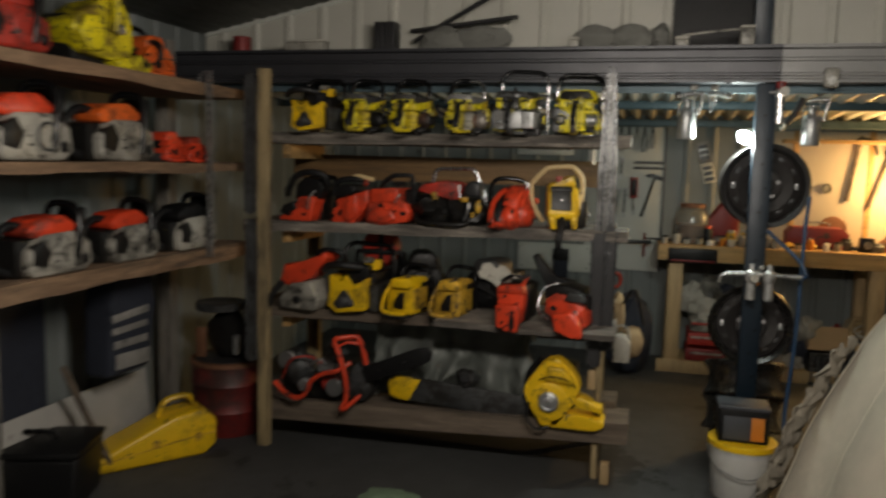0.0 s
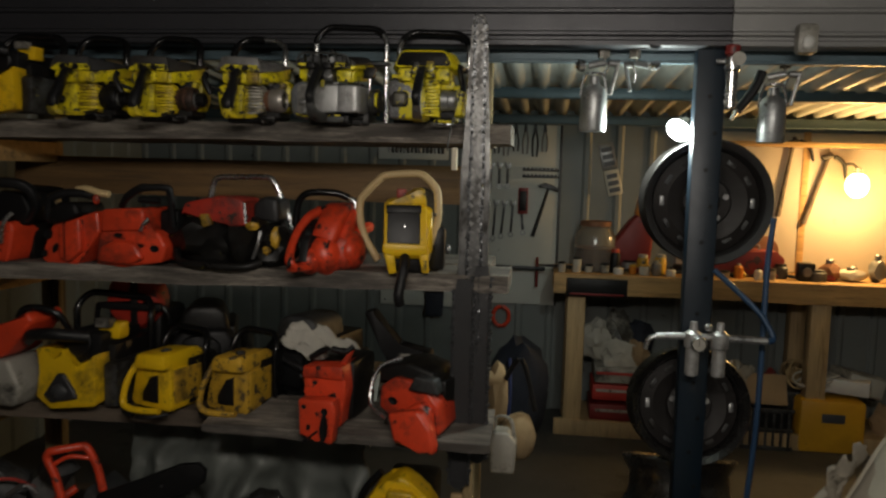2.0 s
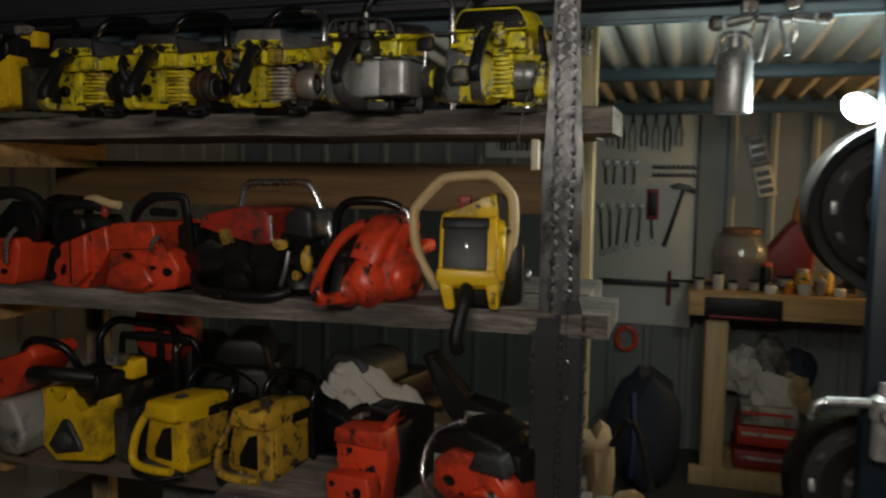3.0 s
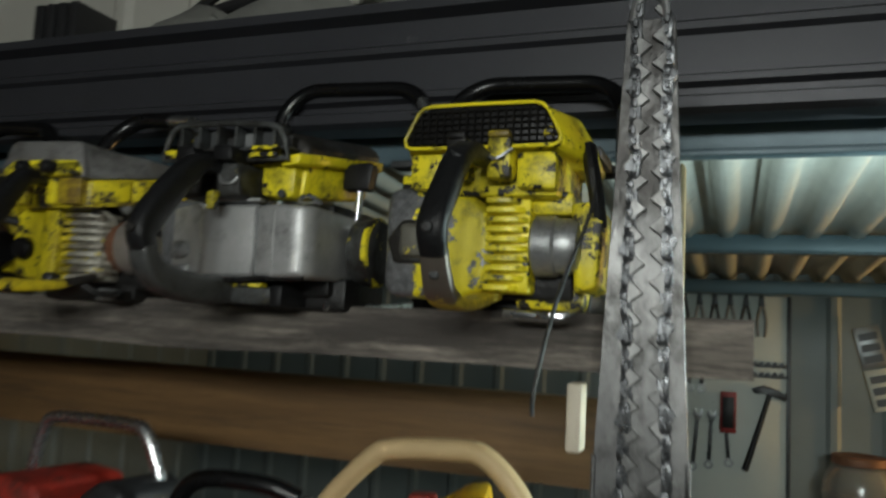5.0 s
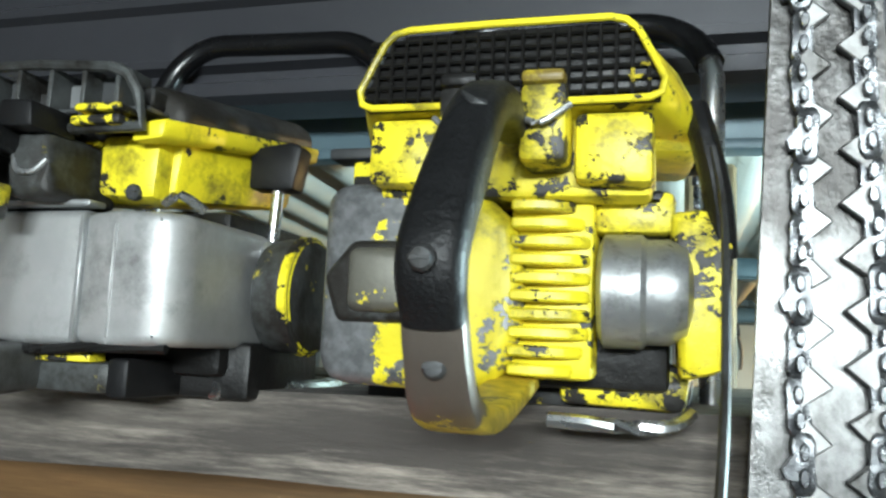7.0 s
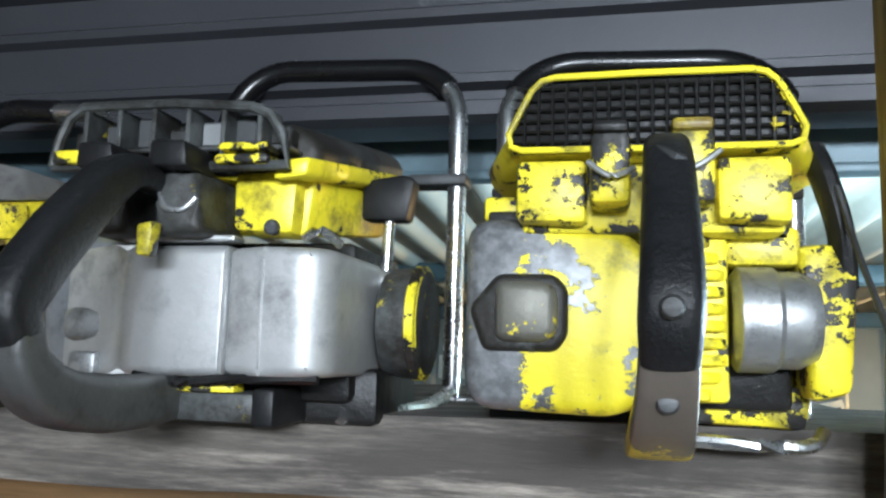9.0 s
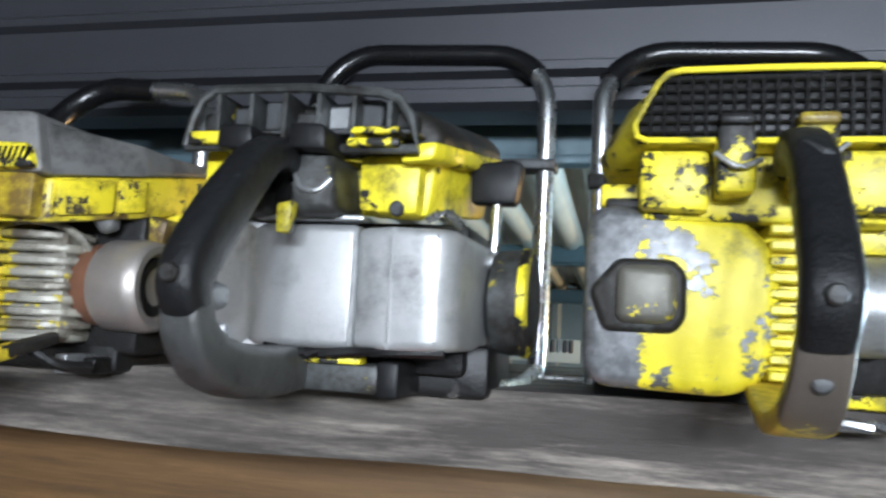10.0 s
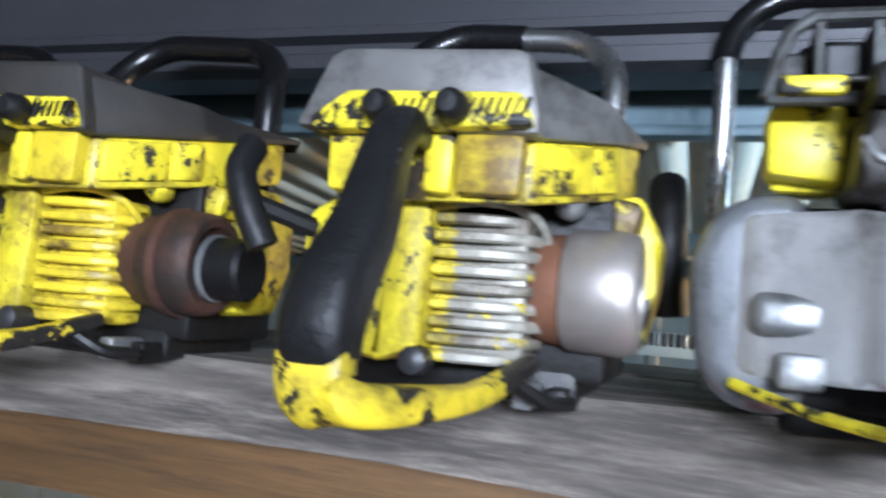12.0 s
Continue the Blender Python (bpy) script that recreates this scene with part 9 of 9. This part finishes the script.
part("case_shell", box(fresh(), -0.12, 0.12, -0.07, 0.1, 0.0, 0.12, 0.006), offwhite, pb)
part("case_front", box(fresh(), -0.11, 0.11, -0.074, -0.0705, 0.012, 0.108, 0.002), board_white, pb)
part("case_foot", box(fresh(), -0.12, 0.1, -0.05, 0.08, -0.012, 0.0, 0.003), black, pb)
for i, (x, z, sx, sz, m_, lab) in enumerate(((0.46, 0.33, 0.1, 0.1, rag, "crumpled pale rag on the red drawers"), (0.56, 0.36, 0.07, 0.09, card, "torn brown paper on the red drawers"), (1.12, 0.26, 0.07, 0.1, offwhite, "crumpled white packaging beside the crate"), (1.05, 0.02, 0.08, 0.09, rag, "grey rag on the floor under the bench"), (1.95, 0.02, 0.1, 0.12, card, "crushed carton on the floor under the bench"))):
    ob = thing("clutter_rag", (x, 5.86 + 0.03 * (i % 2), z), lab, "rag")
    part("cloth", lump(fresh(), (0, 0, sz * 0.8), (sx, 0.07, sz), 50 + i, 0.6, 3), m_, ob)
for i, (x, h, r, m_, lid) in enumerate(((0.25, 0.07, 0.035, dark_tool, black), (0.34, 0.11, 0.03, oily, black), (0.41, 0.13, 0.028, black, red), (0.5, 0.06, 0.045, light_cast, black), (0.57, 0.1, 0.032, yellow_dull, offwhite), (0.66, 0.11, 0.032, yellow_dull, offwhite), (0.78, 0.05, 0.04, oily, dark_tool), (1.32, 0.08, 0.04, dark_tool, black), (1.5, 0.06, 0.05, grey_plain, dark_tool))):
    ob = thing("bench_jar", (x, 5.95 - 0.05 * (i % 3), 0.922), "small grimy jar of oddments standing on the bench", "jar", "jars along the bench")
    part("jar_body", lathe(fresh(), [(0.0, 0.0), (r, 0.0), (r * 1.04, 0.006), (r * 1.04, h * 0.75), (r * 0.8, h * 0.88), (r * 0.8, h * 0.9), (0.0, h * 0.9)], n=16), m_, ob)
    part("jar_lid", lathe(fresh(), [(r * 0.84, h * 0.88), (r * 0.86, h), (r * 0.8, h * 1.03), (0.0, h * 1.03)], n=16), lid, ob)
